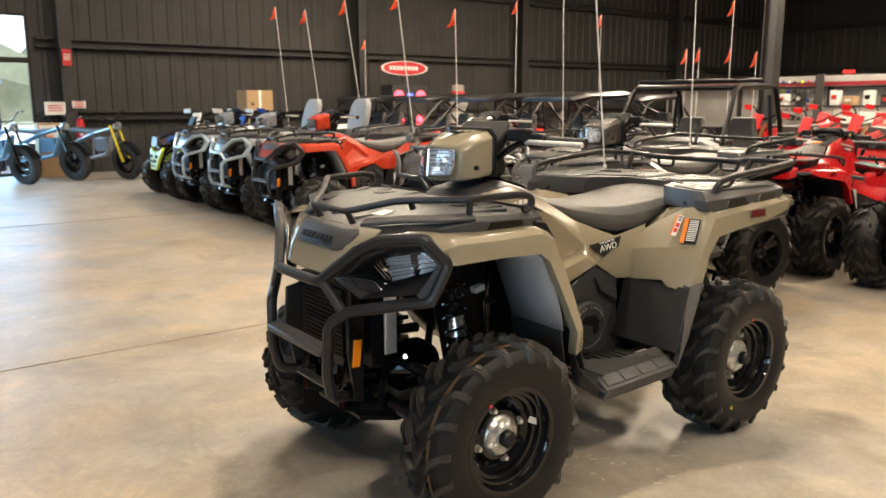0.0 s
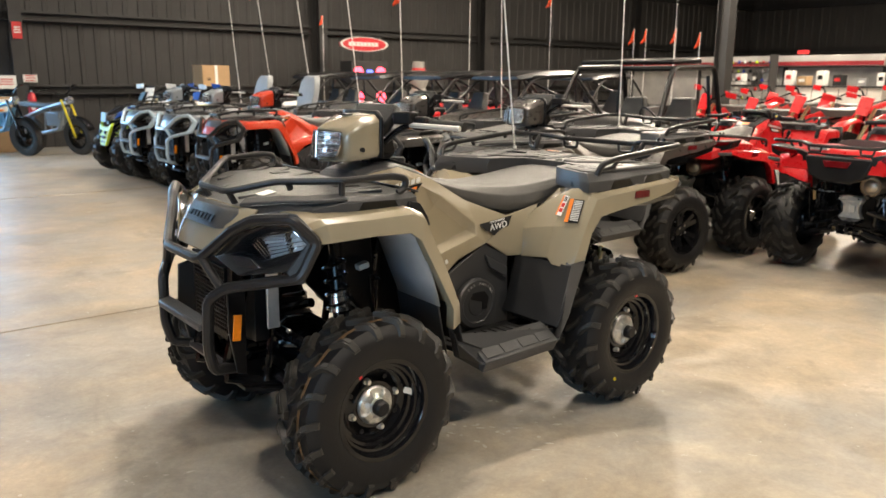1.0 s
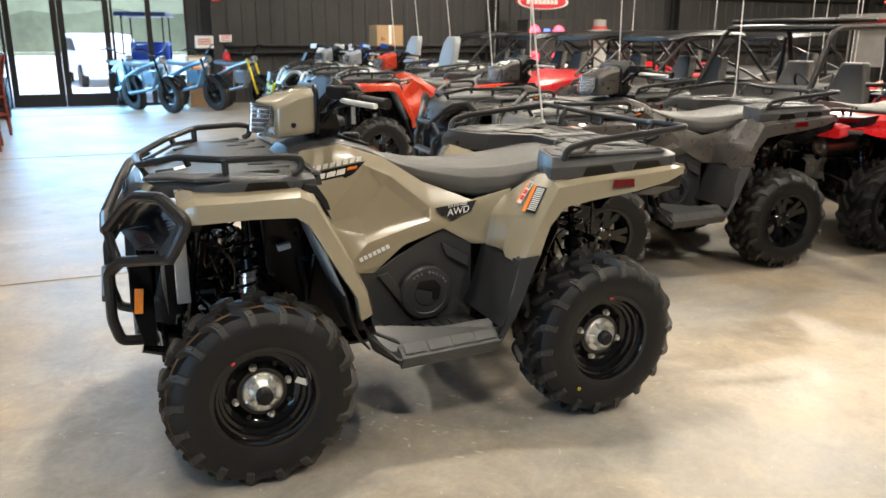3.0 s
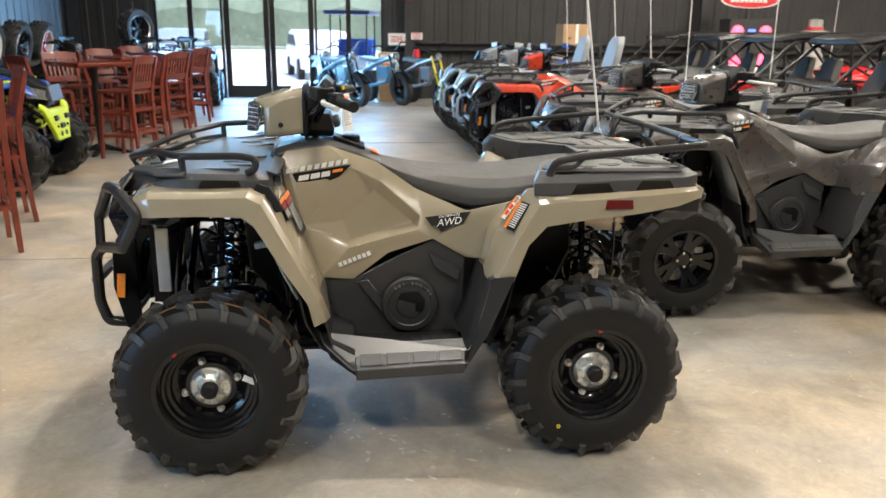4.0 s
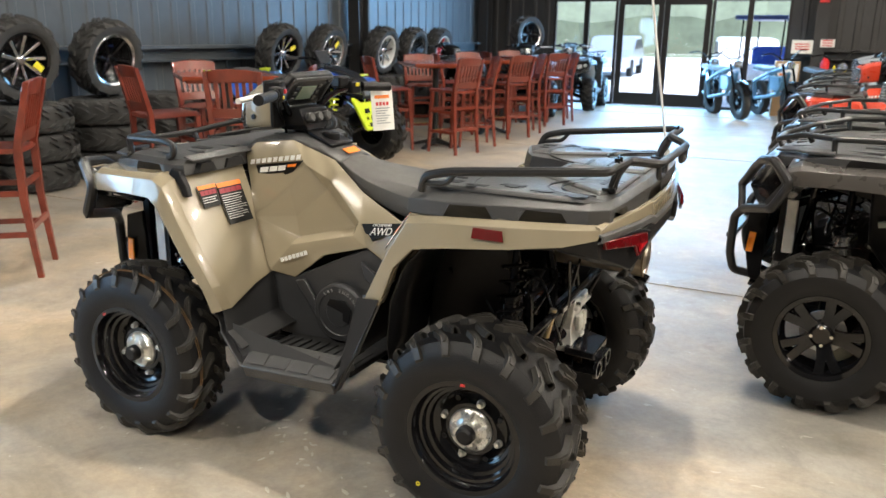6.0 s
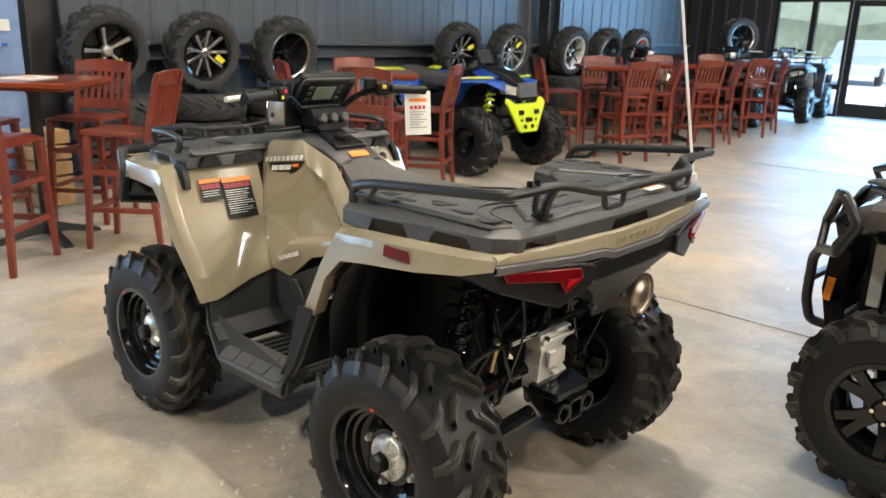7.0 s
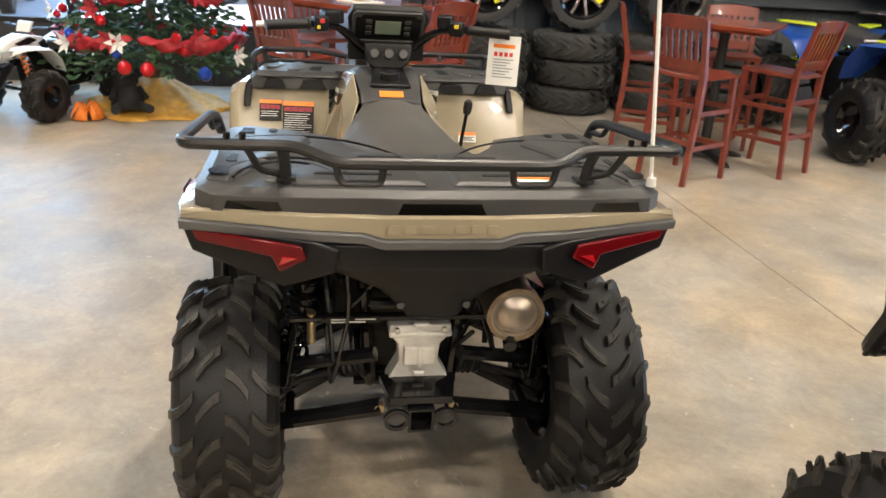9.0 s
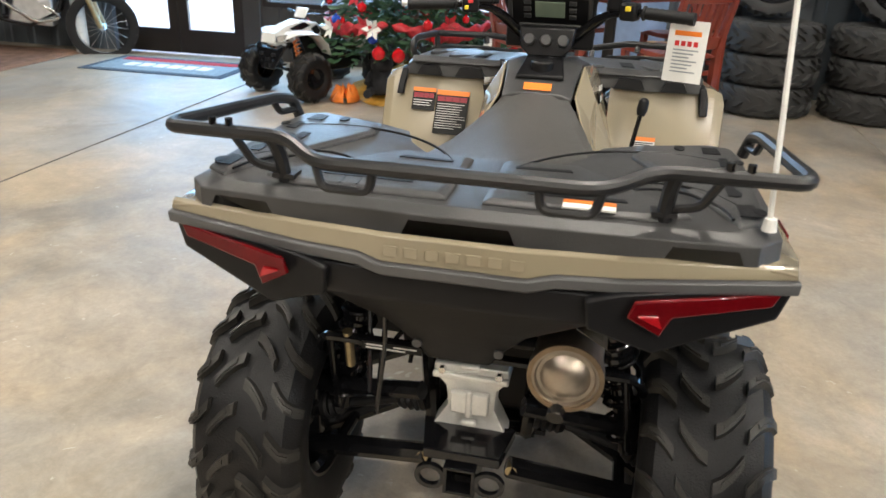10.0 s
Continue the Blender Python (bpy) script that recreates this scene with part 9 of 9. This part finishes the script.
ext = thing("fire_extinguisher", pose(-1.34, -14.02, 0), "red fire extinguisher hung on the column", "extinguisher")
up = Matrix.Rotation(math.pi / 2, 4, "X")
part("cylinder", lathe(BM(), [(0, 0.62), (0.07, 0.63), (0.08, 0.66), (0.08, 0.98), (0.06, 1.04), (0.03, 1.07), (0, 1.07)], 20, Matrix.Rotation(math.pi / 2, 4, "X")), PAINT_RED, ext)
part("valve", box(BM(), (0, 0, 1.09), (0.05, 0.05, 0.06)), CHROME, ext)
part("label", box(BM(), (0, 0.0795, 0.80), (0.07, 0.006, 0.10)), PAPER, ext)
part("hanger", box(BM(), (0.06, -0.10, 0.95), (0.20, 0.05, 0.04)), STEEL_DARK, ext)
for x0, x1, z0, z1, m in ((-1.10, -0.74, 1.14, 1.38, PAPER), (-1.46, -1.22, 1.26, 1.40, PAPER), (-1.28, -1.12, 2.05, 2.35, DECAL_RED)):
    n = thing("wall_notice", Matrix(), "small printed notice with unreadable print on the wall", "sign", "wall notices")
    part("board", box(BM(), ((x0 + x1) / 2, -13.975, (z0 + z1) / 2), (x1 - x0, 0.012, z1 - z0)), m, n)
    part("print", bars(BM(), frame_at(((x0 + x1) / 2, -13.968, (z0 + z1) / 2), (-1, 0, 0), (0, 0, 1)), [(-(x1 - x0) * 0.35, (x1 - x0) * 0.35, 0.05 - i * 0.045) for i in range(3)], 0.02), DECAL_RED if m is PAPER else PAPER, n)
pb = thing("carton", pose(-0.72, -13.75, 0, 0, 0, 8), "printed white and yellow carton standing by the glazing", "box", "cartons")
part("body", box(BM(), (0, 0, 0.50), (0.42, 0.22, 1.0)), CARDBOARD, pb, bevel=0.004)
part("print", box(BM(), (0.0, 0.112, 0.80), (0.36, 0.005, 0.32)), PAPER, pb)
part("print", box(BM(), (0.04, 0.116, 0.72), (0.18, 0.004, 0.12)), DECAL_ORANGE, pb)
rk = thing("pallet_shelf", pose(-4.0, -12.75, 0), "black steel shelf against the wall", "shelf")
for sx in (-1, 1):
    for sy in (-1, 1):
        part("post", box(BM(), (0.85 * sx, 0.28 * sy, 0.60), (0.05, 0.05, 1.2)), STEEL_DARK, rk)
for z in (0.35, 0.80, 1.185):
    part("shelf", box(BM(), (0, 0, z), (1.75, 0.62, 0.03)), STEEL_DARK, rk)
cb = thing("carton", pose(-4.35, -12.70, 1.203, 0, 0, 6), "brown cardboard carton on the shelf", "box", "cartons")
part("body", box(BM(), (0, 0, 0.20), (0.58, 0.40, 0.40)), CARDBOARD, cb, bevel=0.004)
part("tape", box(BM(), (0, 0.2015, 0.22), (0.06, 0.004, 0.36)), PAPER, cb)
part("print", bars(BM(), frame_at((0.16, 0.202, 0.12), (-1, 0, 0), (0, 0, 1)), [(-0.05, 0.05, 0), (-0.05, 0.03, 0.03)], 0.014), DECAL_BLACK, cb)

# ---- display tower, counter and shelves at the far end ----
tw = thing("display_tower", pose(-8.05, -12.85, 0), "black display tower with red lamps under an oval sign", "display")
part("cabinet", box(BM(), (0, 0, 0.90), (0.95, 0.5, 1.72)), STEEL_DARK, tw, bevel=0.02)
part("base", box(BM(), (0, 0, 0.02), (1.05, 0.6, 0.04)), STEEL_DARK, tw)
LED_RED = glowing("red_lamp_glow", (1.0, 0.03, 0.05), 2.5)
LED_BLUE = glowing("blue_screen_glow", (0.08, 0.12, 0.9), 0.8)
for x in (-0.30, 0.30):
    for z in (1.50, 0.95):
        part("lamp", lathe(BM(), [(0, 0.28), (0.10, 0.27), (0.13, 0.25), (0.13, 0.24), (0, 0.24)], 20, Matrix.Translation((x, 0, z))), LED_RED, tw, "round red lamp")
part("screen", box(BM(), (0, 0.2525, 1.48), (0.16, 0.006, 0.16)), LED_BLUE, tw)
part("sign_post", box(BM(), (0, 0, 1.88), (0.06, 0.06, 0.24)), STEEL_DARK, tw)
sg = lathe(BM(), [(0, 0.05), (0.58, 0.05), (0.63, 0.03), (0.63, -0.03), (0.58, -0.05), (0, -0.05)], 40, Matrix.Translation((0, 0, 2.13)) @ Matrix.Diagonal((1, 1, 0.25, 1)))
sign = part("sign", sg, material("red_sign_face", (0.60, 0.03, 0.04), 0.35, 0, 0.05, 5, coat=0.4), tw, "red oval sign with a white rim")
rim = lathe(BM(), [(0.585, 0.052), (0.64, 0.052), (0.64, 0.058), (0.585, 0.058)], 40, Matrix.Translation((0, 0, 2.13)) @ Matrix.Diagonal((1, 1, 0.25, 1)), closed=True)
part("rim", rim, DECAL_WHITE, sign)
part("print", bars(BM(), frame_at((0, 0.051, 2.13), (-1, 0, 0), (0, 0, 1)), [(-0.42 + i * 0.10, -0.34 + i * 0.10, 0) for i in range(8)], 0.09, 0.004), DECAL_WHITE, sign)
snow = thing("snowman_ornament", pose(-9.35, -12.5, 0), "plain white and red stuffed ornament on a plinth", "ornament")
part("figure", lathe(BM(), [(0, 0), (0.25, 0), (0.28, 0.5), (0.22, 1.05), (0.16, 1.15), (0.24, 1.32), (0.17, 1.48), (0.26, 1.5), (0.26, 1.54), (0.15, 1.56), (0.14, 1.76), (0, 1.78)], 20, Matrix.Rotation(math.pi / 2, 4, "X")), material("grey_felt", (0.34, 0.33, 0.31), 0.9, 0, 0.2, 6, 0.3, 80), snow)
part("band", lathe(BM(), [(0.155, 1.56), (0.165, 1.56), (0.16, 1.62), (0.15, 1.62)], 20, Matrix.Rotation(math.pi / 2, 4, "X"), closed=True), DECAL_RED, snow)

ctr = thing("service_counter", pose(-16.2, -6.6, 0), "white panelled service counter with a dark top", "counter")
part("front", box(BM(), (0, 0, 0.62), (0.6, 3.6, 1.24)), PAPER, ctr, bevel=0.01)
part("worktop", box(BM(), (0.05, 0, 1.262), (0.75, 3.7, 0.04)), STEEL_DARK, ctr, bevel=0.006)
for i in range(6):
    part("panel_gap", box(BM(), (0.301, -1.5 + i * 0.6, 0.62), (0.004, 0.012, 1.2)), STEEL_DARK, ctr)
can = thing("counter_canopy", pose(-16.6, -9.2, 0), "white counter canopy with a red band", "canopy")
part("fascia", box(BM(), (0, 0.6, 1.85), (0.5, 7.2, 0.24)), material("grey_white_fascia", (0.40, 0.39, 0.38), 0.6, 0, 0.15, 2), can, bevel=0.01)
part("band", box(BM(), (0.2525, 0.6, 1.785), (0.006, 7.2, 0.095)), material("dull_red_band", (0.26, 0.012, 0.018), 0.6, 0, 0.15, 2), can)
for y in (-2.8, -0.6, 1.8, 4.1):
    part("post", box(BM(), (-0.1, y, 0.855), (0.08, 0.08, 1.71)), STEEL_DARK, can)
part("back_panel", box(BM(), (-0.2, 0.6, 1.20), (0.04, 7.2, 1.0)), material("pale_slat_panel", (0.36, 0.35, 0.34), 0.6, 0, 0.2, 3), can)
rng = random.Random(31)
for i in range(9):
    goods = thing("boxed_part", pose(-16.24, -8.22 + i * 0.40 + rng.uniform(-0.06, 0.06), 1.284, 0, 0, rng.uniform(-20, 20)), "small boxed part standing on the service counter", "box", "boxes on the counter")
    w_, h_ = rng.uniform(0.14, 0.30), rng.uniform(0.12, 0.34)
    body = part("carton", box(BM(), (0, 0, h_ / 2), (0.18, w_, h_)), (PAPER, STEEL_DARK, DECAL_GREY, PAPER, CARDBOARD)[i % 5], goods, bevel=0.008)
    part("label", box(BM(), (0.0915, 0, h_ * 0.55), (0.003, w_ * 0.6, h_ * 0.3)), (DECAL_RED, PAPER, DECAL_BLACK)[i % 3], body)
shelf = thing("helmet_shelf", pose(-15.0, -7.4, 0), "tall dark shelf filled with coloured helmets", "shelf")
SHELF_ROWS = [0.16 + 0.20 * i for i in range(9)]
for y in (-0.62, 0.62):
    part("side", box(BM(), (0, y, 0.98), (0.32, 0.03, 1.96)), STEEL_DARK, shelf)
for z in SHELF_ROWS:
    part("board", box(BM(), (0, 0, z), (0.30, 1.21, 0.014)), STEEL_DARK, shelf)
HELMET = [material(n, c, 0.2, 0, 0.05, 6, coat=0.8) for n, c in (("helmet_white", (0.7, 0.7, 0.7)), ("helmet_blue", (0.04, 0.08, 0.5)), ("helmet_lime", (0.5, 0.7, 0.02)), ("helmet_black", (0.02, 0.02, 0.02)), ("helmet_red", (0.5, 0.02, 0.02)), ("helmet_grey", (0.25, 0.25, 0.27)))]


def helmet(at, mat):
    t = thing("helmet", at, "glossy full-face riding helmet on the shelf", "helmet", "helmets on the shelf")
    bm = BM()
    loft(bm, [[(r * (1.15 if math.cos(a) > 0 else 1.0) * math.cos(a), r * 0.85 * math.sin(a), z) for a in (2 * math.pi * j / 16 for j in range(16))] for z, r in ((0.0, 0.10), (0.05, 0.13), (0.12, 0.14), (0.19, 0.12), (0.24, 0.07), (0.255, 0.02))])
    part("shell", bm, mat, t, sharp=60)
    vz = BM()
    slab(vz, [(0.155, -0.075, 0.10), (0.155, 0.075, 0.10), (0.145, 0.07, 0.16), (0.145, -0.07, 0.16)], (0.01, 0, 0))
    part("visor", vz, DECAL_BLACK, t)
    return t


rng = random.Random(21)
protos = [helmet(pose(-14.96, -7.94 + 0.155 * i, SHELF_ROWS[0] + 0.007) @ Matrix.Scale(0.52, 4), HELMET[i]) for i in range(6)]
for k, z in enumerate(SHELF_ROWS):
    for i in range(8):
        if k == 0 and i < 6:
            continue
        copy_thing(rng.choice(protos), pose(-14.96 + rng.uniform(-0.02, 0.02), -7.94 + i * 0.155 + rng.uniform(-0.02, 0.02), z + 0.007, 0, 0, rng.uniform(-40, 40)) @ Matrix.Scale(rng.uniform(0.46, 0.56), 4))
ex = thing("exit_sign", pose(-16.5, -6.9, 1.79), "small red exit sign above the canopy", "sign")
part("box", box(BM(), (0, 0, 0.26), (0.06, 0.26, 0.09)), DECAL_RED, ex)
part("bracket", box(BM(), (0, 0, 0.19), (0.03, 0.03, 0.03)), STEEL_DARK, ex)

# ---- outside ----
cart = thing("golf_cart", pose(-0.05, -18.2, -0.12, 0, 0, 80), "white golf cart with blue seats and a navy roof", "golf cart")
part("body", slab(BM(), [(1.05, -0.5, 0.30), (1.10, -0.5, 0.70), (0.75, -0.5, 0.95), (0.60, -0.5, 0.42), (-0.20, -0.5, 0.42), (-0.25, -0.5, 0.80), (-1.10, -0.5, 0.80), (-1.10, -0.5, 0.30)], (0, 1.0, 0)), PAINT_WHITE, cart, bevel=0.04)
part("roof", box(BM(), (-0.05, 0, 1.98), (2.0, 1.15, 0.10)), material("navy_roof", (0.02, 0.04, 0.12), 0.4), cart, bevel=0.03)
for x in (0.70, -0.85):
    for s in (-1, 1):
        part("roof_post", rod(BM(), (x, 0.46 * s, 0.85), (x * 0.9, 0.46 * s, 1.94), 0.02), STEEL_BLACK, cart)
for x in (-0.20, -0.90):
    part("seat", box(BM(), (x, 0, 0.86), (0.42, 0.92, 0.12)), PAINT_BLUE, cart, bevel=0.03)
    part("backrest", box(BM(), (x - 0.22, 0, 1.12), (0.10, 0.92, 0.42)), PAINT_BLUE, cart, bevel=0.03)
for x in (0.78, -0.78):
    for s in (-1, 1):
        part("wheel", lathe(BM(), [(0.0, 0.08), (0.12, 0.08), (0.14, 0.09), (0.24, 0.08), (0.26, 0.04), (0.26, -0.04), (0.24, -0.08), (0, -0.08)], 24, Matrix.Translation((x, 0.48 * s, 0.26))), RUBBER_AND_SHADE, cart)


def car(at, paint, label):
    t = thing("parked_car", at, label, "car", "parked cars")
    bm = BM()
    prof = [(2.2, 0.35), (2.25, 0.70), (1.9, 0.88), (1.05, 1.0), (0.45, 1.50), (-1.2, 1.55), (-1.95, 1.05), (-2.25, 0.95), (-2.25, 0.35)]
    loft(bm, [[(x, y, z if z < 1.1 else 1.02 + (z - 1.02) * k) for x, z in prof] for y, k in ((-0.88, 0.85), (-0.80, 1.0), (0.80, 1.0), (0.88, 0.85))])
    part("body", bm, paint, t, bevel=0.05, sharp=50)
    for s in (-1, 1):
        part("side_window", slab(BM(), flip([(0.92, 0.885, 1.03), (0.42, 0.885, 1.38), (-1.15, 0.885, 1.40), (-1.6, 0.885, 1.06)], s), (0, 0.012 * s, 0)), DECAL_BLACK, t)
        for x in (1.38, -1.38):
            part("wheel", lathe(BM(), [(0, 0.10), (0.20, 0.10), (0.22, 0.115), (0.30, 0.11), (0.33, 0.07), (0.33, -0.1), (0, -0.1)], 28, Matrix.Translation((x, 0.82 * s, 0.33)) @ (Matrix() if s > 0 else HALF_TURN)), RUBBER_AND_SHADE, t)
        part("tail_light", box(BM(), (-2.2, 0.70 * s, 0.92), (0.12, 0.22, 0.16)), LENS_RED, t, bevel=0.02)
    part("rear_window", slab(BM(), [(-1.33, -0.66, 1.46), (-1.33, 0.66, 1.46), (-1.90, 0.74, 1.10), (-1.90, -0.74, 1.10)], (-0.03, 0, 0.03)), DECAL_BLACK, t)
    return t


car(pose(1.0, -24.5, -0.12, 0, 0, 100), PAINT_WHITE, "white car parked outside the glazing")
car(pose(6.5, -30, -0.12, 0, 0, 95), PAINT_SILVER, "silver car parked farther out")
car(pose(17.5, 0.6, -0.12, 0, 0, 84), PAINT_WHITE, "white car parked out beyond the side window")
car(pose(14.0, 6.5, -0.12, 0, 0, 10), PAINT_SILVER, "silver car parked outside the entrance")
hd = BM()
rng = random.Random(8)
rows = []
for i in range(121):
    x = -120 + i * 2
    rows.append([(x, -70 - rng.random() * 2, -0.12), (x, -70 + rng.uniform(-1, 1), 2.5 + rng.random()), (x, -72, 4.5 + 2.2 * rng.random()), (x, -75, 5 + 3 * rng.random())])
tagged(part("tree_line", sheet(hd, rows), material("distant_foliage", (0.13, 0.15, 0.10), 0.9, 0, 0.4, 0.25, 0.5, 2), None), "far green line of trees beyond the forecourt", "trees", kind="structure")
structure("grass_verge", box(BM(), (0, -64, -0.10), (300, 8, 0.06)), material("verge_grass", (0.15, 0.18, 0.10), 0.95, 0, 0.4, 0.6, 0.5, 4), "green grass verge beyond the forecourt", "grass")

# ---- scuffs on the slab beside the quad ----
rng = random.Random(31)
verts, faces = [], []
for i in range(46):
    u, v = rng.gauss(0.0, 0.26), rng.gauss(0.0, 0.13)
    c, a0, n = Vector((0.02 + u, 0.40 + v - 0.1 * u, 0.0)), rng.random() * 6.3, rng.randint(5, 7)
    long_, wide = rng.uniform(0.006, 0.024), rng.uniform(0.004, 0.010)
    k = len(verts)
    for j in range(n):
        a = 2 * math.pi * j / n
        p = Vector((long_ * math.cos(a) * rng.uniform(0.7, 1.2), wide * math.sin(a) * rng.uniform(0.7, 1.2), 0.0008))
        verts.append(c + Matrix.Rotation(a0, 3, "Z") @ p)
    faces.append(tuple(range(k, k + n)))
me = bpy.data.meshes.new("scuffs")
me.from_pydata(verts, [], faces)
me.materials.append(material("pale_concrete_scuff", (0.46, 0.43, 0.37), 0.6, 0, 0.2, 30))
tagged(new("floor_scuffs", me), "small pale scuffs and chips on the concrete slab", "scuffs", kind="stuff")
